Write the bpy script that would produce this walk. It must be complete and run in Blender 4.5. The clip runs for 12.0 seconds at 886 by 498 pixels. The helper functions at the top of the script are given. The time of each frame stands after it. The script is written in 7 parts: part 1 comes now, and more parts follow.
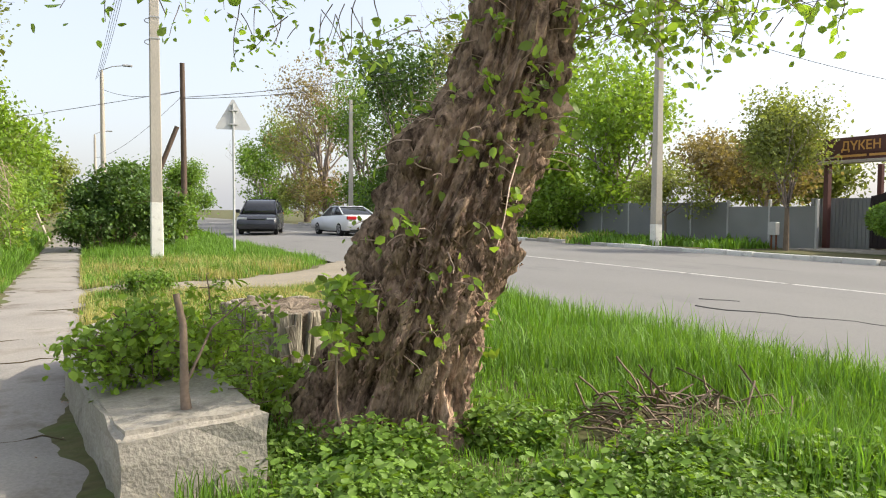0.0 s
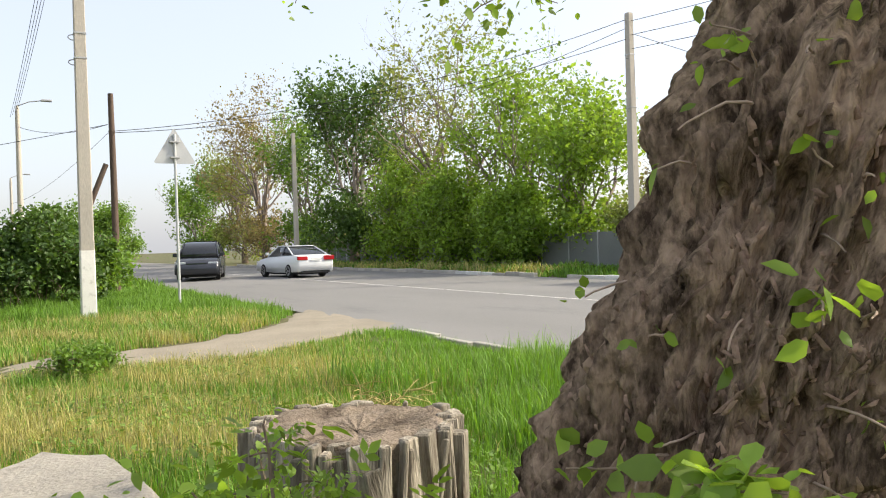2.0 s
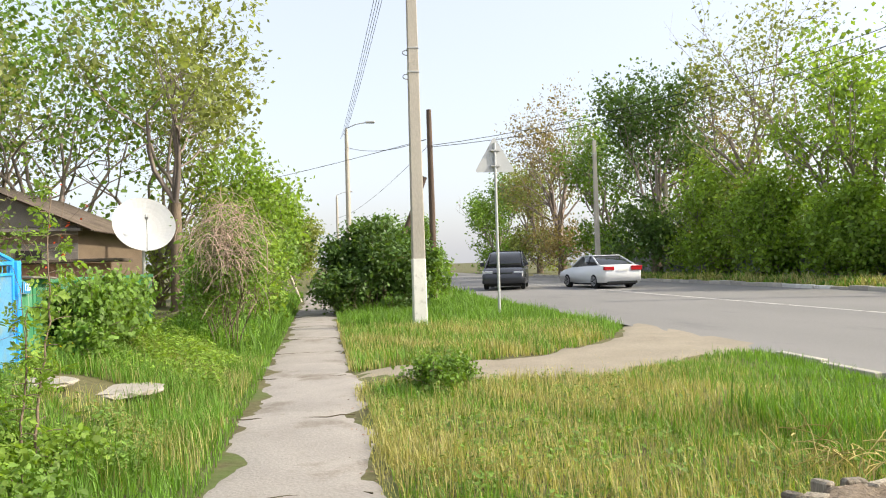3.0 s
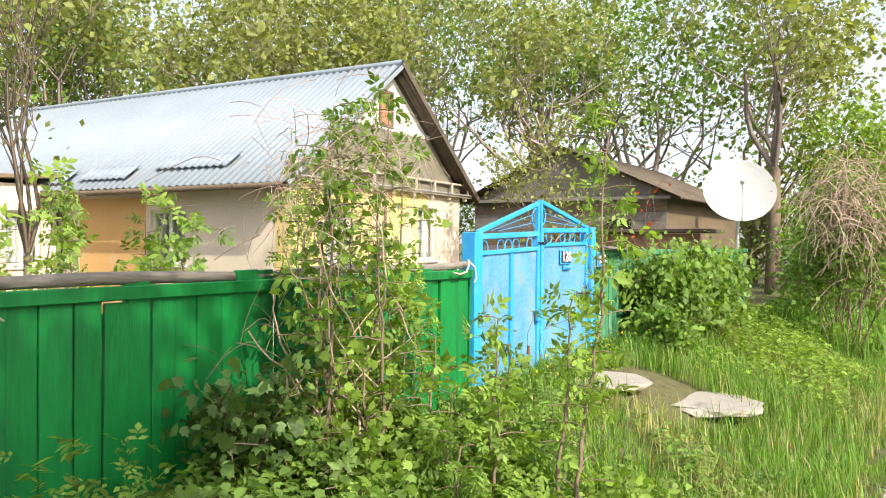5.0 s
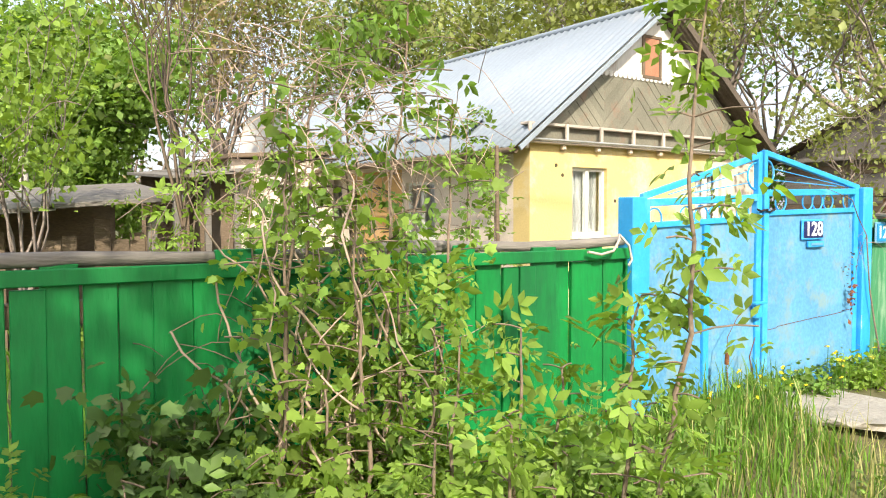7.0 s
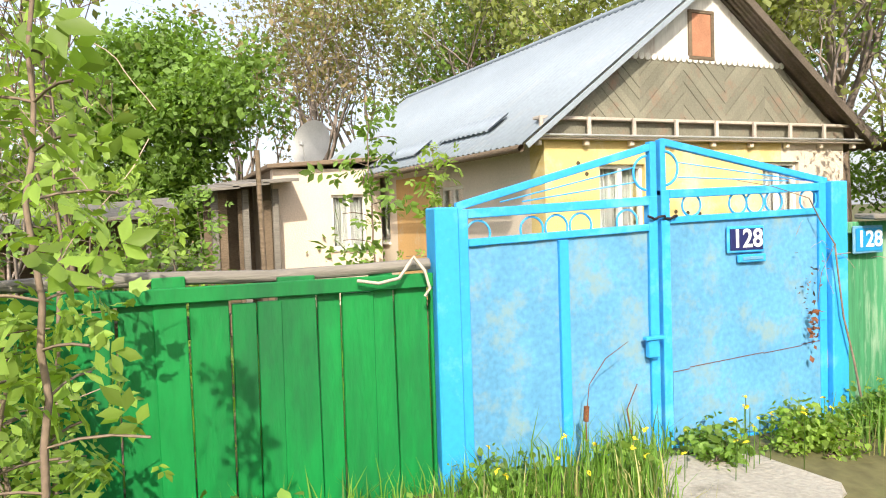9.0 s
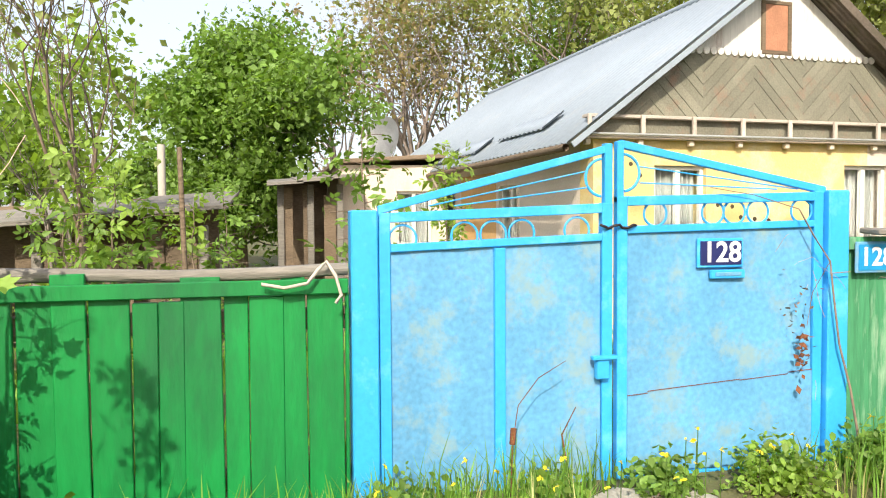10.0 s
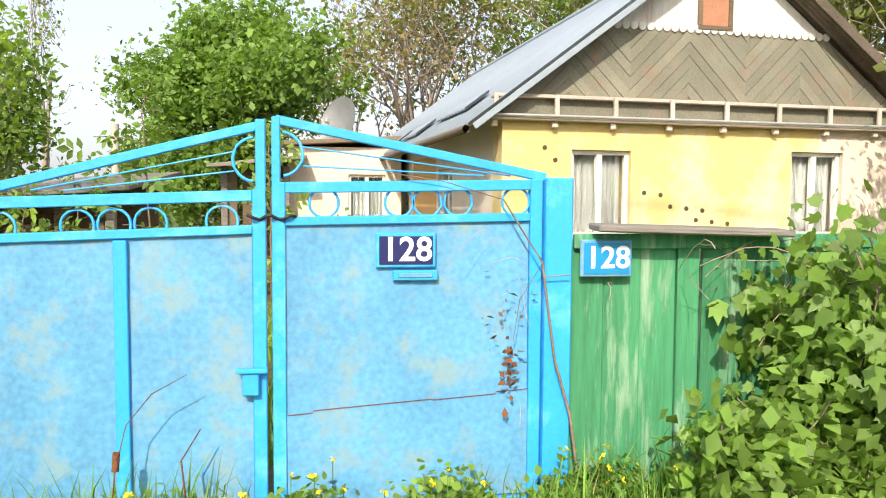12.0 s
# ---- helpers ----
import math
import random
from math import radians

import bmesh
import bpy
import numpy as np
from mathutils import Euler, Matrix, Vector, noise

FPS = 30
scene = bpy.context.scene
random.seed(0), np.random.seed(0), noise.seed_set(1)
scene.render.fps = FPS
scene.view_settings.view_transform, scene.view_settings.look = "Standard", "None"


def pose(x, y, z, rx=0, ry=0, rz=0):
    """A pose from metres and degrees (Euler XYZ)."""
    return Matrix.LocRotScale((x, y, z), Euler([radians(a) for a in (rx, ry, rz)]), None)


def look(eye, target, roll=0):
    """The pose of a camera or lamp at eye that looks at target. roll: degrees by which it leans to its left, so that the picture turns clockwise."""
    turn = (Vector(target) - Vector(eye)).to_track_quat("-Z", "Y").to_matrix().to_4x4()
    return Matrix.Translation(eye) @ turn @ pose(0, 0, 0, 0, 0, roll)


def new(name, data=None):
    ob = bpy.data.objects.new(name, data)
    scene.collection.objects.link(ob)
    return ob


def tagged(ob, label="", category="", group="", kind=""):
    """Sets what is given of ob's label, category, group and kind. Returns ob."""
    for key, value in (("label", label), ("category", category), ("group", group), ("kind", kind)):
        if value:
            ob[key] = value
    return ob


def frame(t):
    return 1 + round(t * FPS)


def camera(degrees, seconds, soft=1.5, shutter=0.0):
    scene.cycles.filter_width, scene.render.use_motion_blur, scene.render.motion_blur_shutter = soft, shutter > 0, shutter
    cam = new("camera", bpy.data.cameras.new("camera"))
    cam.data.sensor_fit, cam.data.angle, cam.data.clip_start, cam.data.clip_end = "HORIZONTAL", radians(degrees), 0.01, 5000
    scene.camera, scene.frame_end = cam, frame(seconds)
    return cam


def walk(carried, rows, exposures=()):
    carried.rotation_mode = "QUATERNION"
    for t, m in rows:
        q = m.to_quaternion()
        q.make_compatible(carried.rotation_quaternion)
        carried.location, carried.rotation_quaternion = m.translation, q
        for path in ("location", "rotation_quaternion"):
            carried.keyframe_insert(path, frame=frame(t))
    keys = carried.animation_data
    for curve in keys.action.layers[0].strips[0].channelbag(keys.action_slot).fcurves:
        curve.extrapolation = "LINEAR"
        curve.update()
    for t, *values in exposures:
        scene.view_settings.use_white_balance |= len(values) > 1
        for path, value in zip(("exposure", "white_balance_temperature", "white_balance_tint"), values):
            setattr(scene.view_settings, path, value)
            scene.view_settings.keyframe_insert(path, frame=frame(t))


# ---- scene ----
cam = camera(60.3, 12.0, soft=1.1)
PATH = [
    (0, (0.251, 0.326, 1.341), (1.107, 2.131, 1.24), 0.3),
    (0.5, (0.294, 0.939, 1.36), (1.345, 2.636, 1.239), -0.7),
    (1, (0.386, 1.64, 1.386), (1.523, 3.281, 1.276), -1.9),
    (1.5, (0.351, 2.331, 1.417), (1.49, 3.974, 1.353), -2.0),
    (2, (0.326, 3.045, 1.412), (1.335, 4.772, 1.398), -1.8),
    (2.5, (0.114, 3.753, 1.423), (0.828, 5.621, 1.433), -1.5),
    (3, (-0.125, 4.367, 1.392), (0.191, 6.342, 1.429), -1.7),
    (3.5, (-0.336, 5.004, 1.392), (-0.482, 6.998, 1.444), -1.4),
    (3.7, (-0.409, 5.264, 1.405), (-0.693, 7.243, 1.453), -1.0),
    (5.5, (-0.661, 6.909, 1.401), (-2.019, 8.376, 1.361), 0.4),
    (6, (-0.583, 7.264, 1.436), (-2.144, 8.513, 1.374), 0.2),
    (6.5, (-0.538, 7.747, 1.412), (-2.2, 8.856, 1.321), 0.2),
    (7, (-0.569, 8.174, 1.4), (-2.268, 9.224, 1.305), -0.2),
    (7.5, (-0.499, 8.624, 1.407), (-2.239, 9.606, 1.302), 0.3),
    (7.7, (-0.498, 8.789, 1.435), (-2.243, 9.762, 1.348), -1.4),
    (9.3, (-0.525, 10.151, 1.441), (-2.423, 10.775, 1.353), -1.4),
    (9.5, (-0.51, 10.282, 1.467), (-2.427, 10.847, 1.379), -1.2),
    (10, (-0.478, 10.658, 1.454), (-2.428, 11.096, 1.366), -0.4),
    (10.5, (-0.551, 11.021, 1.446), (-2.527, 11.316, 1.357), 0.5),
    (11, (-0.57, 11.388, 1.46), (-2.561, 11.552, 1.356), 0.8),
    (11.5, (-0.614, 11.764, 1.473), (-2.599, 11.958, 1.327), 0.9),
    (12, (-0.651, 12.157, 1.47), (-2.62, 12.482, 1.34), 0.4),
]
walk(cam, [(t, look(eye, target, roll)) for t, eye, target, roll in PATH], [(0, 0.08), (2.0, 0.1), (3.7, 0.2), (5.5, 0.32), (7.5, 0.28), (9.5, 0.2), (12, 0.16)])

# ---- world and sun ----
SUN_ELEVATION, SUN_AZIMUTH = radians(37), math.atan2(0.95, -0.31)
world = bpy.data.worlds.new("sky")
scene.world = world
world.use_nodes = True
sky = world.node_tree.nodes.new("ShaderNodeTexSky")
sky.sky_type, sky.sun_disc = "NISHITA", False
sky.sun_elevation, sky.sun_rotation = SUN_ELEVATION, SUN_AZIMUTH
sky.dust_density, sky.air_density, sky.ozone_density = 4.0, 1.0, 1.0
world.node_tree.nodes["Background"].inputs["Strength"].default_value = 0.13
# a thin even veil of high cloud brightens the whole sky
veil = world.node_tree.nodes.new("ShaderNodeMix")
veil.data_type, veil.blend_type = "RGBA", "ADD"
veil.inputs["Factor"].default_value = 1.0
veil.inputs["B"].default_value = (4.25, 4.3, 4.55, 1)
world.node_tree.links.new(sky.outputs["Color"], veil.inputs["A"])
world.node_tree.links.new(veil.outputs["Result"], world.node_tree.nodes["Background"].inputs["Color"])
sun = new("sun", bpy.data.lights.new("sun", "SUN"))
sun.data.energy, sun.data.angle, sun.data.color = 5.3, radians(0.55), (1.0, 0.92, 0.76)
sun.matrix_world = look((30 * math.sin(SUN_AZIMUTH), 30 * math.cos(SUN_AZIMUTH), 30 * math.tan(SUN_ELEVATION)), (0, 0, 0))


# ---- materials ----
def material(name, base, rough=0.85, vary=0.25, scale=3.0, fine=60.0, bump=0.2, metal=0.0, dirt=None, dirt_amount=0.0,
             dirt_scale=2.0, island=0.0, each=0.0, stretch=(1, 1, 1), leafy=0.0, gloss=0.3):
    """A surface with variation at two scales, optional stains or painted shade, and variation from piece to piece."""
    m = bpy.data.materials.new(name)
    m.use_nodes = True
    t = m.node_tree
    n, l = t.nodes, t.links
    b = n["Principled BSDF"]
    b.inputs["Roughness"].default_value, b.inputs["Metallic"].default_value = rough, metal
    b.inputs["Specular IOR Level"].default_value = gloss
    tc, mp = n.new("ShaderNodeTexCoord"), n.new("ShaderNodeMapping")
    mp.inputs["Scale"].default_value = stretch
    l.new(tc.outputs["Object"], mp.inputs["Vector"])
    a, f = n.new("ShaderNodeTexNoise"), n.new("ShaderNodeTexNoise")
    a.inputs["Scale"].default_value, a.inputs["Detail"].default_value = scale, 6
    f.inputs["Scale"].default_value, f.inputs["Detail"].default_value = fine, 4
    for q in (a, f):
        l.new(mp.outputs["Vector"], q.inputs["Vector"])
    add = n.new("ShaderNodeMath")
    add.operation = "ADD"
    l.new(a.outputs["Fac"], add.inputs[0])
    l.new(f.outputs["Fac"], add.inputs[1])
    value = n.new("ShaderNodeMapRange")
    value.inputs["From Min"].default_value, value.inputs["From Max"].default_value = 0.65, 1.35
    value.inputs["To Min"].default_value, value.inputs["To Max"].default_value = 1 - vary, 1 + vary
    l.new(add.outputs[0], value.inputs["Value"])
    out = value.outputs[0]
    if island or each:
        rnd = n.new("ShaderNodeNewGeometry").outputs["Random Per Island"] if island else n.new("ShaderNodeObjectInfo").outputs["Random"]
        k = island or each
        mr, mul = n.new("ShaderNodeMapRange"), n.new("ShaderNodeMath")
        mr.inputs["To Min"].default_value, mr.inputs["To Max"].default_value = 1 - k, 1 + k
        mul.operation = "MULTIPLY"
        l.new(rnd, mr.inputs["Value"])
        l.new(mr.outputs[0], mul.inputs[0])
        l.new(out, mul.inputs[1])
        out = mul.outputs[0]
    colour = n.new("ShaderNodeMix")
    colour.data_type, colour.blend_type = "RGBA", "MULTIPLY"
    colour.inputs["Factor"].default_value = 1.0
    colour.inputs["A"].default_value = (*base, 1)
    l.new(out, colour.inputs["B"])
    c = colour.outputs["Result"]
    if dirt:
        d, ramp, mix = n.new("ShaderNodeTexNoise"), n.new("ShaderNodeMapRange"), n.new("ShaderNodeMix")
        d.inputs["Scale"].default_value, d.inputs["Detail"].default_value, d.inputs["Roughness"].default_value = dirt_scale, 8, 0.7
        l.new(mp.outputs["Vector"], d.inputs["Vector"])
        ramp.inputs["From Min"].default_value, ramp.inputs["From Max"].default_value = 0.62 - 0.24 * dirt_amount, 0.78 - 0.24 * dirt_amount
        l.new(d.outputs["Fac"], ramp.inputs["Value"])
        mix.data_type = "RGBA"
        mix.inputs["B"].default_value = (*dirt, 1)
        l.new(ramp.outputs[0], mix.inputs["Factor"])
        l.new(c, mix.inputs["A"])
        c = mix.outputs["Result"]
    l.new(c, b.inputs["Base Color"])
    if bump:
        bp = n.new("ShaderNodeBump")
        bp.inputs["Strength"].default_value, bp.inputs["Distance"].default_value = bump, 0.02
        l.new(add.outputs[0], bp.inputs["Height"])
        l.new(bp.outputs["Normal"], b.inputs["Normal"])
    if leafy:
        tr, ms = n.new("ShaderNodeBsdfTranslucent"), n.new("ShaderNodeMixShader")
        warm = n.new("ShaderNodeMix")
        warm.data_type, warm.blend_type = "RGBA", "MULTIPLY"
        warm.inputs["Factor"].default_value = 1.0
        warm.inputs["B"].default_value = (1.5, 1.5, 0.5, 1)
        l.new(c, warm.inputs["A"])
        l.new(warm.outputs["Result"], tr.inputs["Color"])
        ms.inputs["Fac"].default_value = leafy
        l.new(b.outputs[0], ms.inputs[1])
        l.new(tr.outputs[0], ms.inputs[2])
        l.new(ms.outputs[0], n["Material Output"].inputs["Surface"])
    return m


def leaf_material(name, base, rough=0.5, k=0.45, through_light=0.4):
    return material(name, base, rough, 0.2, 0.6, 9.0, 0.0, island=k, leafy=through_light, gloss=0.35)


SOIL = material("soil_and_turf", (0.11, 0.10, 0.045), 0.95, 0.4, 0.5, 14, 0.6, dirt=(0.085, 0.12, 0.03), dirt_amount=0.55, dirt_scale=0.7)
DUST = material("pale_dirt", (0.27, 0.235, 0.18), 0.95, 0.2, 1.2, 25, 0.4, dirt=(0.25, 0.22, 0.15), dirt_amount=0.2)
PAVING = material("worn_grey_asphalt_path", (0.30, 0.275, 0.25), 0.92, 0.18, 1.6, 40, 0.35, dirt=(0.17, 0.145, 0.115), dirt_amount=0.42, dirt_scale=1.1)
ASPHALT = material("road_asphalt", (0.205, 0.198, 0.188), 0.88, 0.12, 0.35, 60, 0.25, dirt=(0.15, 0.145, 0.145), dirt_amount=0.25, dirt_scale=0.5, stretch=(1, 0.35, 1))
ROAD_PAINT = material("worn_white_road_paint", (0.52, 0.5, 0.47), 0.8, 0.2, 2, 30, 0.1, dirt=(0.25, 0.24, 0.23), dirt_amount=0.5, dirt_scale=3)
CONCRETE = material("old_concrete", (0.37, 0.335, 0.285), 0.92, 0.25, 2.5, 45, 0.5, dirt=(0.17, 0.155, 0.125), dirt_amount=0.35, dirt_scale=2.5)
KERB_WHITE = material("whitewashed_kerb", (0.68, 0.66, 0.60), 0.9, 0.12, 2, 30, 0.25, dirt=(0.38, 0.36, 0.32), dirt_amount=0.4, each=0.15)
KERB_GREY = material("grey_kerb", (0.42, 0.39, 0.34), 0.9, 0.2, 2, 30, 0.25, each=0.15)
POLE_CONCRETE = material("pole_concrete", (0.46, 0.42, 0.36), 0.9, 0.14, 2, 40, 0.2, dirt=(0.33, 0.3, 0.25), dirt_amount=0.3, stretch=(1, 1, 0.3))
WHITEWASH = material("whitewash", (0.78, 0.76, 0.71), 0.9, 0.1, 5, 60, 0.2, dirt=(0.5, 0.47, 0.42), dirt_amount=0.3, dirt_scale=6)
POLE_WOOD = material("dark_pole_wood", (0.12, 0.085, 0.065), 0.9, 0.3, 4, 60, 0.4, stretch=(1, 1, 0.1))
GREEN_PAINT = material("green_board_paint", (0.004, 0.20, 0.042), 0.5, 0.2, 1.3, 30, 0.25, dirt=(0.008, 0.12, 0.035), dirt_amount=0.45, dirt_scale=1.6, each=0.09, stretch=(1, 1, 0.25), gloss=0.4)
GREEN_OLD = material("flaking_green_paint", (0.05, 0.21, 0.10), 0.8, 0.3, 3, 40, 0.4, dirt=(0.27, 0.40, 0.28), dirt_amount=0.42, dirt_scale=15, each=0.15, stretch=(1, 1, 0.12))
GREY_WOOD = material("weathered_grey_wood", (0.215, 0.195, 0.17), 0.92, 0.3, 3, 60, 0.5, stretch=(1, 0.12, 1), each=0.15)
OLD_WOOD = material("old_brown_wood", (0.17, 0.125, 0.085), 0.92, 0.3, 3, 60, 0.5, stretch=(0.3, 0.3, 1), each=0.2)
BLUE_SHEET = material("faded_blue_sheet_metal", (0.105, 0.305, 0.52), 0.5, 0.24, 2.4, 45, 0.12, dirt=(0.215, 0.325, 0.36), dirt_amount=0.5, dirt_scale=5.0, gloss=0.4)
BLUE_FRAME = material("bright_blue_steel_paint", (0.035, 0.35, 0.76), 0.42, 0.1, 2.0, 40, 0.1, dirt=(0.14, 0.48, 0.82), dirt_amount=0.35, dirt_scale=4, gloss=0.5)
RUST = material("rust", (0.17, 0.065, 0.03), 0.9, 0.35, 14, 80, 0.5)
ROOF_METAL = material("corrugated_roof_sheet", (0.31, 0.355, 0.405), 0.45, 0.10, 1.2, 20, 0.05, metal=0.15, dirt=(0.36, 0.38, 0.4), dirt_amount=0.3, dirt_scale=1.5, gloss=0.3)
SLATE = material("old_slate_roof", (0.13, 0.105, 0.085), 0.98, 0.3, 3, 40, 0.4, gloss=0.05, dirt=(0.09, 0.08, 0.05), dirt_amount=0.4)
YELLOW_WALL = material("yellow_lime_plaster", (0.66, 0.50, 0.215), 0.93, 0.07, 1.3, 40, 0.25, dirt=(0.72, 0.63, 0.42), dirt_amount=0.6, dirt_scale=1.1)
ORANGE_WALL = material("orange_lime_plaster", (0.62, 0.38, 0.16), 0.93, 0.1, 1.3, 40, 0.25, dirt=(0.6, 0.48, 0.33), dirt_amount=0.3)
PLASTER = material("bare_pale_plaster", (0.66, 0.56, 0.465), 0.94, 0.12, 1.3, 40, 0.3, dirt=(0.52, 0.42, 0.33), dirt_amount=0.3, dirt_scale=1.5)
GABLE_WHITE = material("flaking_white_boards", (0.70, 0.67, 0.62), 0.85, 0.1, 3, 40, 0.2, dirt=(0.36, 0.24, 0.19), dirt_amount=0.3, dirt_scale=5, stretch=(1, 1, 0.15), each=0.06)
GABLE_WOOD = material("weathered_olive_boards", (0.205, 0.195, 0.15), 0.9, 0.22, 3, 50, 0.4, dirt=(0.25, 0.165, 0.12), dirt_amount=0.35, dirt_scale=3.5, each=0.13)
TRIM_WOOD = material("pale_trim_wood", (0.50, 0.43, 0.37), 0.9, 0.2, 3, 60, 0.3, each=0.12)
HATCH_RED = material("red_brown_hatch", (0.40, 0.19, 0.115), 0.85, 0.2, 8, 60, 0.2)
CURTAIN = material("pale_curtain", (0.62, 0.62, 0.60), 0.9, 0.15, 6, 40, 0.2, stretch=(6, 6, 0.3))
WHITE_FRAME = material("old_white_frame_paint", (0.7, 0.68, 0.63), 0.6, 0.1, 5, 50, 0.1, dirt=(0.4, 0.3, 0.22), dirt_amount=0.2, dirt_scale=9)
DARK_GAP = material("dark_interior", (0.03, 0.028, 0.025), 0.9, 0.2, 4, 40, 0.0)
PLUG = material("plaster_plug", (0.085, 0.065, 0.035), 0.9, 0.2, 20, 80, 0.1)
DISH_WHITE = material("white_dish_paint", (0.80, 0.80, 0.80), 0.4, 0.04, 3, 30, 0.03, gloss=0.5)
GALVANISED = material("grey_steel", (0.46, 0.46, 0.45), 0.5, 0.15, 5, 50, 0.1, metal=0.5)
SIGN_BACK = material("sign_back_grey", (0.52, 0.53, 0.53), 0.55, 0.06, 3, 30, 0.05, metal=0.2)
WIRE = material("black_cable", (0.03, 0.03, 0.03), 0.7, 0.1, 10, 50, 0.0)
BARK = material("tree_bark", (0.19, 0.145, 0.105), 0.95, 0.35, 3, 30, 0.6, stretch=(1, 1, 0.25))
# the dark mottling puts the trunk's shade into the bark colour
BARK_OLD = material("furrowed_willow_bark", (0.35, 0.245, 0.175), 0.97, 0.55, 6, 45, 1.0, dirt=(0.06, 0.04, 0.028), dirt_amount=0.66, dirt_scale=9, stretch=(1, 1, 0.5), gloss=0.1)
CHIPS = material("loose_bark_chips", (0.31, 0.205, 0.155), 0.95, 0.3, 20, 80, 0.4, island=0.45, gloss=0.1)
STUMP_TOP = material("cut_stump_wood", (0.24, 0.19, 0.145), 0.93, 0.35, 6, 60, 0.8, dirt=(0.07, 0.05, 0.035), dirt_amount=0.55, dirt_scale=5)
STUMP_BARK = material("grey_stump_bark", (0.33, 0.29, 0.235), 0.95, 0.35, 5, 60, 0.8, dirt=(0.075, 0.055, 0.04), dirt_amount=0.62, dirt_scale=9, stretch=(1, 1, 0.16), each=0.45)
TWIG = material("twig_bark", (0.21, 0.155, 0.115), 0.9, 0.3, 8, 50, 0.2, island=0.3)
TWIG_GREY = material("grey_twigs", (0.29, 0.235, 0.205), 0.9, 0.25, 2, 20, 0.1, island=0.3)
DRY_VINE = material("dry_pinkish_vine", (0.44, 0.325, 0.255), 0.9, 0.25, 5, 30, 0.1, island=0.35)
STRAW = material("dry_grass", (0.52, 0.43, 0.20), 0.9, 0.2, 1, 10, 0.0, island=0.35, leafy=0.25)
GRASS = leaf_material("fresh_grass", (0.145, 0.27, 0.04), 0.55, 0.45, 0.35)
GRASS_DRYISH = leaf_material("yellowing_grass", (0.40, 0.37, 0.155), 0.6, 0.4, 0.3)
WEED = leaf_material("weed_leaves", (0.165, 0.27, 0.05), 0.5, 0.4, 0.35)
LEAF_FRESH = leaf_material("fresh_spring_leaves", (0.235, 0.345, 0.065), 0.5, 0.4, 0.45)
LEAF_MID = leaf_material("mid_green_leaves", (0.165, 0.27, 0.055), 0.5, 0.4, 0.4)
LEAF_DARK = leaf_material("dark_green_leaves", (0.095, 0.165, 0.042), 0.45, 0.4, 0.3)
LEAF_OLIVE = leaf_material("olive_leaves", (0.25, 0.285, 0.095), 0.55, 0.4, 0.4)
LEAF_BROWN = leaf_material("brownish_young_leaves", (0.27, 0.215, 0.115), 0.6, 0.4, 0.35)
FLOWER_YELLOW = material("yellow_petals", (0.80, 0.60, 0.02), 0.6, 0.1, 5, 30, 0.0, island=0.1)
FLOWER_RED = material("red_leaves", (0.60, 0.09, 0.035), 0.6, 0.2, 5, 30, 0.0, island=0.2, leafy=0.3)
CAR_WHITE = material("white_car_paint", (0.74, 0.75, 0.76), 0.25, 0.02, 1, 20, 0.0, gloss=0.6)
CAR_DARK = material("dark_grey_car_paint", (0.055, 0.058, 0.068), 0.25, 0.04, 1, 20, 0.0, metal=0.4, gloss=0.6)
CAR_GLASS = material("dark_car_glass", (0.02, 0.022, 0.025), 0.08, 0.05, 1, 20, 0.0, gloss=0.8)
TYRE = material("black_tyre", (0.025, 0.025, 0.025), 0.85, 0.1, 10, 60, 0.1)
RIM = material("alloy_rim", (0.5, 0.5, 0.52), 0.35, 0.05, 5, 40, 0.0, metal=0.7)
TAIL_RED = material("red_tail_lamp", (0.45, 0.015, 0.02), 0.2, 0.05, 5, 40, 0.0, gloss=0.6)
LAMP_CLEAR = material("clear_headlamp", (0.6, 0.62, 0.64), 0.15, 0.05, 5, 40, 0.0, gloss=0.7)
PLATE_WHITE = material("white_plate", (0.75, 0.75, 0.73), 0.5, 0.04, 5, 40, 0.0)
ENAMEL_NAVY = material("navy_enamel", (0.018, 0.022, 0.105), 0.3, 0.1, 8, 40, 0.02, gloss=0.5)
ENAMEL_BLUE = material("blue_enamel", (0.015, 0.235, 0.50), 0.35, 0.1, 8, 40, 0.02, gloss=0.5)
LETTER_WHITE = material("white_letter_paint", (0.80, 0.80, 0.78), 0.5, 0.04, 8, 40, 0.0)
SHOP_BROWN = material("brown_shop_cladding", (0.105, 0.045, 0.04), 0.5, 0.15, 2, 30, 0.05)
SHOP_BEIGE = material("beige_shop_wall", (0.58, 0.48, 0.33), 0.9, 0.08, 1, 30, 0.1)
SHOP_LETTER = material("orange_letter_outline", (0.62, 0.33, 0.10), 0.5, 0.1, 4, 30, 0.0)
IRON_DARK = material("dark_iron_gate", (0.028, 0.022, 0.024), 0.5, 0.2, 3, 30, 0.05, metal=0.3)
WALL_GREY = material("grey_fence_sheet", (0.215, 0.22, 0.215), 0.8, 0.12, 1, 30, 0.1, each=0.08)
YELLOW_PIPE = material("yellow_gas_pipe", (0.72, 0.50, 0.03), 0.5, 0.1, 4, 30, 0.0)
FAR_BRICK = material("far_brick_wall", (0.34, 0.20, 0.15), 0.9, 0.15, 2, 20, 0.1)
RED_ROOF = material("red_metal_roof", (0.48, 0.06, 0.055), 0.5, 0.1, 2, 20, 0.0)


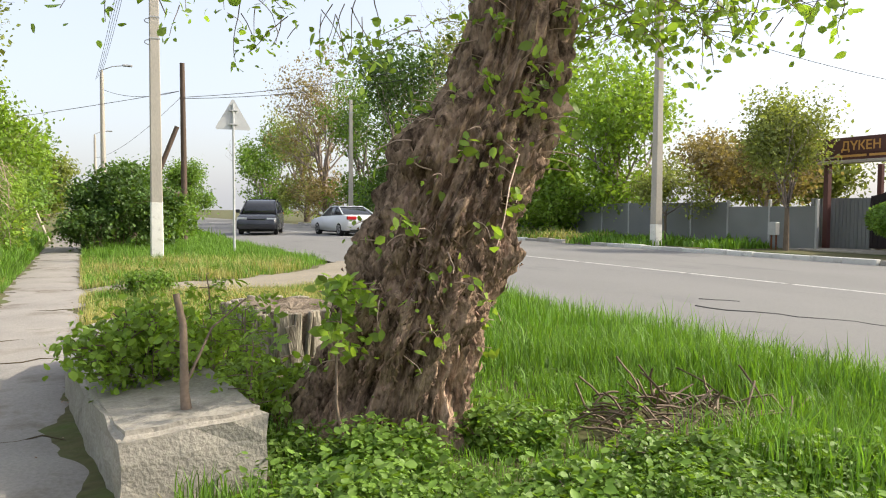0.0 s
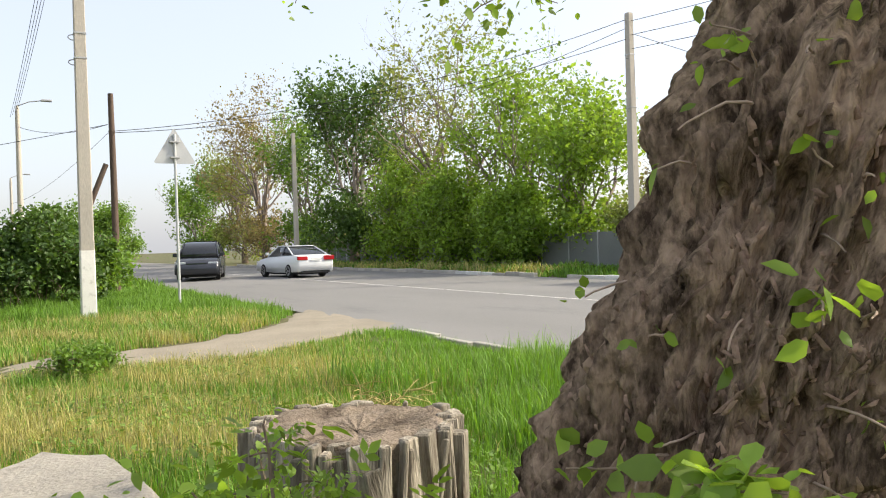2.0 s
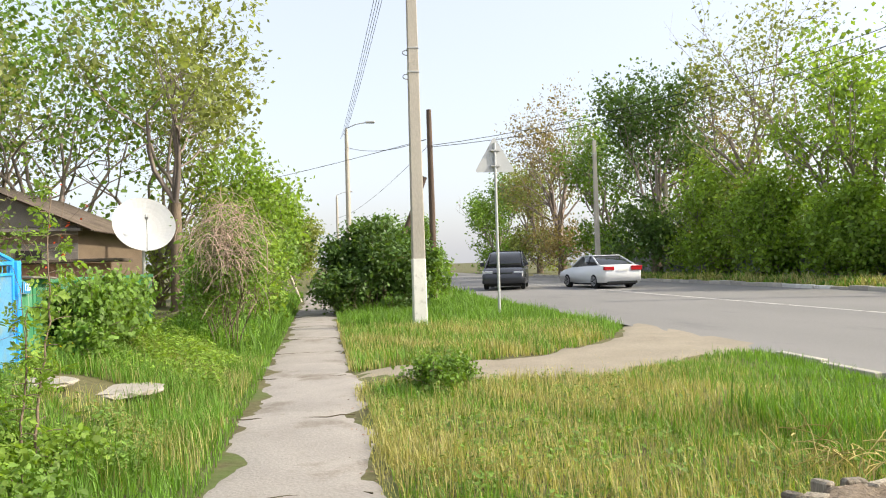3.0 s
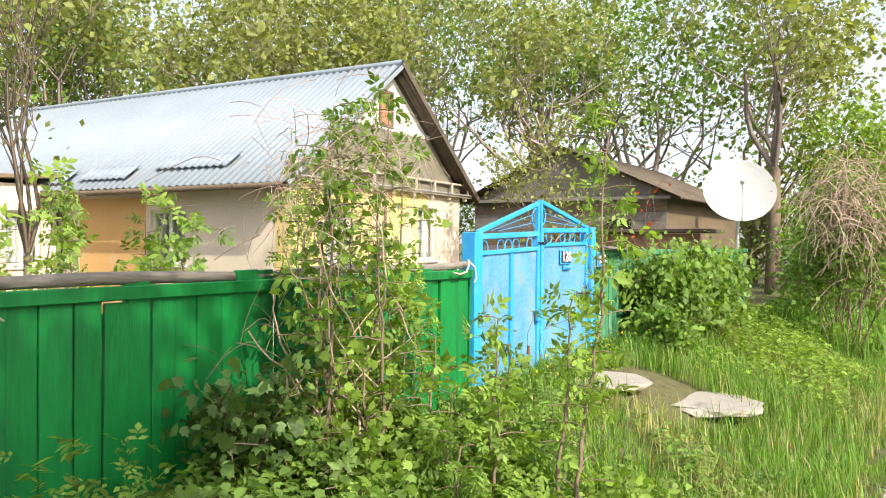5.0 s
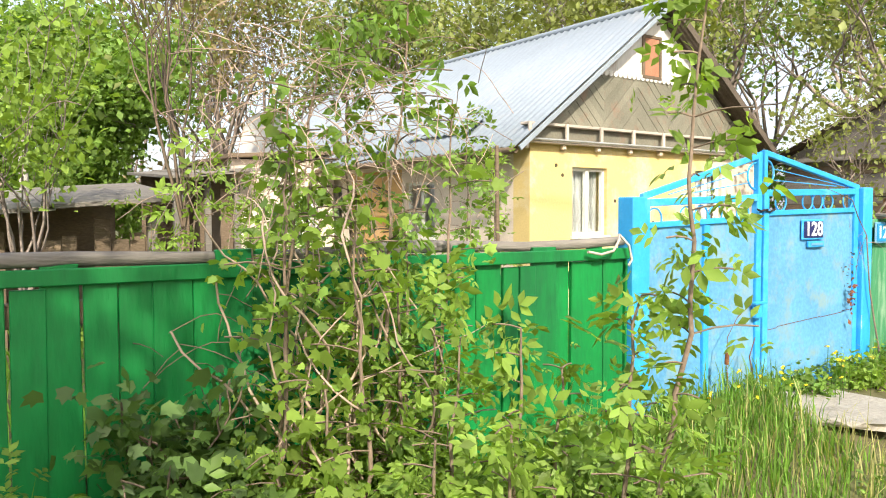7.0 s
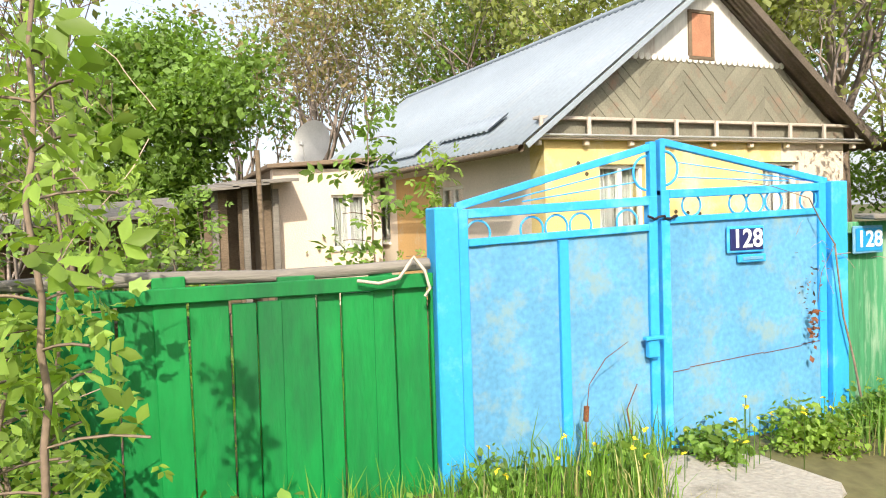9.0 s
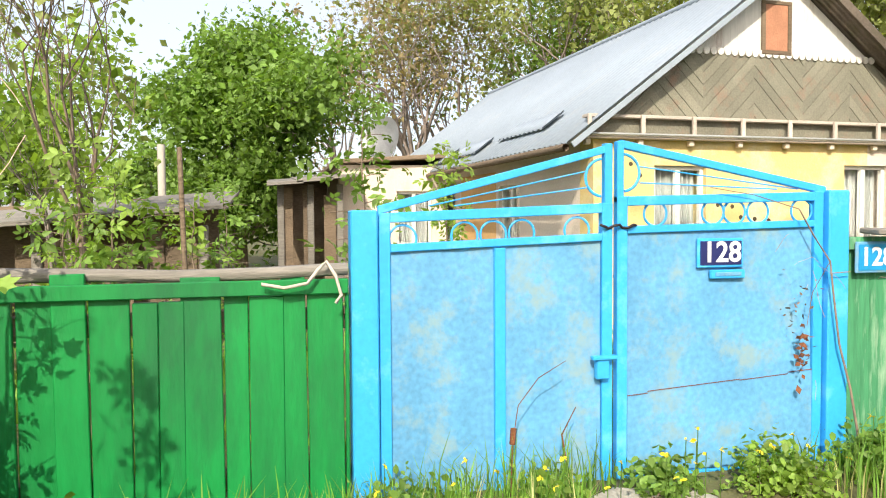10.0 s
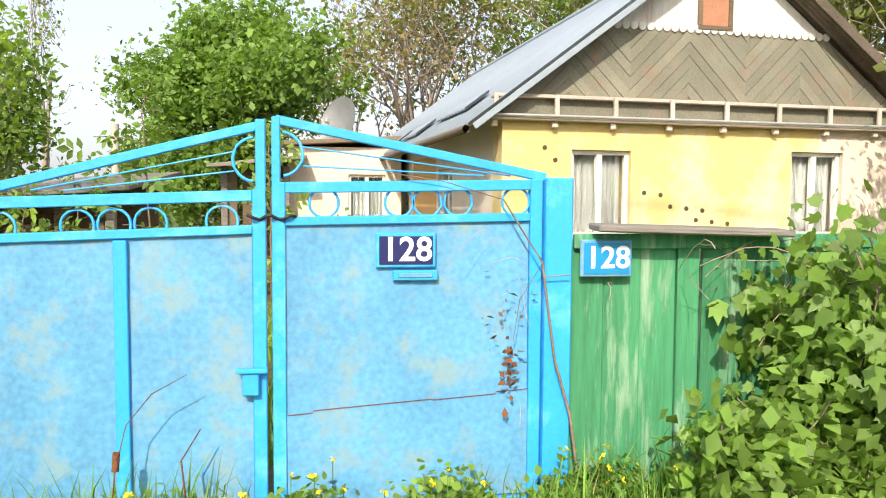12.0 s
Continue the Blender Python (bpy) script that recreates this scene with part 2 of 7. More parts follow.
def pane_glass():
    m = bpy.data.materials.new("window_glass")
    m.use_nodes = True
    b = m.node_tree.nodes["Principled BSDF"]
    b.inputs["Base Color"].default_value = (0.9, 0.93, 0.93, 1)
    b.inputs["Roughness"].default_value, b.inputs["Transmission Weight"].default_value = 0.05, 1.0
    return m


GLASS = pane_glass()


# ---- building blocks ----
def link_mesh(name, me, mat, parent=None, label="", place=None):
    ob = new(name, me)
    me.materials.clear()
    me.materials.append(mat)
    if place is not None:
        ob.matrix_basis = place
    if parent is not None:
        ob.parent = parent
    if label:
        ob["label"] = label
    return ob


def part(name, bm, mat, parent=None, label="", place=None):
    """Links a bmesh as one mesh object under a thing or a part."""
    me = bpy.data.meshes.new(name)
    bmesh.ops.recalc_face_normals(bm, faces=bm.faces)
    bm.to_mesh(me)
    bm.free()
    return link_mesh(name, me, mat, parent, label, place)


def thing(name, label, category, place=None, group="", kind=""):
    ob = new(name)
    ob.empty_display_size = 0.1
    if place is not None:
        ob.matrix_basis = place
    return tagged(ob, label, category, group, kind)


def box(x0, y0, z0, x1, y1, z1, bevel=0.0, bm=None):
    b = bm or bmesh.new()
    v = bmesh.ops.create_cube(b, size=1)["verts"]
    for p in v:
        p.co = Vector(((x0 + x1) / 2 + p.co.x * (x1 - x0), (y0 + y1) / 2 + p.co.y * (y1 - y0), (z0 + z1) / 2 + p.co.z * (z1 - z0)))
    if bevel:
        e = list({e for p in v for e in p.link_edges})
        bmesh.ops.bevel(b, geom=e, offset=bevel, segments=1, affect="EDGES")
    return b


def rods(paths, sides=6):
    """Arrays of verts and quads for tubes; each path is a list of (x, y, z, radius)."""
    verts, quads, base = [], [], 0
    ring = np.arange(sides) * 2 * math.pi / sides
    cs, sn = np.cos(ring), np.sin(ring)
    for path in paths:
        p = np.array(path, float)
        c, r = p[:, :3], p[:, 3]
        d = np.gradient(c, axis=0)
        d /= np.linalg.norm(d, axis=1)[:, None] + 1e-9
        ref = np.where(np.abs(d[:, 2:3]) > 0.9, np.array([[1.0, 0, 0]]), np.array([[0, 0, 1.0]]))
        u = np.cross(d, ref)
        u /= np.linalg.norm(u, axis=1)[:, None] + 1e-9
        w = np.cross(d, u)
        verts.append((c[:, None] + r[:, None, None] * (cs[None, :, None] * u[:, None] + sn[None, :, None] * w[:, None])).reshape(-1, 3))
        k, i = np.meshgrid(np.arange(len(p) - 1), np.arange(sides), indexing="ij")
        j = (i + 1) % sides
        quads.append((base + np.stack([k * sides + i, k * sides + j, (k + 1) * sides + j, (k + 1) * sides + i], -1)).reshape(-1, 4))
        base += len(p) * sides
    return np.concatenate(verts), np.concatenate(quads)


def mesh_np(name, co, faces, smooth=False):
    """A mesh from arrays; all faces have the same number of corners."""
    me = bpy.data.meshes.new(name)
    co, faces = np.asarray(co, np.float32), np.asarray(faces, np.int32)
    k = faces.shape[1]
    me.vertices.add(len(co))
    me.vertices.foreach_set("co", co.ravel())
    me.loops.add(faces.size)
    me.loops.foreach_set("vertex_index", faces.ravel())
    me.polygons.add(len(faces))
    me.polygons.foreach_set("loop_start", np.arange(len(faces), dtype=np.int32) * k)
    if smooth:
        me.polygons.foreach_set("use_smooth", np.ones(len(faces), bool))
    me.update(calc_edges=True)
    me.validate()
    return me


def tube_part(name, paths, mat, parent=None, sides=6, label="", smooth=True):
    v, q = rods(paths, sides)
    return link_mesh(name, mesh_np(name, v, q, smooth), mat, parent, label)


KITE = (np.array([[0, 0, 0], [0.32, 0.45, 0.06], [0, 1, -0.05], [-0.32, 0.45, 0.06]]), np.array([[0, 1, 2], [0, 2, 3]]))
LANCE = (np.array([[0, 0, 0], [0.14, 0.4, 0.03], [0, 1, -0.1], [-0.14, 0.4, 0.03]]), np.array([[0, 1, 2], [0, 2, 3]]))
OVAL = (np.array([[0, 0, 0], [0.3, 0.25, 0.05], [0.3, 0.62, 0.03], [0, 1, -0.08], [-0.3, 0.62, 0.03], [-0.3, 0.25, 0.05]]),
        np.array([[0, 1, 2], [0, 2, 3], [0, 3, 4], [0, 4, 5]]))
LOBED = (np.array([[0, 0, 0], [0.4, 0.2, -0.04], [0.3, 0.44, 0.04], [0.34, 0.74, -0.05], [0.17, 0.68, 0.02], [0, 1.05, -0.1], [-0.17, 0.68, 0.02], [-0.34, 0.74, -0.05], [-0.3, 0.44, 0.04],
                   [-0.4, 0.2, -0.04], [0, 0.4, 0.0]]),
         np.array([[10, i, (i + 1) % 10] for i in range(10)]))


def compound_leaf():
    """A leaf of five pointed leaflets on one stalk, as box elders have."""
    v, f = [], []
    for px, py, an, ln in ((0, 0.55, 0, 0.5), (0, 0.5, 55, 0.42), (0, 0.5, -55, 0.42), (0, 0.24, 68, 0.4), (0, 0.24, -68, 0.4)):
        c, n_ = math.cos(radians(an)), math.sin(radians(an))
        k = len(v)
        for x_, y_, z_ in ((0, 0, 0), (0.26, 0.36, 0.03), (0.19, 0.68, -0.01), (0, 1, -0.12), (-0.25, 0.5, 0.02)):
            v.append((px + ln * (x_ * c + y_ * n_), py + ln * (y_ * c - x_ * n_), ln * z_ - 0.06 * (an != 0)))
        f += [(k, k + 1, k + 2), (k, k + 2, k + 3), (k, k + 3, k + 4)]
    return np.array(v), np.array(f)


COMPOUND = compound_leaf()


def leaves(centres, size, rng, shape=KITE, up=0.5, spread=0.35, out=None):
    """Arrays of verts and triangles for leaves at the centres, with normals that lean upwards (and outwards)."""
    c = np.asarray(centres, float)
    n = len(c)
    nor = rng.normal(size=(n, 3))
    nor /= np.linalg.norm(nor, axis=1)[:, None]
    nor[:, 2] += up * 1.6
    if out is not None:
        nor += out
    nor /= np.linalg.norm(nor, axis=1)[:, None] + 1e-9
    a = rng.normal(size=(n, 3))
    a[:, 2] -= 0.5
    a -= (a * nor).sum(1)[:, None] * nor
    a /= np.linalg.norm(a, axis=1)[:, None] + 1e-9
    b = np.cross(a, nor)
    s = size * (1 + spread * rng.normal(size=n)).clip(0.45, 1.8)
    p, f = shape
    v = c[:, None] + s[:, None, None] * (p[None, :, 0:1] * b[:, None] + p[None, :, 1:2] * a[:, None] + p[None, :, 2:3] * nor[:, None])
    return v.reshape(-1, 3), (np.arange(n)[:, None, None] * len(p) + f[None]).reshape(-1, 3)


def leaf_part(name, centres, size, mat, rng, parent=None, shape=KITE, up=0.5, label="", out=None):
    v, f = leaves(centres, size, rng, shape, up, out=out)
    return link_mesh(name, mesh_np(name, v, f), mat, parent, label)


def grow(rng, start, direction, length, radius, levels, kids=(3, 4), shrink=0.68, angle=(25, 50), lift=0.12, bend=0.16, steps=5):
    """A branching skeleton: the limbs as paths, and points along the last twigs."""
    paths, tips = [], []

    def limb(p, d, ln, r, lv):
        pts, q, dd = [], np.array(p, float), np.array(d, float)
        st = steps if lv > 1 else 3
        for i in range(st + 1):
            pts.append((*q, max(r * (1 - 0.55 * i / st), 0.004)))
            dd = dd + rng.normal(size=3) * bend + np.array([0, 0, lift])
            dd /= np.linalg.norm(dd)
            q = q + dd * ln / st
        paths.append(pts)
        if lv <= 1:
            tips.extend([np.array(a[:3]) for a in pts[1:]])
        if lv == 0:
            return
        for k in range(int(rng.integers(kids[0], kids[1] + 1))):
            at = pts[int(rng.integers(2, st + 1))] if k else pts[-1]
            ax = rng.normal(size=3)
            ax -= ax.dot(dd) * dd
            ax /= np.linalg.norm(ax)
            th = radians(rng.uniform(*angle))
            limb(at[:3], dd * math.cos(th) + ax * math.sin(th), ln * shrink * rng.uniform(0.75, 1.2), at[3] * 0.72, lv - 1)

    limb(start, direction, length, radius, levels)
    return paths, np.array(tips)


# ---- ground, path and road ----
def smooth(a, b, v):
    t = np.clip((v - a) / (b - a), 0, 1)
    return t * t * (3 - 2 * t)


def ripple(x, y, f, seed=0.0):
    return np.sin(x * f + seed) * np.cos(y * f * 0.83 + seed * 1.7) + 0.5 * np.sin(x * f * 2.3 + y * f * 1.9 + seed * 3.1)


def height(x, y):
    """The ground's height."""
    x, y = np.asarray(x, float), np.asarray(y, float)
    bank = (0.26 + 0.14 * smooth(9, 11.5, y)) * smooth(-1.2, -3.0, x) * smooth(-4.6, -3.7, x)
    verge = (0.035 + 0.02 * ripple(x, y, 1.7)) * smooth(0.2, 0.8, x) * smooth(5.9, 5.3, x)
    far_side = 0.06 * smooth(18.8, 19.2, x)
    return -0.02 + bank + verge + far_side - 0.03 * smooth(5.6, 5.9, x) * smooth(18.8, 18.4, x)


def sheet(name, xs, ys, z, mat, label, kind="structure"):
    X, Y = np.meshgrid(xs, ys, indexing="ij")
    Z = z(X, Y) if callable(z) else np.full_like(X, z)
    a, b = X.shape
    i, j = np.meshgrid(np.arange(a - 1), np.arange(b - 1), indexing="ij")
    k = i * b + j
    q = np.stack([k, k + b, k + b + 1, k + 1], -1).reshape(-1, 4)
    ob = link_mesh(name, mesh_np(name, np.stack([X, Y, Z], -1).reshape(-1, 3), q, True), mat)
    return tagged(ob, label, name.split("_")[0], kind=kind)


sheet("ground", np.concatenate([[-900, -300, -120, -60, -40, -30, -20, -14, -9, -6], np.arange(-5, 7.01, 0.2), [9, 13, 18.4, 18.8, 19.2, 22, 30, 50, 90, 200, 900]]),
      np.concatenate([[-600, -200, -60, -20, -8], np.arange(-3, 32.01, 0.3), [36, 45, 60, 90, 150, 400, 1500]]), height, SOIL,
      "brown earth with turf, rising gently towards the fence")
ROAD_X0, ROAD_X1 = 6.05, 18.45
sheet("road", np.linspace(ROAD_X0, ROAD_X1, 14), np.concatenate([[-150, -60, -20], np.arange(-8, 60, 2.0), [80, 120, 250]]),
      lambda X, Y: 0.004 + 0.05 * np.sin((X - ROAD_X0) / (ROAD_X1 - ROAD_X0) * math.pi), ASPHALT, "grey sun-bleached asphalt street with fine cracks")


def crown(x):
    return 0.004 + 0.05 * math.sin((x - ROAD_X0) / (ROAD_X1 - ROAD_X0) * math.pi)


rng = np.random.default_rng(11)
line = tagged(new("road_marking"), "worn white centre line on the asphalt", "road marking", kind="structure")
y = -10.0
while y < 80:
    n = 2.2 + rng.random() * 1.5
    part("stripe", box(11.66, y, crown(11.7) - 0.004, 11.78, y + n, crown(11.7) + 0.004), ROAD_PAINT, line)
    y += n + 0.15
crack = tagged(tube_part("road_crack", [[(7.9 + 0.09 * i + 0.1 * rng.normal(), 8.4 - 0.28 * i, crown(8.3) - 0.004, 0.014) for i in range(14)],
                                        [(8.6 + 0.06 * i, 9.0 - 0.1 * i + 0.04 * rng.normal(), crown(8.6) - 0.008, 0.02) for i in range(6)]], WIRE, sides=4),
               "thin dark crack in the asphalt", "crack", kind="structure")


def ragged_strip(name, left, right, ys, z, mat, label, seed):
    """A ground strip between two wavering edges."""
    g = np.random.default_rng(seed)
    rows = []
    ker = np.array([0.1, 0.2, 0.4, 0.2, 0.1])
    wa, wb = (np.convolve(0.13 * g.normal(size=len(ys) + 4), ker, "valid") for k in (0, 1))
    for yy, da, db in zip(ys, wa, wb):
        a, b = left(yy) + da, right(yy) + db
        xs = np.linspace(a, b, 6)
        zz = z + 0.006 * g.normal(size=6)
        zz[0] = zz[-1] = z - 0.035
        rows.append(np.stack([xs, np.full(6, yy), zz], -1))
    v = np.array(rows)
    i, j = np.meshgrid(np.arange(len(ys) - 1), np.arange(5), indexing="ij")
    k = i * 6 + j
    q = np.stack([k, k + 1, k + 7, k + 6], -1).reshape(-1, 4)
    return tagged(link_mesh(name, mesh_np(name, v.reshape(-1, 3), q, True), mat), label, "path", kind="structure")


ragged_strip("pavement", lambda y: -0.97, lambda y: 0.22 + 0.12 * float(smooth(7.2, 8.0, np.array(y))), np.arange(-6, 75, 0.15), 0.0, PAVING, "narrow worn grey asphalt footpath with crumbling edges", 3)
g = np.random.default_rng(8)
# thin dark crack-like lines stand in for shadow bands crossing the path
for yc in (2.6, 5.3, 7.9, 9.1, 11.6, 14.2, 17.0, 19.5, 22.4, 26.0):
    tagged(tube_part("path_shade_line", [[(-1.0 + 1.15 * k / 9, yc + 0.04 * g.normal(), -0.001, 0.003 + 0.003 * g.random()) for k in range(10)]], PLUG, sides=4), "thin dark crack-like line standing in for shadow across the worn footpath", "crack", "path cracks", "structure")


def driveway():
    g = np.random.default_rng(4)
    xs = np.arange(0.25, 6.6, 0.2)
    lo = np.interp(xs, [0, 1.5, 3, 4.5, 6.1, 6.6], [13.3, 13.1, 12.9, 13.6, 14.6, 14.9]) + 0.1 * g.normal(size=len(xs))
    hi = np.interp(xs, [0, 1.5, 3, 4.8, 6.1, 6.6], [14.6, 14.7, 15.1, 16.9, 19.5, 20.5]) + 0.1 * g.normal(size=len(xs))
    f = np.linspace(0, 1, 12)
    X = np.broadcast_to(xs[:, None], (len(xs), 12))
    Y = lo[:, None] + (hi - lo)[:, None] * f[None]
    Z = np.interp(X, [0.25, 0.8, 5.4, 5.8], [-0.03, 0.035, 0.035, 0.012]) + 0.006 * g.normal(size=X.shape) - 0.05 * (np.abs(f - 0.5) > 0.45)[None]
    i, j = np.meshgrid(np.arange(len(xs) - 1), np.arange(11), indexing="ij")
    k = i * 12 + j
    q = np.stack([k, k + 12, k + 13, k + 1], -1).reshape(-1, 4)
    tagged(link_mesh("driveway", mesh_np("driveway", np.stack([X, Y, Z], -1).reshape(-1, 3), q, True), DUST), "bare dusty driveway crossing the grass verge", "path", kind="structure")


driveway()


# ---- kerbs across the road ----
kerb = tagged(new("kerb"), "row of whitewashed concrete kerb stones", "kerb", kind="structure")
y = 6.0
rng = np.random.default_rng(5)
while y < 70:
    n = 0.98
    white = 12 < y < 24 or 29 < y < 33
    if not 24.2 < y < 26.5:
        part("kerb_stone", box(18.42, y, -0.05, 18.62, y + n, 0.15 + 0.02 * rng.normal(), 0.015), KERB_WHITE if white else KERB_GREY, kerb,
             place=pose(0.03 * rng.normal(), 0, 0))
    y += 1.0


near_kerb = tagged(new("kerb"), "row of low pale kerb stones half sunk in the grass", "kerb", kind="structure")
y = 2.0
while y < 13.4:
    part("kerb_stone", box(5.93, y, -0.08, 6.05, y + 0.97, 0.035 + 0.012 * rng.normal(), 0.012), KERB_GREY, near_kerb, place=pose(0.02 * rng.normal(), 0, 0))
    y += 1.0


# ---- the leaning willow beside the path ----
def smooth_step(a, b, v):
    t = min(1.0, max(0.0, (v - a) / (b - a)))
    return t * t * (3 - 2 * t)


def willow():
    keys = np.array([[-0.25, 1.79, 4.78, 0.56], [0.0, 1.83, 4.72, 0.49], [0.3, 1.896, 4.633, 0.45], [0.6, 1.986, 4.55, 0.44], [0.9, 2.095, 4.48, 0.435], [1.2, 2.183, 4.452, 0.425], [1.5, 2.321, 4.421, 0.40],
                     [1.8, 2.441, 4.42, 0.40], [2.1, 2.59, 4.405, 0.31], [2.4, 2.69, 4.41, 0.285], [2.8, 2.78, 4.42, 0.275], [3.4, 2.92, 4.38, 0.27], [4.4, 3.15, 4.26, 0.27]])
    zz = np.linspace(-0.25, 4.4, 330)
    cx, cy, cr = (np.interp(zz, keys[:, 0], keys[:, k]) for k in (1, 2, 3))
    ker = np.ones(15) / 15
    cx, cy, cr = (np.convolve(np.pad(a, 7, mode="edge"), ker, "valid") for a in (cx, cy, cr))
    m = 260
    th = np.linspace(0, 2 * math.pi, m, endpoint=False)
    R = np.zeros((len(zz), m))
    for i, z in enumerate(zz):
        for j, a in enumerate(th):
            p = Vector((math.cos(a) * 1.0, math.sin(a) * 1.0, z))
            furrow = noise.noise(Vector((p.x * 5.5 + z * 0.9, p.y * 5.5, z * 1.1)))
            fine = noise.noise(Vector((p.x * 10.5 + z * 1.2, p.y * 10.5, z * 1.7)))
            lump = noise.noise(Vector((p.x * 1.6, p.y * 1.6, z * 1.9 + 4)))
            grit = noise.noise(Vector((p.x * 30, p.y * 30, z * 22)))
            knob = noise.noise(Vector((p.x * 3.6 + 7, p.y * 3.6, z * 4.2)))
            rot = math.exp(-((z - 1.25) / 1.1) ** 2)
            crag = noise.noise(Vector((p.x * 6.5 + 3, p.y * 6.5, z * 6.0)))
            strip = abs(noise.noise(Vector((p.x * 13 + z * 1.5, p.y * 13, z * 2.2 + 8))))
            fibre = abs(noise.noise(Vector((p.x * 9 + z * 0.6, p.y * 9, z * 0.7 + 3))))
            R[i, j] = 0.10 * rot * max(0.0, crag) - 0.07 * strip - 0.06 * fibre * smooth_step(1.0, 1.7, z) + 0.08 * lump + 0.075 * rot * knob - 0.13 * abs(furrow) + 0.10 * (0.22 - abs(fine)) + (0.014 + 0.012 * rot) * grit + 0.05 + 0.075 * rot * (0.28 - abs(noise.noise(Vector((p.x * 9, p.y * 9, z * 8.5)))) - 0.5 * abs(noise.noise(Vector((p.x * 19, p.y * 19, z * 15)))))
    rough = R + cr[:, None]
    # root flare at the foot, a burr towards the path and a hollow on the shaded face
    a = th[None, :]
    z = zz[:, None]
    rough += 0.22 * np.exp(-((z + 0.1) / 0.28) ** 2) * (0.5 + 0.5 * np.sin(a * 5 + 0.6))
    rough += 0.10 * np.exp(-((z - 1.75) / 0.2) ** 2 - (np.angle(np.exp(1j * (a - 3.5))) / 0.7) ** 2)
    rough += 0.07 * np.exp(-((z - 2.0) / 0.16) ** 2 - (np.angle(np.exp(1j * (a + 0.5))) / 0.55) ** 2)
    rough -= 0.10 * np.exp(-((z - 0.95) / 0.2) ** 2 - (np.angle(np.exp(1j * (a - 4.2))) / 0.28) ** 2)
    X = cx[:, None] + rough * np.cos(a)
    Y = cy[:, None] + rough * np.sin(a) * 1.08
    Z = np.broadcast_to(z, X.shape)
    n = len(zz)
    i, j = np.meshgrid(np.arange(n - 1), np.arange(m), indexing="ij")
    k, k2 = i * m + j, i * m + (j + 1) % m
    q = np.stack([k, k2, k2 + m, k + m], -1).reshape(-1, 4)
    root = thing("willow_tree", "leaning old willow with deeply furrowed bark and sprouting twigs", "tree", pose(0, 0, 0))
    link_mesh("trunk", mesh_np("trunk", np.stack([X, Y, Z], -1).reshape(-1, 3), q), BARK_OLD, root, "thick leaning trunk of brown furrowed bark")
    g = np.random.default_rng(21)
    # loose flakes of bark on the rotten middle of the trunk
    flat = np.array([[-0.5, 0, 0], [0.5, 0.1, 0.1], [0.42, 1.0, 0.16], [-0.35, 0.9, 0.2], [0.0, 0.5, 0.3]])
    tri = np.array([[0, 1, 4], [1, 2, 4], [2, 3, 4], [3, 0, 4]])
    vs, fs = [], []
    for c in range(1100):
        zi = int(np.interp(np.clip(g.normal(0.95, 0.4), 0.1, 1.7), zz, np.arange(n)))
        ai = int(((g.normal(4.35, 0.75)) % (2 * math.pi)) / (2 * math.pi) * m) % m
        o = np.array([X[zi, ai], Y[zi, ai], zz[zi]])
        nr = np.array([math.cos(th[ai]), math.sin(th[ai]), 0])
        tv = np.array([-nr[1], nr[0], 0])
        up = np.array([0.0, 0.0, 1.0]) + 0.55 * g.normal() * tv + 0.25 * g.normal() * nr
        w, h = g.uniform(0.005, 0.02), g.uniform(0.015, 0.085) * g.uniform(0.4, 1.0)
        vs.append(o + flat[:, 0:1] * w * tv + (flat[:, 1:2] - 0.6) * h * up + flat[:, 2:3] * nr * g.uniform(0.03, 0.1) + nr * 0.004)
        fs.append(tri + 5 * c)
    chips = link_mesh("bark_crust", mesh_np("bark_crust", np.concatenate(vs), np.concatenate(fs)), CHIPS, root, "crumbling brown bark flakes")
    chips["kind"] = "stuff"
    # limbs and crown above the picture, with hanging twigs
    paths, tips = [], []
    for k in range(7):
        an = k * 2 * math.pi / 7 + 0.3
        d = np.array([math.cos(an) * 0.7, math.sin(an) * 0.7 - 0.25, 0.85])
        p, t = grow(g, (3.05 + 0.12 * math.cos(an), 4.25 + 0.12 * math.sin(an), 3.6), d / np.linalg.norm(d), 2.0, 0.12, 3, (3, 4), 0.74, (20, 55), 0.02, 0.16)
        paths += p
        tips.append(t)
    tips = np.concatenate(tips)
    tips = tips[tips[:, 2] > 3.25]
    tube_part("limb_structure", paths, BARK, root, 6)
    cs = np.repeat(tips, 12, axis=0) + g.normal(size=(len(tips) * 12, 3)) * 0.2
    leaf_part("crown", cs, 0.1, LEAF_FRESH, g, root, OVAL, 0.3)
    return root, X, Y, zz, th


TREE, TX, TY, TZ, TTH = willow()


def hanging(starts, length, rng, droop=0.5, step=0.07):
    """Thin drooping twigs; returns their paths and leaf points."""
    paths, pts = [], []
    for s in starts:
        q = np.array(s[:3], float)
        d = np.array([*s[3:6]], float)
        ln = length * rng.uniform(0.6, 1.3)
        line_ = []
        for k in range(int(ln / step)):
            line_.append((*q, 0.0045 * (1 - 0.6 * k * step / ln)))
            d = d + np.array([0, 0, -droop * step * 3]) + rng.normal(size=3) * 0.12
            d /= np.linalg.norm(d)
            q = q + d * step
            if k > 1:
                pts.append(q.copy())
        if len(line_) > 2:
            paths.append(line_)
    return paths, np.array(pts)


g = np.random.default_rng(31)
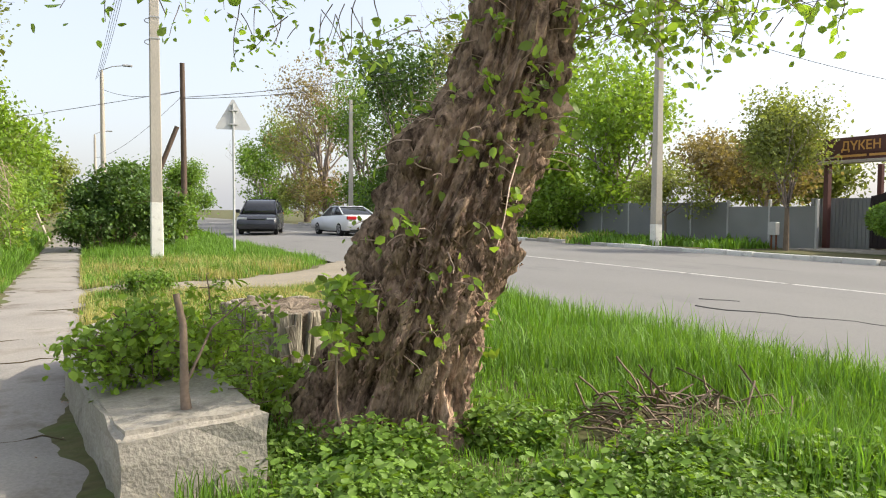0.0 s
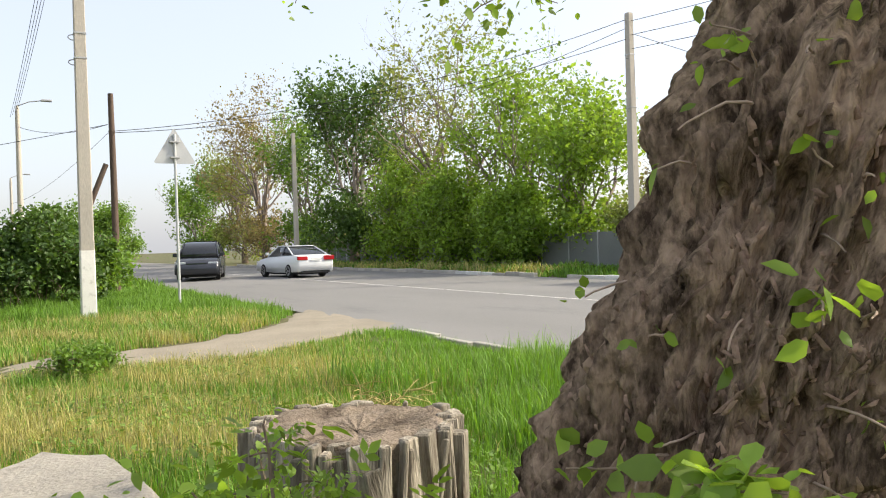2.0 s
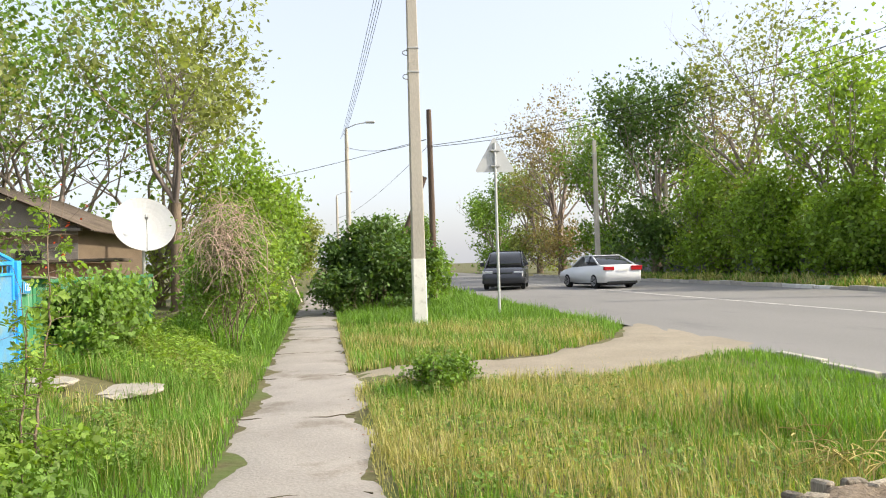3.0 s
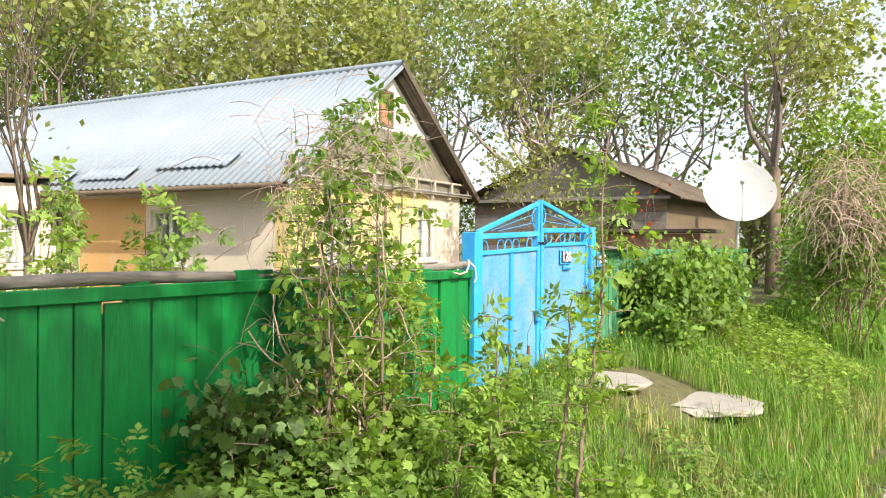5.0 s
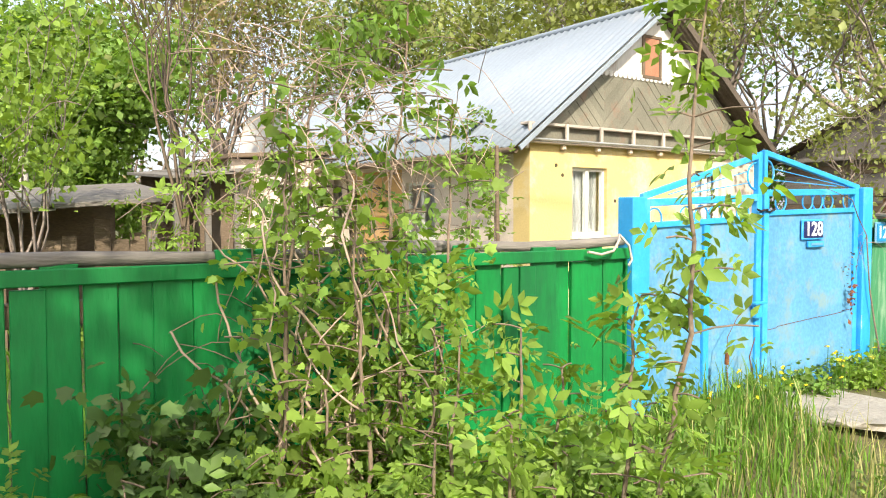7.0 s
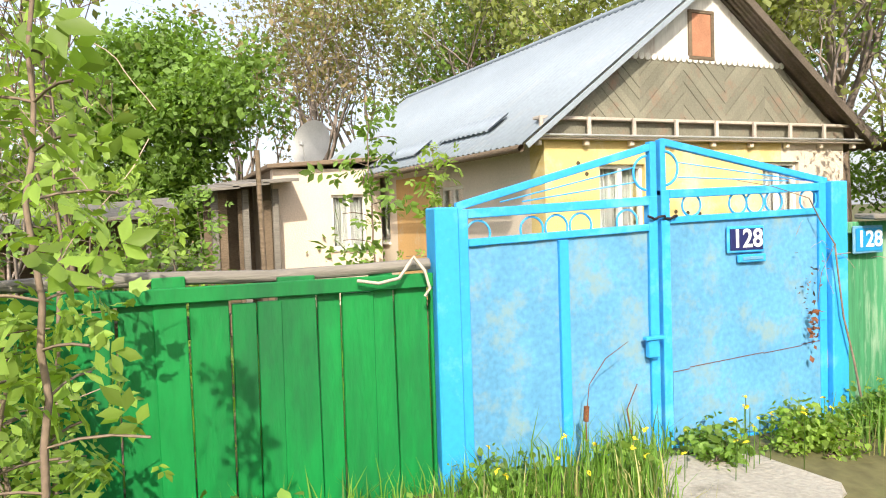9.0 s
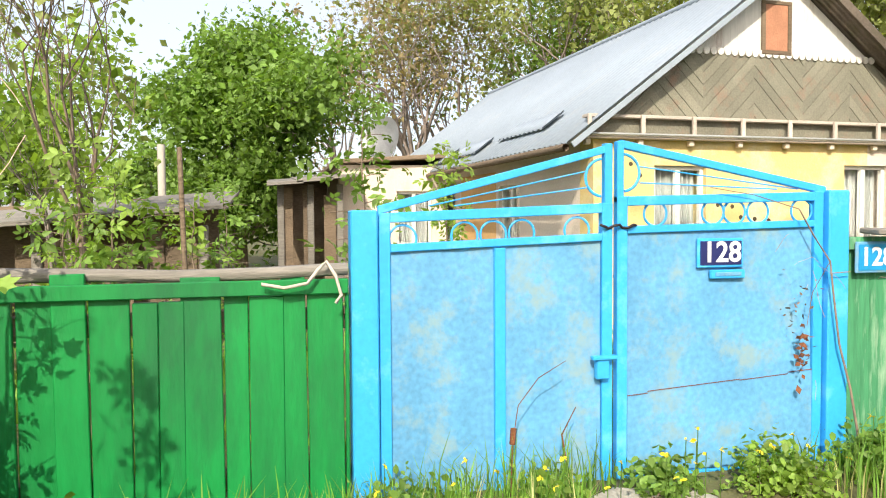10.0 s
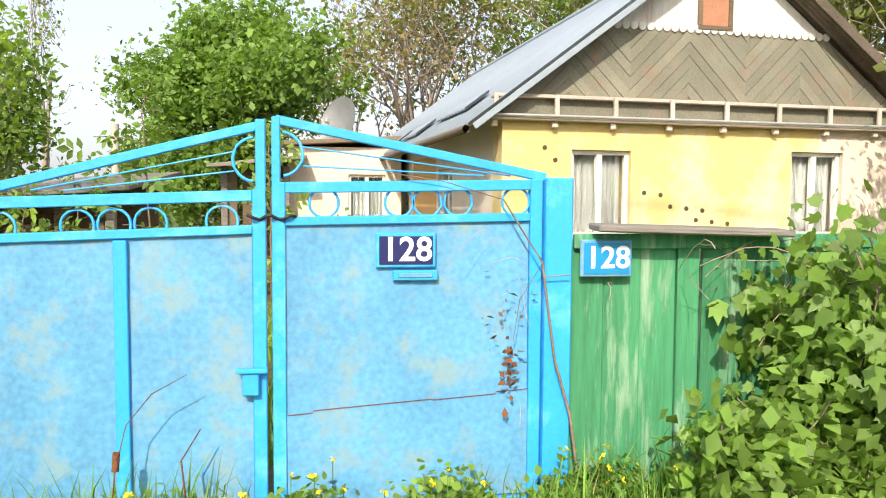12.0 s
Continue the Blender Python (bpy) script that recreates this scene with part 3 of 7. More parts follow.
# drooping shoots of the crown that show against the sky
sp = [(g.uniform(3.0, 4.3), g.uniform(3.3, 4.9), g.uniform(2.5, 3.2), g.normal(), g.normal(), -0.2) for i in range(270)]
sp += [(g.uniform(0.7, 2.0), g.uniform(4.6, 7.2), g.uniform(2.85, 3.3), g.normal(), g.normal(), -0.4) for i in range(20)]
sp += [(g.uniform(0.2, 0.7), g.uniform(3.6, 4.6), g.uniform(2.45, 2.75), g.normal(), g.normal(), -0.2) for i in range(5)]
sp += [(g.uniform(2.3, 2.9), g.uniform(5.4, 6.6), g.uniform(2.6, 2.9), g.normal(), g.normal(), -0.2) for i in range(10)]
sp += [(1.5 + 0.15 * g.normal(), 5.7 + 0.2 * g.normal(), 2.7, g.normal() * 0.5, g.normal() * 0.5, -0.6) for i in range(6)]
sp += [(1.95 + 0.12 * g.normal(), 5.4 + 0.15 * g.normal(), 2.7, g.normal() * 0.5, g.normal() * 0.5, -0.6) for i in range(10)]
sp += [(0.42 + 0.08 * g.normal(), 3.35 + 0.1 * g.normal(), 2.42, g.normal() * 0.5, g.normal() * 0.5, -0.3) for i in range(6)]
paths, pts = hanging(sp, 0.42, g)
tube_part("hanging_twig_work", paths, TWIG, TREE, 3)["kind"] = "stuff"
leaf_part("hanging_foliage", np.repeat(pts, 2, axis=0) + g.normal(size=(len(pts) * 2, 3)) * 0.03, 0.055, LEAF_FRESH, g, TREE, OVAL, 0.2)
# a long thin shoot that reaches from the trunk towards the path
tube_part("long_shoot", [[(2.36, 4.2, 1.78, 0.006), (2.33, 3.95, 1.72, 0.005), (2.29, 3.72, 1.63, 0.0045), (2.05, 3.4, 1.46, 0.0035), (1.86, 3.12, 1.3, 0.0025), (1.72, 2.93, 1.2, 0.002)]], DRY_VINE, TREE, 6)
leaf_part("shoot_foliage", np.array([[2.3, 3.75, 1.63], [2.27, 3.7, 1.65], [1.9, 3.18, 1.34], [1.76, 2.98, 1.22], [1.72, 2.95, 1.2], [1.74, 2.93, 1.24]]), 0.05, LEAF_FRESH, g, TREE, OVAL, 0.3)
# sprouts that grow straight out of the bark
sp, lf = [], []
for k in range(80):
    zi = int(np.interp(g.choice([0.75, 1.0, 1.35, 1.7, 1.95, 2.2, 2.5]) + 0.12 * g.normal(), TZ, np.arange(len(TZ))))
    ai = int(((g.normal(4.3, 0.75)) % (2 * math.pi)) / (2 * math.pi) * len(TTH)) % len(TTH)
    nr = (math.cos(TTH[ai]), math.sin(TTH[ai]), 0.2)
    sp.append((TX[zi, ai], TY[zi, ai], TZ[zi], *nr))
paths, pts = hanging(sp, 0.26, g, 0.9, 0.03)
tube_part("sprout_work", paths, DRY_VINE, TREE, 4)["kind"] = "stuff"
pick = pts[g.random(len(pts)) < 0.45]
leaf_part("sprout_foliage", np.repeat(pick, 2, axis=0) + g.normal(size=(len(pick) * 2, 3)) * 0.03, 0.05, LEAF_FRESH, g, TREE, OVAL, 0.3)


# ---- stump ----
def stump():
    root = thing("tree_stump", "low grey rotting tree stump with split bark", "stump", pose(1.76, 6.36, 0.02) @ Matrix.Diagonal((1.0, 0.74, 1.0, 1.0)))
    g = np.random.default_rng(41)
    m, r0 = 96, 0.45
    th = np.linspace(0, 2 * math.pi, m, endpoint=False)
    rim = r0 * (1 + 0.07 * np.sin(3 * th + 1) + 0.05 * np.sin(7 * th) + 0.008 * g.normal(size=m))
    rows = []
    top = 0.56 + 0.03 * np.cos(th - 2.2) + 0.003 * g.normal(size=m)
    for s, hgt in ((1.18, -0.05), (1.06, 0.1), (1.02, 0.3), (1.0, 0.5)):
        rows.append(np.stack([rim * s * np.cos(th), rim * s * np.sin(th), np.full(m, hgt)], -1))
    rows.append(np.stack([rim * np.cos(th), rim * np.sin(th), top], -1))
    for s in (0.9, 0.72, 0.5, 0.28, 0.04):
        rows.append(np.stack([rim * s * np.cos(th), rim * s * np.sin(th), top * s + (1 - s) * 0.52 + 0.025 * np.sin(3 * th + 9 * s) * s + 0.004 * g.normal(size=m)], -1))
    v = np.array(rows)
    i, j = np.meshgrid(np.arange(len(rows) - 1), np.arange(m), indexing="ij")
    k, k2 = i * m + j, i * m + (j + 1) % m
    link_mesh("stump_core", mesh_np("stump_core", v.reshape(-1, 3), np.stack([k, k2, k2 + m, k + m], -1).reshape(-1, 4)), STUMP_TOP, root, "cracked pale cut wood")
    for a in np.arange(0, 2 * math.pi, 0.07):
        w = g.uniform(0.02, 0.12)
        hgt = float(np.interp(a, th, top)) + 0.02 - 0.10 * g.random() ** 2
        b = box(-0.022, -w / 2, -0.04, 0.015 + 0.055 * g.random(), w / 2, hgt, 0.008)
        for p in b.verts:
            p.co.x += 0.06 * max(0, 0.25 - p.co.z) + 0.012 * math.sin(p.co.z * 9 + a * 7)
            p.co.y += 0.015 * math.sin(p.co.z * 7 + a * 5)
        rr = float(np.interp(a, th, rim)) + 0.008 + 0.006 * g.normal()
        part("bark_plate", b, STUMP_BARK, root, place=pose(rr * math.cos(a), rr * math.sin(a), 0, 0, 0, math.degrees(a)) @ pose(0, 0, 0, 5 * g.normal(), 1.5 * g.normal(), 7 * g.normal()))
    return root


stump()


# ---- concrete slab at the path's edge ----
def planter_block():
    b = bmesh.new()
    outline = [(0.34, 3.88), (1.03, 3.9), (1.0, 4.6), (0.93, 5.6), (0.88, 6.6), (0.8, 7.3), (0.5, 7.62), (0.22, 7.45), (0.06, 6.9), (0.12, 6.0), (0.22, 5.0), (0.3, 4.3)]
    low = [b.verts.new((x + (0.03 if x < 0.4 else 0), y, -0.06)) for x, y in outline]
    f = b.faces.new(low)
    up = bmesh.ops.extrude_face_region(b, geom=[f])["geom"]
    for p in up:
        if isinstance(p, bmesh.types.BMVert):
            p.co.z = 0.39 + 0.02 * math.sin(p.co.y * 2.1) - 0.05 * (p.co.x < 0.4)
    bmesh.ops.bevel(b, geom=[e for e in b.edges if all(v.co.z > 0.2 for v in e.verts)], offset=0.035, segments=3, affect="EDGES")
    bmesh.ops.triangulate(b, faces=b.faces)
    bmesh.ops.subdivide_edges(b, edges=b.edges, cuts=3, use_grid_fill=True)
    for p in b.verts:
        p.co += Vector((noise.noise(p.co * 7), noise.noise(p.co * 7 + Vector((5, 0, 0))), noise.noise(p.co * 6 + Vector((0, 9, 0))))) * 0.018
        if p.co.x < 0.42 and p.co.z < 0.3:
            p.co.x += 0.022 * abs(math.sin(p.co.y * 22))
    me = bpy.data.meshes.new("concrete_slab")
    bmesh.ops.recalc_face_normals(b, faces=b.faces)
    b.to_mesh(me)
    b.free()
    return tagged(link_mesh("concrete_slab", me, CONCRETE), "thick weathered concrete slab lying at the path's edge", "slab")


planter_block()


# ---- green board fence and blue gate ----
FX = -3.315


def board_fence(name, y0, y1, top, mat, label, seed, z0=0.12, post_every=2.0, width=(0.085, 0.15), cap=True):
    g = np.random.default_rng(seed)
    root = thing(name, label, "fence", pose(FX, y0, 0), kind="structure")
    y = 0.0
    n = y1 - y0
    while y < n:
        w = min(g.uniform(*width), n - y)
        part("board", box(-0.012, y + 0.001, z0 - 0.1, 0.012 + 0.006 * g.random(), y + w - 0.001, top - 0.03 + 0.006 * g.normal(), 0.003), mat, root,
             place=pose(0.005 * g.normal(), 0, 0, 0.3 * g.normal(), 0, 0))
        y += w
    part("top_rail", box(0.016, 0, top - 0.065, 0.04, n, top - 0.01, 0.004), mat, root)
    part("back_rail", box(-0.06, 0, top - 0.2, -0.014, n, top - 0.12, 0.004), OLD_WOOD, root)
    part("back_rail", box(-0.06, 0, 0.45, -0.014, n, 0.53, 0.004), OLD_WOOD, root)
    y = 0.15
    while y < n:
        tube_part("fence_post", [[(-0.11, y, -0.2, 0.05), (-0.11, y, top - 0.03, 0.045)]], OLD_WOOD, root, 8)
        y += post_every
    if cap:
        y = -0.05
        while y < n - 0.1:
            ln = min(g.uniform(0.9, 2.2), n - y)
            path = [(-0.01 + 0.02 * g.normal(), y + ln * k / 5, top + 0.016 + 0.006 * g.normal(), 0.024 + 0.003 * g.normal()) for k in range(6)]
            tube_part("cap_log", [path], GREY_WOOD, root, 7, "grey weathered cap log")
            y += ln * 0.98
    return root


board_fence("fence_1", 3.0, 10.93, 1.235, GREEN_PAINT, "bright green painted board fence with a grey timber cap", 51)
board_fence("fence_2", 13.07, 19.5, 1.36, GREEN_OLD, "faded flaking green board fence with a warped cap board", 52, 0.3, cap=False)
part("cap_board", box(-0.05, 0, 1.365, 0.07, 0.75, 1.39, 0.006), GREY_WOOD, bpy.data.objects["fence_2"], place=pose(0, 0.02, 0, -1.5, 3, 0))


def ring_path(c, r, t, n=24, x=0.0):
    return [(x, c[0] + r * math.cos(2 * math.pi * k / n), c[1] + r * math.sin(2 * math.pi * k / n), t) for k in range(n + 1)]


def sheet_panel(y0, y1, z0, z1, seed):
    """A slightly buckled sheet with thickness."""
    b = bmesh.new()
    nx, nz = 10, 12
    grid = [[b.verts.new((0.006 + 0.006 * noise.noise(Vector((seed, i * 0.4, j * 0.33))), y0 + (y1 - y0) * i / nx, z0 + (z1 - z0) * j / nz)) for j in range(nz + 1)] for i in range(nx + 1)]
    for i in range(nx):
        for j in range(nz):
            b.faces.new((grid[i][j], grid[i + 1][j], grid[i + 1][j + 1], grid[i][j + 1]))
    rim = ([grid[i][0] for i in range(nx + 1)] + [grid[nx][j] for j in range(1, nz + 1)] + [grid[i][nz] for i in range(nx - 1, -1, -1)] + [grid[0][j] for j in range(nz - 1, 0, -1)])
    back = [b.verts.new((-0.006, v.co.y, v.co.z)) for v in rim]
    for k in range(len(rim)):
        b.faces.new((rim[k - 1], rim[k], back[k], back[k - 1]))
    b.faces.new(back)
    return b


def letters(name, body, size, mat, place, parent, extrude=0.003, offset=0.0):
    c = bpy.data.curves.new(name, "FONT")
    c.body, c.size, c.extrude, c.align_x, c.align_y, c.offset = body, size, extrude, "CENTER", "CENTER", offset
    ob = new(name, c)
    me = bpy.data.meshes.new_from_object(ob)
    bpy.data.objects.remove(ob)
    return link_mesh(name, me, mat, parent, place=place)


# turns text so that it stands upright and faces the street (+x)
FACING = pose(0, 0, 0, 90, 0, 90)


def gate():
    root = thing("double_gate", "sky-blue sheet metal double gate with arched tube top and rings", "gate", pose(FX, 10.94, 0))
    part("gate_post", box(-0.06, 0.0, 0.2, 0.05, 0.10, 1.475, 0.006), BLUE_FRAME, root)
    part("gate_post", box(-0.06, 2.02, 0.25, 0.05, 2.12, 1.55, 0.006), BLUE_FRAME, root)

    def leaf_(y0, y1, z0, ztop0, ztop1, zp0, zp1, splits, seed, sag):
        """One leaf: stiles, rails, sheets, ring row and its half of the arch (zp0, zp1: the arch's height at its two ends)."""
        lf = part("gate_leaf", box(-0.02, y0, z0, 0.02, y0 + 0.045, ztop0, 0.003), BLUE_FRAME, root, "hinged gate leaf")
        part("stile", box(-0.02, y1 - 0.045, z0, 0.02, y1, ztop1, 0.003), BLUE_FRAME, lf)
        n = y1 - y0

        def rail(za, zb, t, nm="rail"):
            b = box(-0.018, y0 + 0.045, -t / 2, 0.022, y1 - 0.045, t / 2, 0.003)
            for p in b.verts:
                f = (p.co.y - y0) / n
                p.co.z += za + (zb - za) * f
            part(nm, b, BLUE_FRAME, lf)
        pan0, pan1 = ztop0 - 0.135, ztop1 - 0.135
        rail(ztop0 - 0.02, ztop1 - 0.02, 0.038)
        rail(pan0, pan1, 0.03)
        rail(z0 + 0.03, z0 + 0.03, 0.04)
        edges = [y0 + 0.045, *splits, y1 - 0.045]
        for a, c in zip(edges, edges[1:]):
            b = sheet_panel(a + 0.002, c - 0.002, z0 + 0.05, pan0 - 0.012, seed + a)
            for p in b.verts:
                f = (p.co.y - y0) / n
                p.co.z += (pan1 - pan0) * f * (p.co.z - z0) / (pan0 - z0)
            part("sheet", b, BLUE_SHEET, lf)
        for s in splits:
            part("mullion", box(-0.01, s - 0.022, z0 + 0.05, 0.026, s + 0.022, (pan0 + pan1) / 2 - 0.02, 0.003), BLUE_FRAME if seed > 60 else BLUE_SHEET, lf)
        return lf, pan0, pan1

    left, a0, a1 = leaf_(0.105, 1.045, 0.30, 1.465, 1.50, 0, 0, [0.575], 61.0, 0)
    right, b0, b1 = leaf_(1.065, 2.015, 0.34, 1.525, 1.545, 0, 0, [], 62.0, 0)
    # rings between the two upper rails
    for y in (0.20, 0.44, 0.555, 0.67, 0.90):
        tube_part("ring", [ring_path((y, 1.36 + 0.035 * y), 0.052, 0.005)], BLUE_FRAME, left, 6)
    for y in (1.24, 1.50, 1.60, 1.71, 1.92):
        tube_part("ring", [ring_path((y, 1.455 + 0.012 * (y - 1.24)), 0.05, 0.005)], BLUE_FRAME, right, 6)
    # arch halves
    part("king_post", box(-0.018, 1.012, 1.45, 0.018, 1.045, 1.735, 0.003), BLUE_FRAME, left)
    part("king_post", box(-0.018, 1.065, 1.50, 0.018, 1.094, 1.745, 0.003), BLUE_FRAME, right)
    b = box(-0.015, 0.105, -0.016, 0.015, 1.03, 0.016, 0.003)
    for p in b.verts:
        p.co.z += 1.475 + (1.715 - 1.475) * (p.co.y - 0.105) / 0.925
    part("arch_bar", b, BLUE_FRAME, left)
    b = box(-0.015, 1.08, -0.016, 0.015, 2.03, 0.016, 0.003)
    for p in b.verts:
        p.co.z += 1.735 - (1.735 - 1.55) * (p.co.y - 1.08) / 0.95
    part("arch_bar", b, BLUE_FRAME, right)
    tube_part("scroll", [[(0, 1.012 - 0.075 * math.sin(t), 1.60 + 0.075 * math.cos(t), 0.006) for t in np.linspace(0.1, 3.0, 14)]], BLUE_FRAME, left, 6)
    tube_part("scroll", [[(0, 1.094 + 0.075 * math.sin(t), 1.62 + 0.075 * math.cos(t), 0.006) for t in np.linspace(0.1, 3.0, 14)]], BLUE_FRAME, right, 6)
    for k, z in enumerate((1.625, 1.56)):
        tube_part("wire", [[(0, 0.30 + 0.1 * k, 1.49, 0.003), (0, 0.94, z, 0.003)]], BLUE_FRAME, left, 5)
        tube_part("wire", [[(0, 1.17, z + 0.02, 0.003), (0, 1.9 - 0.1 * k, 1.555, 0.003)]], BLUE_FRAME, right, 5)
    # lock and chain
    part("lock_box", box(0.02, 0.965, 0.80, 0.05, 1.02, 0.885, 0.004), BLUE_FRAME, left)
    part("lock_handle", box(0.03, 0.945, 0.878, 0.06, 1.05, 0.894, 0.003), BLUE_FRAME, left)
    tube_part("chain", [[(0.03 + 0.012 * math.sin(k * 2.1), 0.985 + 0.02 * k, 1.405 + 0.008 * math.cos(k * 1.7), 0.006) for k in range(9)]], IRON_DARK, root, 6, "rusty chain")
    # lapped lower sheet with a dark seam
    b = box(0.012, 1.112, 0.40, 0.017, 1.968, 0.0)
    for p in b.verts:
        if p.co.z < 0.2:
            p.co.z = 0.725 + 0.055 * (p.co.y - 1.11) / 0.86
    part("lower_sheet", b, BLUE_SHEET, right, "lapped lower sheet")
    for y0, y1, dz in ((1.112, 1.20, -0.004), (1.20, 1.62, 0.004), (1.62, 1.85, 0.0), (1.85, 1.968, 0.007)):
        b = box(0.0175, y0, 0.0, 0.0195, y1, 0.0032)
        for p in b.verts:
            p.co.z += 0.722 + dz + 0.055 * (p.co.y - 1.11) / 0.86
        part("seam", b, RUST, right)
    part("letter_slot", box(0.012, 1.475, 1.185, 0.03, 1.635, 1.222, 0.004), BLUE_FRAME, right)
    part("letter_flap", box(0.03, 1.495, 1.196, 0.034, 1.615, 1.212, 0.002), BLUE_SHEET, right)
    return root


gate()


def number_plate(y, z, w, h, mat, frame_mat, size, label, x=0.026):
    root = thing("house_number_plate", label, "sign", pose(FX + x, y, z))
    part("backing", box(-0.012, -w / 2, -h / 2, 0.0, w / 2, h / 2, 0.004), frame_mat, root)
    part("face", box(0.0, -w / 2 + 0.012, -h / 2 + 0.012, 0.004, w / 2 - 0.012, h / 2 - 0.012), mat, root)
    letters("number", "128", size, LETTER_WHITE, pose(0.005, 0.004, 0.0) @ FACING, root, 0.001, 0.002)
    return root


number_plate(12.462, 1.292, 0.212, 0.122, ENAMEL_NAVY, BLUE_FRAME, 0.118, "navy enamel house number plate reading 128 on the gate")
number_plate(13.185, 1.262, 0.195, 0.135, ENAMEL_BLUE, BLUE_SHEET, 0.112, "blue enamel house number plate reading 128 on the green fence", 0.056)


# ---- yellow house ----
HOUSE = pose(-7.87, 13.92, -0.15, 0, 0, 4.0)
HW, HD, EAVE, RIDGE = 4.7, 9.3, 2.47, 4.33


def opening_wall(width, top, holes, along):
    """Boxes that make a wall with openings. holes: (a, b, z0, z1). along(a0, a1, z0, z1) makes one box."""
    cuts = sorted({0.0, width, *[h[0] for h in holes], *[h[1] for h in holes]})
    for a, c in zip(cuts, cuts[1:]):
        hs = [h for h in holes if h[0] <= a + 1e-6 and h[1] >= c - 1e-6]
        z = 0.0
        for h in sorted(hs, key=lambda q: q[2]):
            along(a, c, z, h[2])
            z = h[3]
        along(a, c, z, top)


def house_window(root, a, c, z0, z1, wall, leaves_=2, front=True):
    """A two-leaf window with glass and a curtain behind, set back in the wall; front windows run along y, side windows along x."""
    def bx(a0, a1, d0, d1, h0, h1, bev=0.004):
        return box(-d1, a0, h0, -d0, a1, h1, bev) if front else box(-a1, d0, h0, -a0, d1, h1, bev)
    t = 0.045
    b = bx(a, c, 0.05, 0.11, z0, z0 + t)
    for q in ((a, c, z1 - t, z1), (a, a + t, z0 + t, z1 - t), (c - t, c, z0 + t, z1 - t), ((a + c) / 2 - 0.03, (a + c) / 2 + 0.03, z0 + t, z1 - t)):
        o = bx(q[0], q[1], 0.05, 0.11, q[2], q[3])
        me = bpy.data.meshes.new("tmp")
        o.to_mesh(me)
        o.free()
        b.from_mesh(me)
        bpy.data.meshes.remove(me)
    w = part("window", b, WHITE_FRAME, root, "white two-leaf window with pale curtains")
    m = (a + c) / 2
    for p0, p1 in ((a + t, m - 0.03), (m + 0.03, c - t)):
        pane = part("pane", bx(p0, p1, 0.075, 0.08, z0 + t, z1 - t, 0), GLASS, w)
        pane.visible_shadow = False
    g = bmesh.new()
    n = 40
    rows = []
    for k in range(n + 1):
        f = a + t + (c - a - 2 * t) * k / n
        d = 0.16 + 0.02 * math.sin(k * 1.3) + 0.01 * math.sin(k * 3.1)
        p = (-d, f) if front else (-f, d)
        rows.append((g.verts.new((*p, z0)), g.verts.new((*p, z1))))
    for r, s in zip(rows, rows[1:]):
        g.faces.new((r[0], s[0], s[1], r[1]))
    bmesh.ops.solidify(g, geom=list(g.faces), thickness=0.004)
    part("curtain", g, CURTAIN, w)
    part("window_sill", bx(a - 0.03, c + 0.03, -0.04, 0.05, z0 - 0.04, z0), WHITE_FRAME, w)


def corrugated(u0, u1, pitch, depth, corner, along, down, drop, mat, name, root, normal, label=""):
    """A corrugated sheet: waves run down the slope."""
    n = int((u1 - u0) / pitch * 6)
    us = np.linspace(u0, u1, n + 1)
    c, al, dn, nr = (np.array(q, float) for q in (corner, along, down, normal))
    wave = depth * np.cos((us - u0) / pitch * 2 * math.pi)
    rows = [c + us[:, None] * al + dn * drop * f + wave[:, None] * nr for f in (0, 1)]
    back = [r - nr * 0.006 for r in rows]
    v = np.concatenate([rows[0], rows[1], back[0], back[1]])
    m = n + 1
    k = np.arange(n)
    q = np.concatenate([np.stack([k, k + 1, k + 1 + m, k + m], -1), np.stack([k + 2 * m, k + 3 * m, k + 3 * m + 1, k + 2 * m + 1], -1),
                        np.stack([k + m, k + m + 1, k + 3 * m + 1, k + 3 * m], -1), np.stack([k, k + 2 * m, k + 2 * m + 1, k + 1], -1)])
    return link_mesh(name, mesh_np(name, v, q, True), mat, root, label)


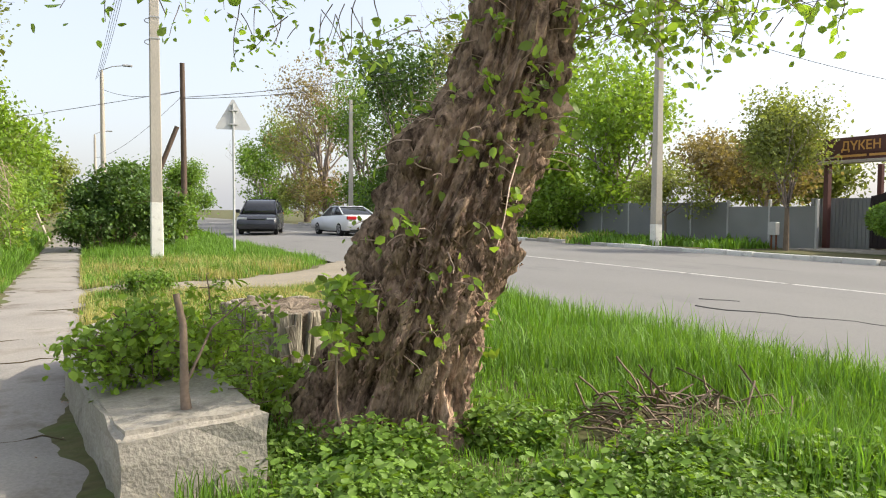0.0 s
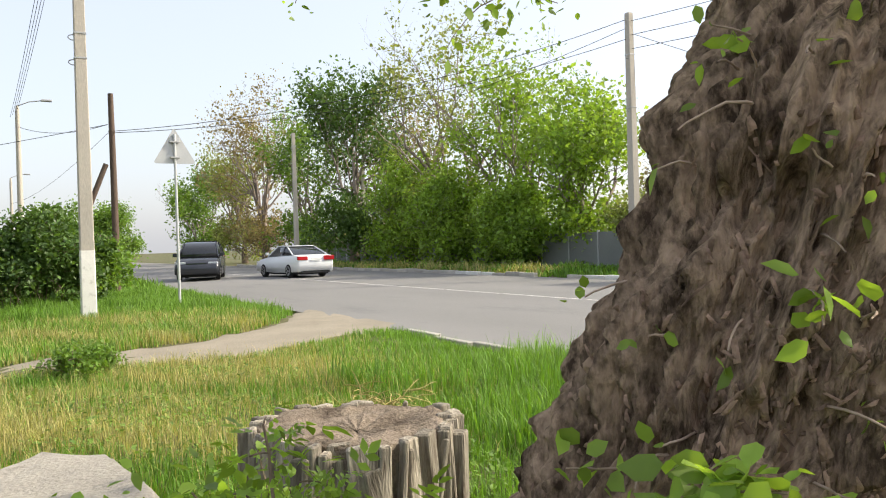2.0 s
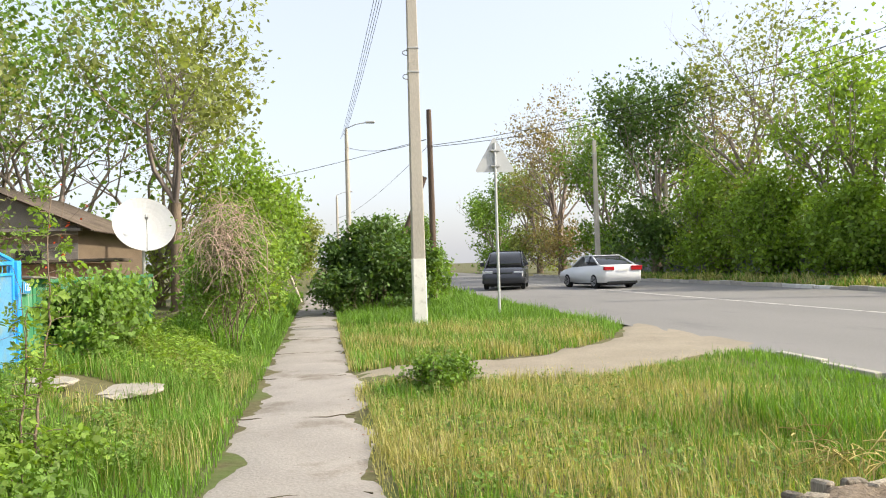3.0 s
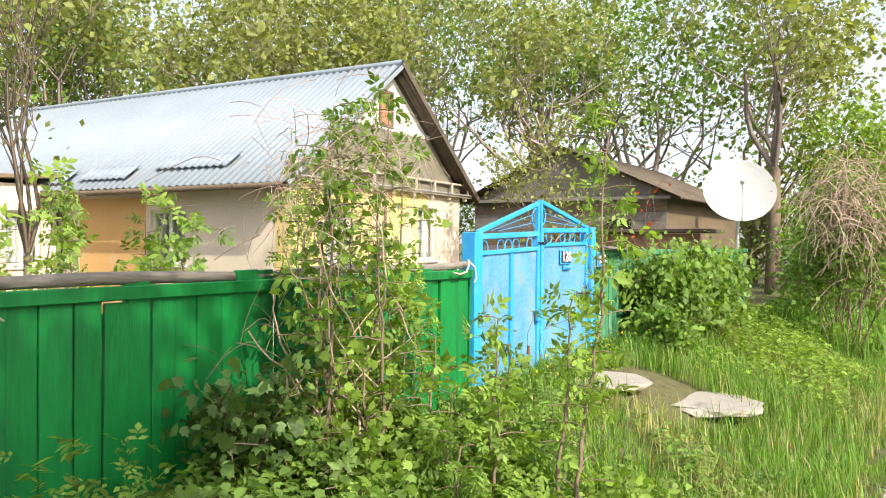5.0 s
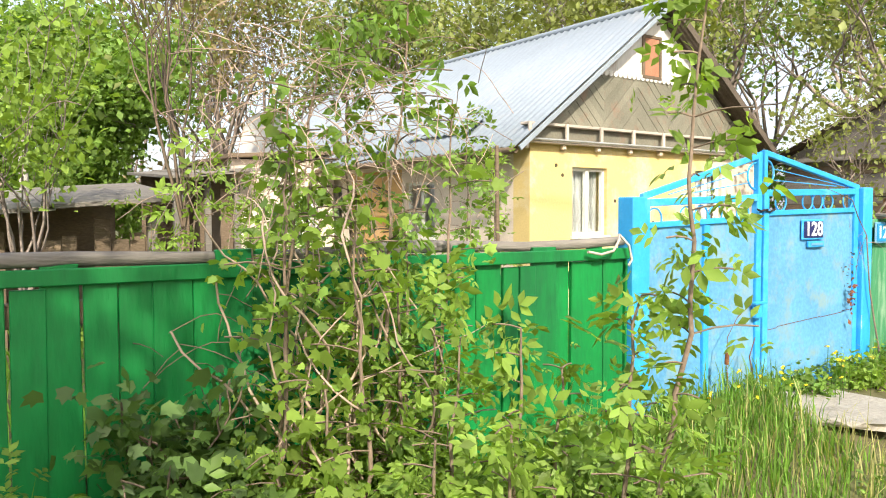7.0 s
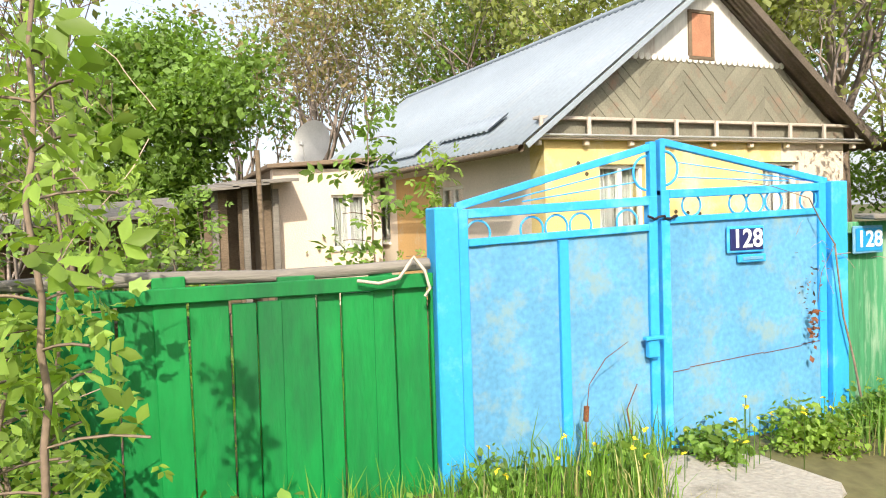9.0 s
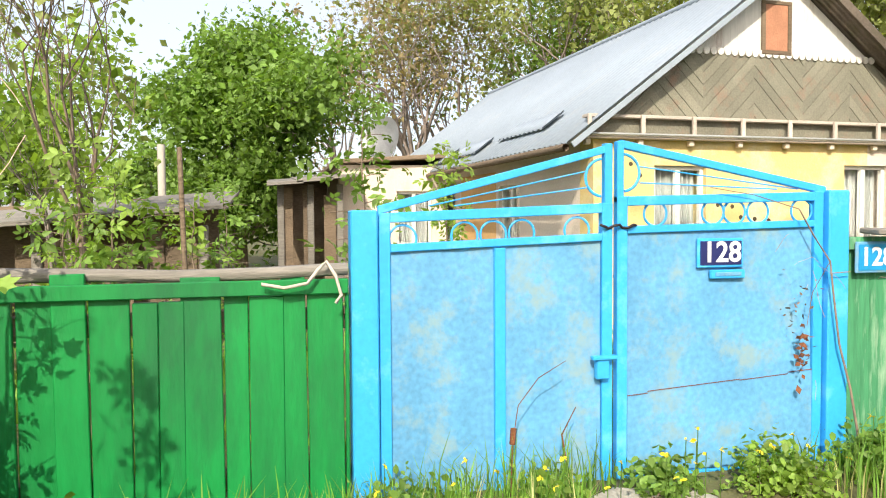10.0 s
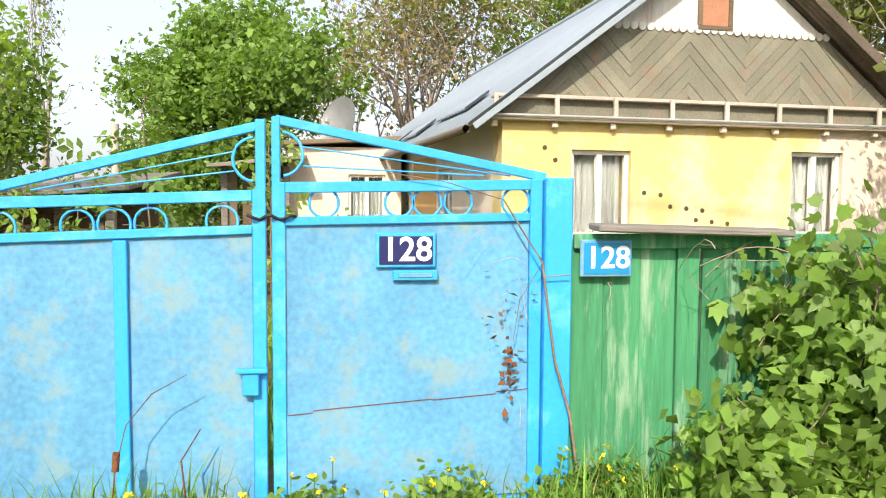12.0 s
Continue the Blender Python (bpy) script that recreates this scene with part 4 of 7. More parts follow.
def yellow_house():
    root = thing("house", "small yellow plastered house with corrugated roof and wooden gable", "house", HOUSE)
    # front wall (towards the street), with two windows; bare plaster to the far end
    front_holes = [(0.72, 1.36, 1.25, 2.12), (3.22, 3.86, 1.25, 2.15)]
    for nm, a0, a1, mt in (("front_wall", 0.0, 3.55, YELLOW_WALL), ("front_wall", 3.55, HW, PLASTER)):
        b = bmesh.new()
        hs = [(max(h[0], a0) - a0, min(h[1], a1) - a0, h[2], h[3]) for h in front_holes if h[1] > a0 and h[0] < a1]
        opening_wall(a1 - a0, EAVE, hs, lambda p, q, z0, z1: box(-0.3, a0 + p, z0, 0.0, a0 + q, z1, 0, b))
        part(nm, b, mt, root)
    for h in front_holes:
        house_window(root, *h, YELLOW_WALL)
    side_holes = [(2.0, 2.75, 1.2, 2.0), (4.75, 5.4, 1.2, 1.95)]
    segs = [(0.3, 1.2, PLASTER), (1.2, 4.4, PLASTER), (4.4, HD, PLASTER)]
    for a0, a1, mt in segs:
        b = bmesh.new()
        hs = [(max(h[0], a0) - a0, min(h[1], a1) - a0, h[2], h[3]) for h in side_holes if h[1] > a0 and h[0] < a1]
        opening_wall(a1 - a0, EAVE, hs, lambda p, q, z0, z1: box(-(a0 + q), 0, z0, -(a0 + p), 0.3, z1, 0, b))
        part("side_wall", b, mt, root)
    for h in side_holes:
        house_window(root, *h, PLASTER, front=False)
    part("orange_patch", box(-4.4, -0.006, 0.1, -2.85, -0.001, 2.2), ORANGE_WALL, root, "orange limewashed stretch of wall")
    part("side_wall", box(-HD, HW - 0.3, 0, -0.3, HW, EAVE), PLASTER, root)
    part("rear_wall", box(-HD, 0.3, 0, -HD + 0.3, HW - 0.3, EAVE), PLASTER, root)
    part("room_back", box(-1.6, 0.3, 0.0, -1.5, HW - 0.3, EAVE), DARK_GAP, root)
    part("room_ceiling", box(-HD + 0.3, 0.3, EAVE - 0.06, -0.3, HW - 0.3, EAVE), DARK_GAP, root)
    # plugs of the insulation anchors
    for k in range(24):
        u, z = 0.14 + 3.3 * ((k * 0.618) % 1), 0.95 + 1.2 * ((k * 0.377 + 0.1) % 1)
        if any(h[0] - 0.05 < u < h[1] + 0.05 and h[2] - 0.05 < z < h[3] + 0.05 for h in front_holes):
            continue
        b = bmesh.new()
        bmesh.ops.create_cone(b, cap_ends=True, segments=10, radius1=0.026, radius2=0.022, depth=0.008)
        part("anchor_plug", b, PLUG, root, place=pose(0.002, u, z, 0, 90, 0))
    # gable: herringbone boards below, white upright boards above, with a hatch
    mid, band, gx = HW / 2, 3.37, -0.06
    half = lambda z: (RIDGE - z) / (RIDGE - EAVE) * (HW / 2 + 0.12)
    part("gable_backing", prism([(mid - half(EAVE), EAVE), (mid + half(EAVE), EAVE), (mid, RIDGE)], gx - 0.1, gx - 0.03), OLD_WOOD, root)
    w, zlo = 0.098, EAVE + 0.17
    step = 0.66
    for k in range(-4, 5):
        lo, hi = mid + (k - 0.5) * step, mid + (k + 0.5) * step
        lean = 1 if k % 2 else -1
        for j in range(-8, 22):
            c = zlo + (j + 0.5) * w * 1.42
            poly = [(lo, c - lean * step / 2 - 0.068), (hi, c + lean * step / 2 - 0.068), (hi, c + lean * step / 2 + 0.066), (lo, c - lean * step / 2 + 0.066)]
            poly = clip(poly, lambda p: p[1] - zlo)
            poly = clip(poly, lambda p: band - p[1])
            poly = clip(poly, lambda p: half(p[1]) - (mid - p[0]))
            poly = clip(poly, lambda p: half(p[1]) - (p[0] - mid))
            if len(poly) > 2:
                part("gable_board", prism(poly, gx - 0.03, gx - 0.006 + 0.004 * ((j * 7 + k * 3) % 3)), GABLE_WOOD, root)
    y = mid - half(band)
    while y < mid + half(band):
        poly = [(y, band), (y + 0.088, band), (y + 0.088, RIDGE), (y, RIDGE)]
        poly = clip(poly, lambda p: half(p[1]) - (mid - p[0]))
        poly = clip(poly, lambda p: half(p[1]) - (p[0] - mid))
        if len(poly) > 2:
            part("white_board", prism(poly, gx - 0.03, gx - 0.004), GABLE_WHITE, root)
        b = bmesh.new()
        bmesh.ops.create_cone(b, cap_ends=True, segments=10, radius1=0.042, radius2=0.042, depth=0.02)
        part("scallop", b, GABLE_WHITE, root, place=pose(gx + 0.004, y + 0.044, band + 0.008, 0, 90, 0))
        y += 0.09
    hatch = part("hatch", box(gx - 0.01, mid - 0.2, band + 0.05, gx + 0.012, mid + 0.1, band + 0.56, 0.004), HATCH_RED, root, "red-brown attic hatch")
    for q in ((mid - 0.25, mid + 0.15, band + 0.005, band + 0.05), (mid - 0.25, mid + 0.15, band + 0.56, band + 0.6), (mid - 0.25, mid - 0.2, band + 0.05, band + 0.56), (mid + 0.1, mid + 0.15, band + 0.05, band + 0.56)):
        part("hatch_frame", box(gx - 0.01, q[0], q[2], gx + 0.022, q[1], q[3], 0.004), OLD_WOOD, hatch)
    # ledge with a pipe and short posts across the front
    part("ledge", box(-0.06, -0.1, EAVE + 0.13, 0.09, HW + 0.15, EAVE + 0.165, 0.005), TRIM_WOOD, root)
    part("frieze", box(-0.06, 0.0, EAVE - 0.06, -0.02 + 0.03, HW, EAVE + 0.13), GABLE_WOOD, root)
    part("lower_ledge", box(0.0, -0.18, EAVE - 0.085, 0.12, HW + 0.3, EAVE - 0.06, 0.005), TRIM_WOOD, root)
    tube_part("gutter_pipe", [[(0.14, -0.2, EAVE - 0.045, 0.014), (0.14, HW + 0.35, EAVE - 0.04, 0.014)]], GALVANISED, root, 8)
    for k in range(9):
        y = -0.1 + k * 0.615
        part("ledge_post", box(0.095, y - 0.022, EAVE - 0.05, 0.125, y + 0.022, EAVE + 0.16, 0.003), TRIM_WOOD, root)
        part("bracket", box(0.01, y - 0.03, EAVE - 0.15, 0.08, y + 0.03, EAVE - 0.086, 0.01), PLASTER, root)
    # roof: two corrugated slopes, a hip at the far end, barge boards
    over, out_ = 0.22, 0.28
    rise, run = RIDGE - EAVE, HW / 2 + 0.12
    sl = math.hypot(rise, run)
    dn = np.array([0, -run / sl, -rise / sl])
    nr = np.array([0, -rise / sl, run / sl])
    L = HD + 0.2 + over
    corrugated(0, L, 0.14, 0.016, (over, mid, RIDGE + 0.05), (-1, 0, 0), dn, sl + 0.34, ROOF_METAL, "roof_slope", root, nr, "pale blue-grey corrugated sheet roof")
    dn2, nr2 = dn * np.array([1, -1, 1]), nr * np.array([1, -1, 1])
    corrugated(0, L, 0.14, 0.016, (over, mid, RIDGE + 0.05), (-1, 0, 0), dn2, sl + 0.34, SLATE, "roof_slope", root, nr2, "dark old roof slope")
    tube_part("ridge_cap", [[(over + 0.01, mid, RIDGE + 0.06, 0.05), (over - L, mid, RIDGE + 0.06, 0.05)]], ROOF_METAL, root, 8)
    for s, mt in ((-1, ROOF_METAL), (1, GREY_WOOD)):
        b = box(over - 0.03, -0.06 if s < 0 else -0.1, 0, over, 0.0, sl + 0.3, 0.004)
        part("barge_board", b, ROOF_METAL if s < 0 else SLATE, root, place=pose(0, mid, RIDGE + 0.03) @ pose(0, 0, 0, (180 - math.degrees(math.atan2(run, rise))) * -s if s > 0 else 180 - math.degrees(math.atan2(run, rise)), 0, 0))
    part("rear_gable", prism([(mid - half(EAVE), EAVE), (mid + half(EAVE), EAVE), (mid, RIDGE)], -HD, -HD + 0.1), PLASTER, root)
    # loose patch sheets on the roof
    for d, f, ln in ((1.3, 0.86, 1.5), (3.2, 0.93, 1.1), (4.6, 0.95, 0.8)):
        o = np.array([over - d, mid, RIDGE + 0.05]) + dn * sl * f + nr * 0.05
        corrugated(0, ln, 0.14, 0.014, o, (-1, 0, 0), dn, 0.35, ROOF_METAL, "roof_patch", root, nr)
    tube_part("gutter", [[(over - L, mid - run - 0.3, EAVE - 0.24, 0.04), (over, mid - run - 0.3, EAVE - 0.2, 0.04)]], OLD_WOOD, root, 8)
    return root


def prism(poly, x0, x1):
    """A flat outline in y and z, given thickness along x."""
    b = bmesh.new()
    f = b.faces.new([b.verts.new((x0, p[0], p[1])) for p in poly])
    for p in bmesh.ops.extrude_face_region(b, geom=[f])["geom"]:
        if isinstance(p, bmesh.types.BMVert):
            p.co.x = x1
    return b


def clip(poly, f):
    """Cuts a polygon to the side on which f is positive."""
    out = []
    for p, q in zip(poly, poly[1:] + poly[:1]):
        a, b = f(p), f(q)
        if a >= 0:
            out.append(p)
        if (a >= 0) != (b >= 0):
            t = a / (a - b)
            out.append((p[0] + t * (q[0] - p[0]), p[1] + t * (q[1] - p[1])))
    return out


yellow_house()


# ---- annex, sheds and satellite dishes in the yard ----
def annex():
    root = thing("annex", "low pale plastered annex with flat board roof", "building", pose(-12.7, 11.72, -0.15))
    b = bmesh.new()
    opening_wall(1.75, 2.42, [(0.92, 1.5, 1.12, 2.0)], lambda p, q, z0, z1: box(-0.25, p, z0, 0.0, q, z1, 0, b))
    part("front_wall", b, PLASTER, root)
    house_window(root, 0.92, 1.5, 1.12, 2.0, PLASTER)
    # brown wood colour stands in for the dark strip of shade on this side
    part("side_wall", box(-3.0, 0.0, 0, -0.25, 0.25, 2.42), OLD_WOOD, root)
    part("room_back", box(-1.6, 0.25, 0, -1.5, 1.75, 2.42), DARK_GAP, root)
    b = box(-3.2, -0.1, 2.43, 0.16, 1.78, 2.5, 0.01)
    for p in b.verts:
        p.co.z += 0.06 * p.co.y
    part("roof", b, OLD_WOOD, root, "weathered board roof edge")


annex()


def dish(name, label, place, r, mat=DISH_WHITE, pole=1.0):
    root = thing(name, label, "satellite dish", place)
    b = bmesh.new()
    rings, seg = 7, 36
    vs = []
    for i in range(rings + 1):
        f = i / rings
        vs.append([b.verts.new((0.28 * r * f * f, r * f * math.cos(2 * math.pi * k / seg), 1.08 * r * f * math.sin(2 * math.pi * k / seg))) for k in range(seg)] if i else [b.verts.new((0, 0, 0))])
    for k in range(seg):
        b.faces.new((vs[0][0], vs[1][k], vs[1][(k + 1) % seg]))
        for i in range(1, rings):
            b.faces.new((vs[i][k], vs[i + 1][k], vs[i + 1][(k + 1) % seg], vs[i][(k + 1) % seg]))
    bmesh.ops.solidify(b, geom=list(b.faces), thickness=0.012)
    bowl = part("bowl", b, mat, root, "smooth pressed reflector")
    part("mount", box(-0.09, -0.06, -0.08, -0.01, 0.06, 0.08, 0.01), GALVANISED, root)
    part("receiver", box(0.75 * r, -0.03, -0.1, 0.75 * r + 0.09, 0.03, -0.03, 0.01), GALVANISED, root)
    tube_part("arm", [[(0.26 * r, 0, -1.05 * r, 0.012), (0.5 * r, 0, -0.75 * r, 0.012), (0.78 * r, 0, -0.07, 0.012)]], GALVANISED, root, 6)
    return root, bowl


dish("satellite_dish", "large white satellite dish seen from the street side", pose(-3.54, 20.0, 2.24, 0, -32, -70), 0.58)
tagged(tube_part("dish_pole", [[(-3.56, 20.06, 0.0, 0.035), (-3.56, 20.06, 2.22, 0.03)]], GALVANISED, sides=8), "thin grey steel pole carrying the dish", "pole")
dish("satellite_dish", "grey satellite dish on the annex roof", pose(-13.6, 12.58, 2.72, 0, -14, -48), 0.4, GALVANISED)
tagged(tube_part("dish_pole", [[(-13.65, 12.62, 2.3, 0.025), (-13.65, 12.62, 2.72, 0.02)]], GALVANISED, sides=8), "short steel tube on the annex roof", "pole")


def shed(y0, y1, x0, x1, zf, zr, label, seed):
    g = np.random.default_rng(seed)
    root = thing("shed", label, "shed", pose(0, 0, 0))
    y = y0
    while y < y1 - 0.05:
        w = g.uniform(0.14, 0.2)
        if g.random() < 0.7:
            part("wall_board", box(x1 - 0.03, y, -0.1, x1, min(y + w - 0.01, y1), zf - 0.25 * g.random(), 0.003), OLD_WOOD, root)
        y += w
    part("back_wall", box(x0, y0, -0.1, x0 + 0.05, y1, zr), OLD_WOOD, root)
    for y in (y0, (y0 + y1) / 2, y1):
        part("post", box(x1 - 0.06, y - 0.05, -0.1, x1 + 0.06, y + 0.05, zf, 0.01), GREY_WOOD, root)
    for k in range(3):
        a, b_ = y0 - 0.2 + (y1 - y0 + 0.4) * k / 3, y0 - 0.2 + (y1 - y0 + 0.4) * (k + 1) / 3 + 0.1
        b = box(x0 - 0.2, a, 0.0, x1 + 0.45, b_, 0.05, 0.005)
        for p in b.verts:
            p.co.z += zf + 0.02 * k + 0.07 * (p.co.y - (y0 + y1) / 2) + (zr - zf) * (x1 + 0.45 - p.co.x) / (x1 - x0 + 0.65)
        part("roof_board", b, GREY_WOOD, root)
    return root


shed(6.4, 9.9, -12.2, -9.6, 1.36, 1.62, "open timber shed with sloping grey board roof", 71)
shed(10.8, 11.7, -15.2, -12.4, 1.95, 2.15, "narrow plank shed beside the annex", 72)


def old_barn():
    root = thing("barn", "old timber house with mossy slate roof", "house", pose(-9.4, 21.2, 0.0))
    y = 0.0
    for k in range(14):
        part("wall_board", box(0.0, -0.02, 0.17 * k, 4.3, 0.0, 0.17 * k + 0.165, 0.004), GREY_WOOD if k % 4 else OLD_WOOD, root)
    part("core", box(0.02, 0.0, 0.0, 4.28, 6.0, 2.36), OLD_WOOD, root)
    b = bmesh.new()
    f = b.faces.new([b.verts.new(p) for p in ((0, 0, 2.38), (4.3, 0, 2.38), (2.15, 0, 3.35))])
    for p in bmesh.ops.extrude_face_region(b, geom=[f])["geom"]:
        if isinstance(p, bmesh.types.BMVert):
            p.co.y = 6.0
    part("gable", b, GREY_WOOD, root)
    for s in (-1, 1):
        al, run, rise = 6.5, 2.15, 0.97
        sl = math.hypot(run, rise)
        corrugated(0, al, 0.2, 0.02, (2.15, -0.25, 3.40), (0, 1, 0), (s * run / sl, 0, -rise / sl), sl + 0.35, SLATE, "roof_slope", root, (s * rise / sl, 0, run / sl))
    part("lower_ledge", box(-0.1, -0.16, 2.28, 4.4, 0.0, 2.34, 0.005), GREY_WOOD, root)
    house = box(3.1, -0.05, 1.3, 3.6, -0.02, 1.9, 0.004)
    part("window", house, DARK_GAP, root)
    part("porch_roof", box(2.2, -1.3, 1.62, 5.4, -0.1, 1.68, 0.006), SLATE, root, place=pose(0, 0, 0, 0, 0, 0))
    part("porch_wall", box(2.4, -1.1, 0.0, 5.2, -1.0, 1.6), FAR_BRICK, root)


old_barn()


# ---- poles, street lamp, road sign and wires ----
def concrete_pole(x, y, top, w0, w1, white, label, hooks=()):
    root = thing("utility_pole", label, "pole", pose(x, y, 0))
    b = box(-0.5, -0.5, -0.3, 0.5, 0.5, top, 0.06)
    for p in b.verts:
        f = (p.co.z + 0.3) / (top + 0.3)
        w = w0 + (w1 - w0) * f
        p.co.x, p.co.y = p.co.x * w, p.co.y * w
    part("shaft", b, POLE_CONCRETE, root)
    if white:
        b = box(-0.5, -0.5, -0.1, 0.5, 0.5, white, 0.06)
        for p in b.verts:
            w = (w0 + (w1 - w0) * (p.co.z + 0.3) / (top + 0.3)) + 0.008
            p.co.x, p.co.y = p.co.x * w, p.co.y * w
        part("whitewash_band", b, WHITEWASH, root, "whitewashed foot")
    for z in hooks:
        w = w0 + (w1 - w0) * z / top
        part("steel_band", box(-w / 2 - 0.01, -w / 2 - 0.01, z - 0.02, w / 2 + 0.01, w / 2 + 0.01, z + 0.02, 0.004), GALVANISED, root)
        tube_part("insulator_hook", [[(-w / 2 - 0.12 * math.sin(t), -0.05, z - 0.1 + 0.06 * math.cos(t), 0.012) for t in np.linspace(0, 3, 8)]], GALVANISED, root, 5)
    return root


concrete_pole(1.99, 21.05, 9.2, 0.30, 0.19, 1.55, "tall square concrete utility pole with whitewashed foot", (5.62, 6.15, 8.3))
concrete_pole(20.2, 23.3, 9.5, 0.34, 0.22, 0.9, "tall concrete utility pole across the road", (6.1, 8.0))
concrete_pole(15.8, 46.85, 8.3, 0.28, 0.18, 1.6, "distant concrete utility pole with crossarm", (7.5,))
concrete_pole(22.6, 52.0, 6.8, 0.26, 0.2, 0, "grey concrete pole among the trees")


def street_lamp(x, y, top, label):
    root = thing("street_lamp", label, "street lamp", pose(x, y, 0))
    tube_part("shaft", [[(0, 0, -0.2, 0.16), (0, 0, top - 0.4, 0.1), (0, 0, top, 0.06)]], POLE_CONCRETE, root, 8)
    tube_part("arm", [[(0, 0, top - 0.6, 0.03), (0.02, 0, top, 0.03), (0.5, 0, top + 0.22, 0.03), (1.1, 0, top + 0.32, 0.03)]], GALVANISED, root, 6)
    part("lamp_head", box(1.0, -0.1, top + 0.27, 1.5, 0.1, top + 0.38, 0.03), GALVANISED, root)


street_lamp(1.35, 44.5, 8.6, "concrete street lamp pole with a curved steel arm")
street_lamp(1.5, 78.0, 8.2, "far concrete street lamp pole")
tagged(tube_part("wooden_pole", [[(3.98, 32.3, -0.2, 0.13), (3.98, 32.3, 3.5, 0.115), (3.96, 32.3, 7.1, 0.095)]], POLE_WOOD, sides=9), "dark tarred wooden pole", "pole")
tagged(tube_part("pole_brace", [[(1.9, 32.6, -0.2, 0.11), (3.74, 32.3, 4.6, 0.09)]], POLE_WOOD, sides=8), "slanting wooden brace leaning on the dark pole", "pole")
tagged(tube_part("leaning_post", [[(-0.95, 36.0, -0.1, 0.06), (-2.25, 36.2, 3.3, 0.05)]], TRIM_WOOD, sides=8), "pale leaning wooden post beside the path", "post")
tagged(tube_part("gas_pipe", [[(-1.75, 33, 0, 0.035), (-1.75, 33, 2.4, 0.035)], [(-1.75, 33, 1.75, 0.03), (-2.9, 33, 1.75, 0.03)], [(-2.4, 33, 1.75, 0.03), (-2.4, 33, 0, 0.03)]], YELLOW_PIPE, sides=8),
       "bright yellow gas pipe riser by the hedge", "pipe")


def road_sign():
    root = thing("road_sign", "triangular road sign seen from its grey back", "road sign", pose(4.36, 23.5, 0))
    tube_part("sign_post", [[(0, 0, -0.1, 0.036), (0.0, 0, 4.45, 0.034)]], SIGN_BACK, root, 10)
    b = bmesh.new()
    r = 0.045
    pts = []
    for cx, cz, a0 in ((-0.46, 3.74, 150), (0.46, 3.74, 270), (0.0, 4.54, 30)):
        for k in range(5):
            a = radians(a0 + 120 * k / 4)
            pts.append((cx + r * math.cos(a), -0.055, cz + r * math.sin(a)))
    f = b.faces.new([b.verts.new(p) for p in pts])
    for p in bmesh.ops.extrude_face_region(b, geom=[f])["geom"]:
        if isinstance(p, bmesh.types.BMVert):
            p.co.y = -0.045
    part("sign_plate", b, SIGN_BACK, root, place=pose(0, 0.09, 0))
    for z in (3.85, 4.25):
        part("clamp", box(-0.12, -0.045, z - 0.02, 0.12, 0.035, z + 0.02, 0.005), GALVANISED, root)


road_sign()


def wire(a, b, sag, r=0.011):
    a, b = np.array(a, float), np.array(b, float)
    path = [(*(a + (b - a) * t + np.array([0, 0, -4 * sag * t * (1 - t)])), r) for t in np.linspace(0, 1, 15)]
    return tagged(tube_part("overhead_cable", [path], WIRE, sides=4), "thin black overhead cable between the poles", "cable", "overhead cables")


for z in (0.0, 0.5):
    wire((3.84, 32.3, 5.7 + 0.1 * z), (20.2, 23.3, 8.6 + 1.4 * z), 0.7)
wire((3.84, 32.3, 6.0), (1.35, 44.5, 7.6), 0.3)
wire((3.84, 32.3, 6.0), (-20, 60.0, 5.5), 0.6)
wire((3.84, 32.3, 5.7), (1.45, 78.0, 6.0), 0.5)
for k in range(4):
    wire((1.35 - 0.1 * k, 44.5, 8.4 - 0.12 * k), (1.85 - 0.1 * k, 21.05, 9.1 - 0.1 * k), 0.2, 0.008)
    wire((1.85 - 0.12 * k, 21.05, 9.1 - 0.1 * k), (1.2 - 0.2 * k, -12.0, 10.0), 0.4, 0.008)
for k in range(3):
    wire((20.2, 23.3, 9.2 - 0.5 * k), (24.0, -10.0, 9.6 - 0.6 * k), 0.6)
wire((20.2, 23.3, 8.8), (36, 17.0, 5.4), 0.5)
wire((15.8, 46.85, 8.0), (20.2, 23.3, 9.0), 0.6)


# ---- across the road: sheet fence, shop front, clipped bushes ----
sheet_fence = thing("fence_3", "grey sheet fence across the road", "fence", pose(23.2, 0, 0), kind="structure")
y = 18.6
while y < 62:
    part("fence_panel", box(-0.03, y, 0.0, 0.03, y + 1.96, 1.72 if y > 22 else 1.55, 0.01), WALL_GREY, sheet_fence)
    part("fence_post", box(-0.06, y - 0.04, 0, 0.06, y + 0.04, 1.8, 0.01), GALVANISED, sheet_fence)
    y += 2.0


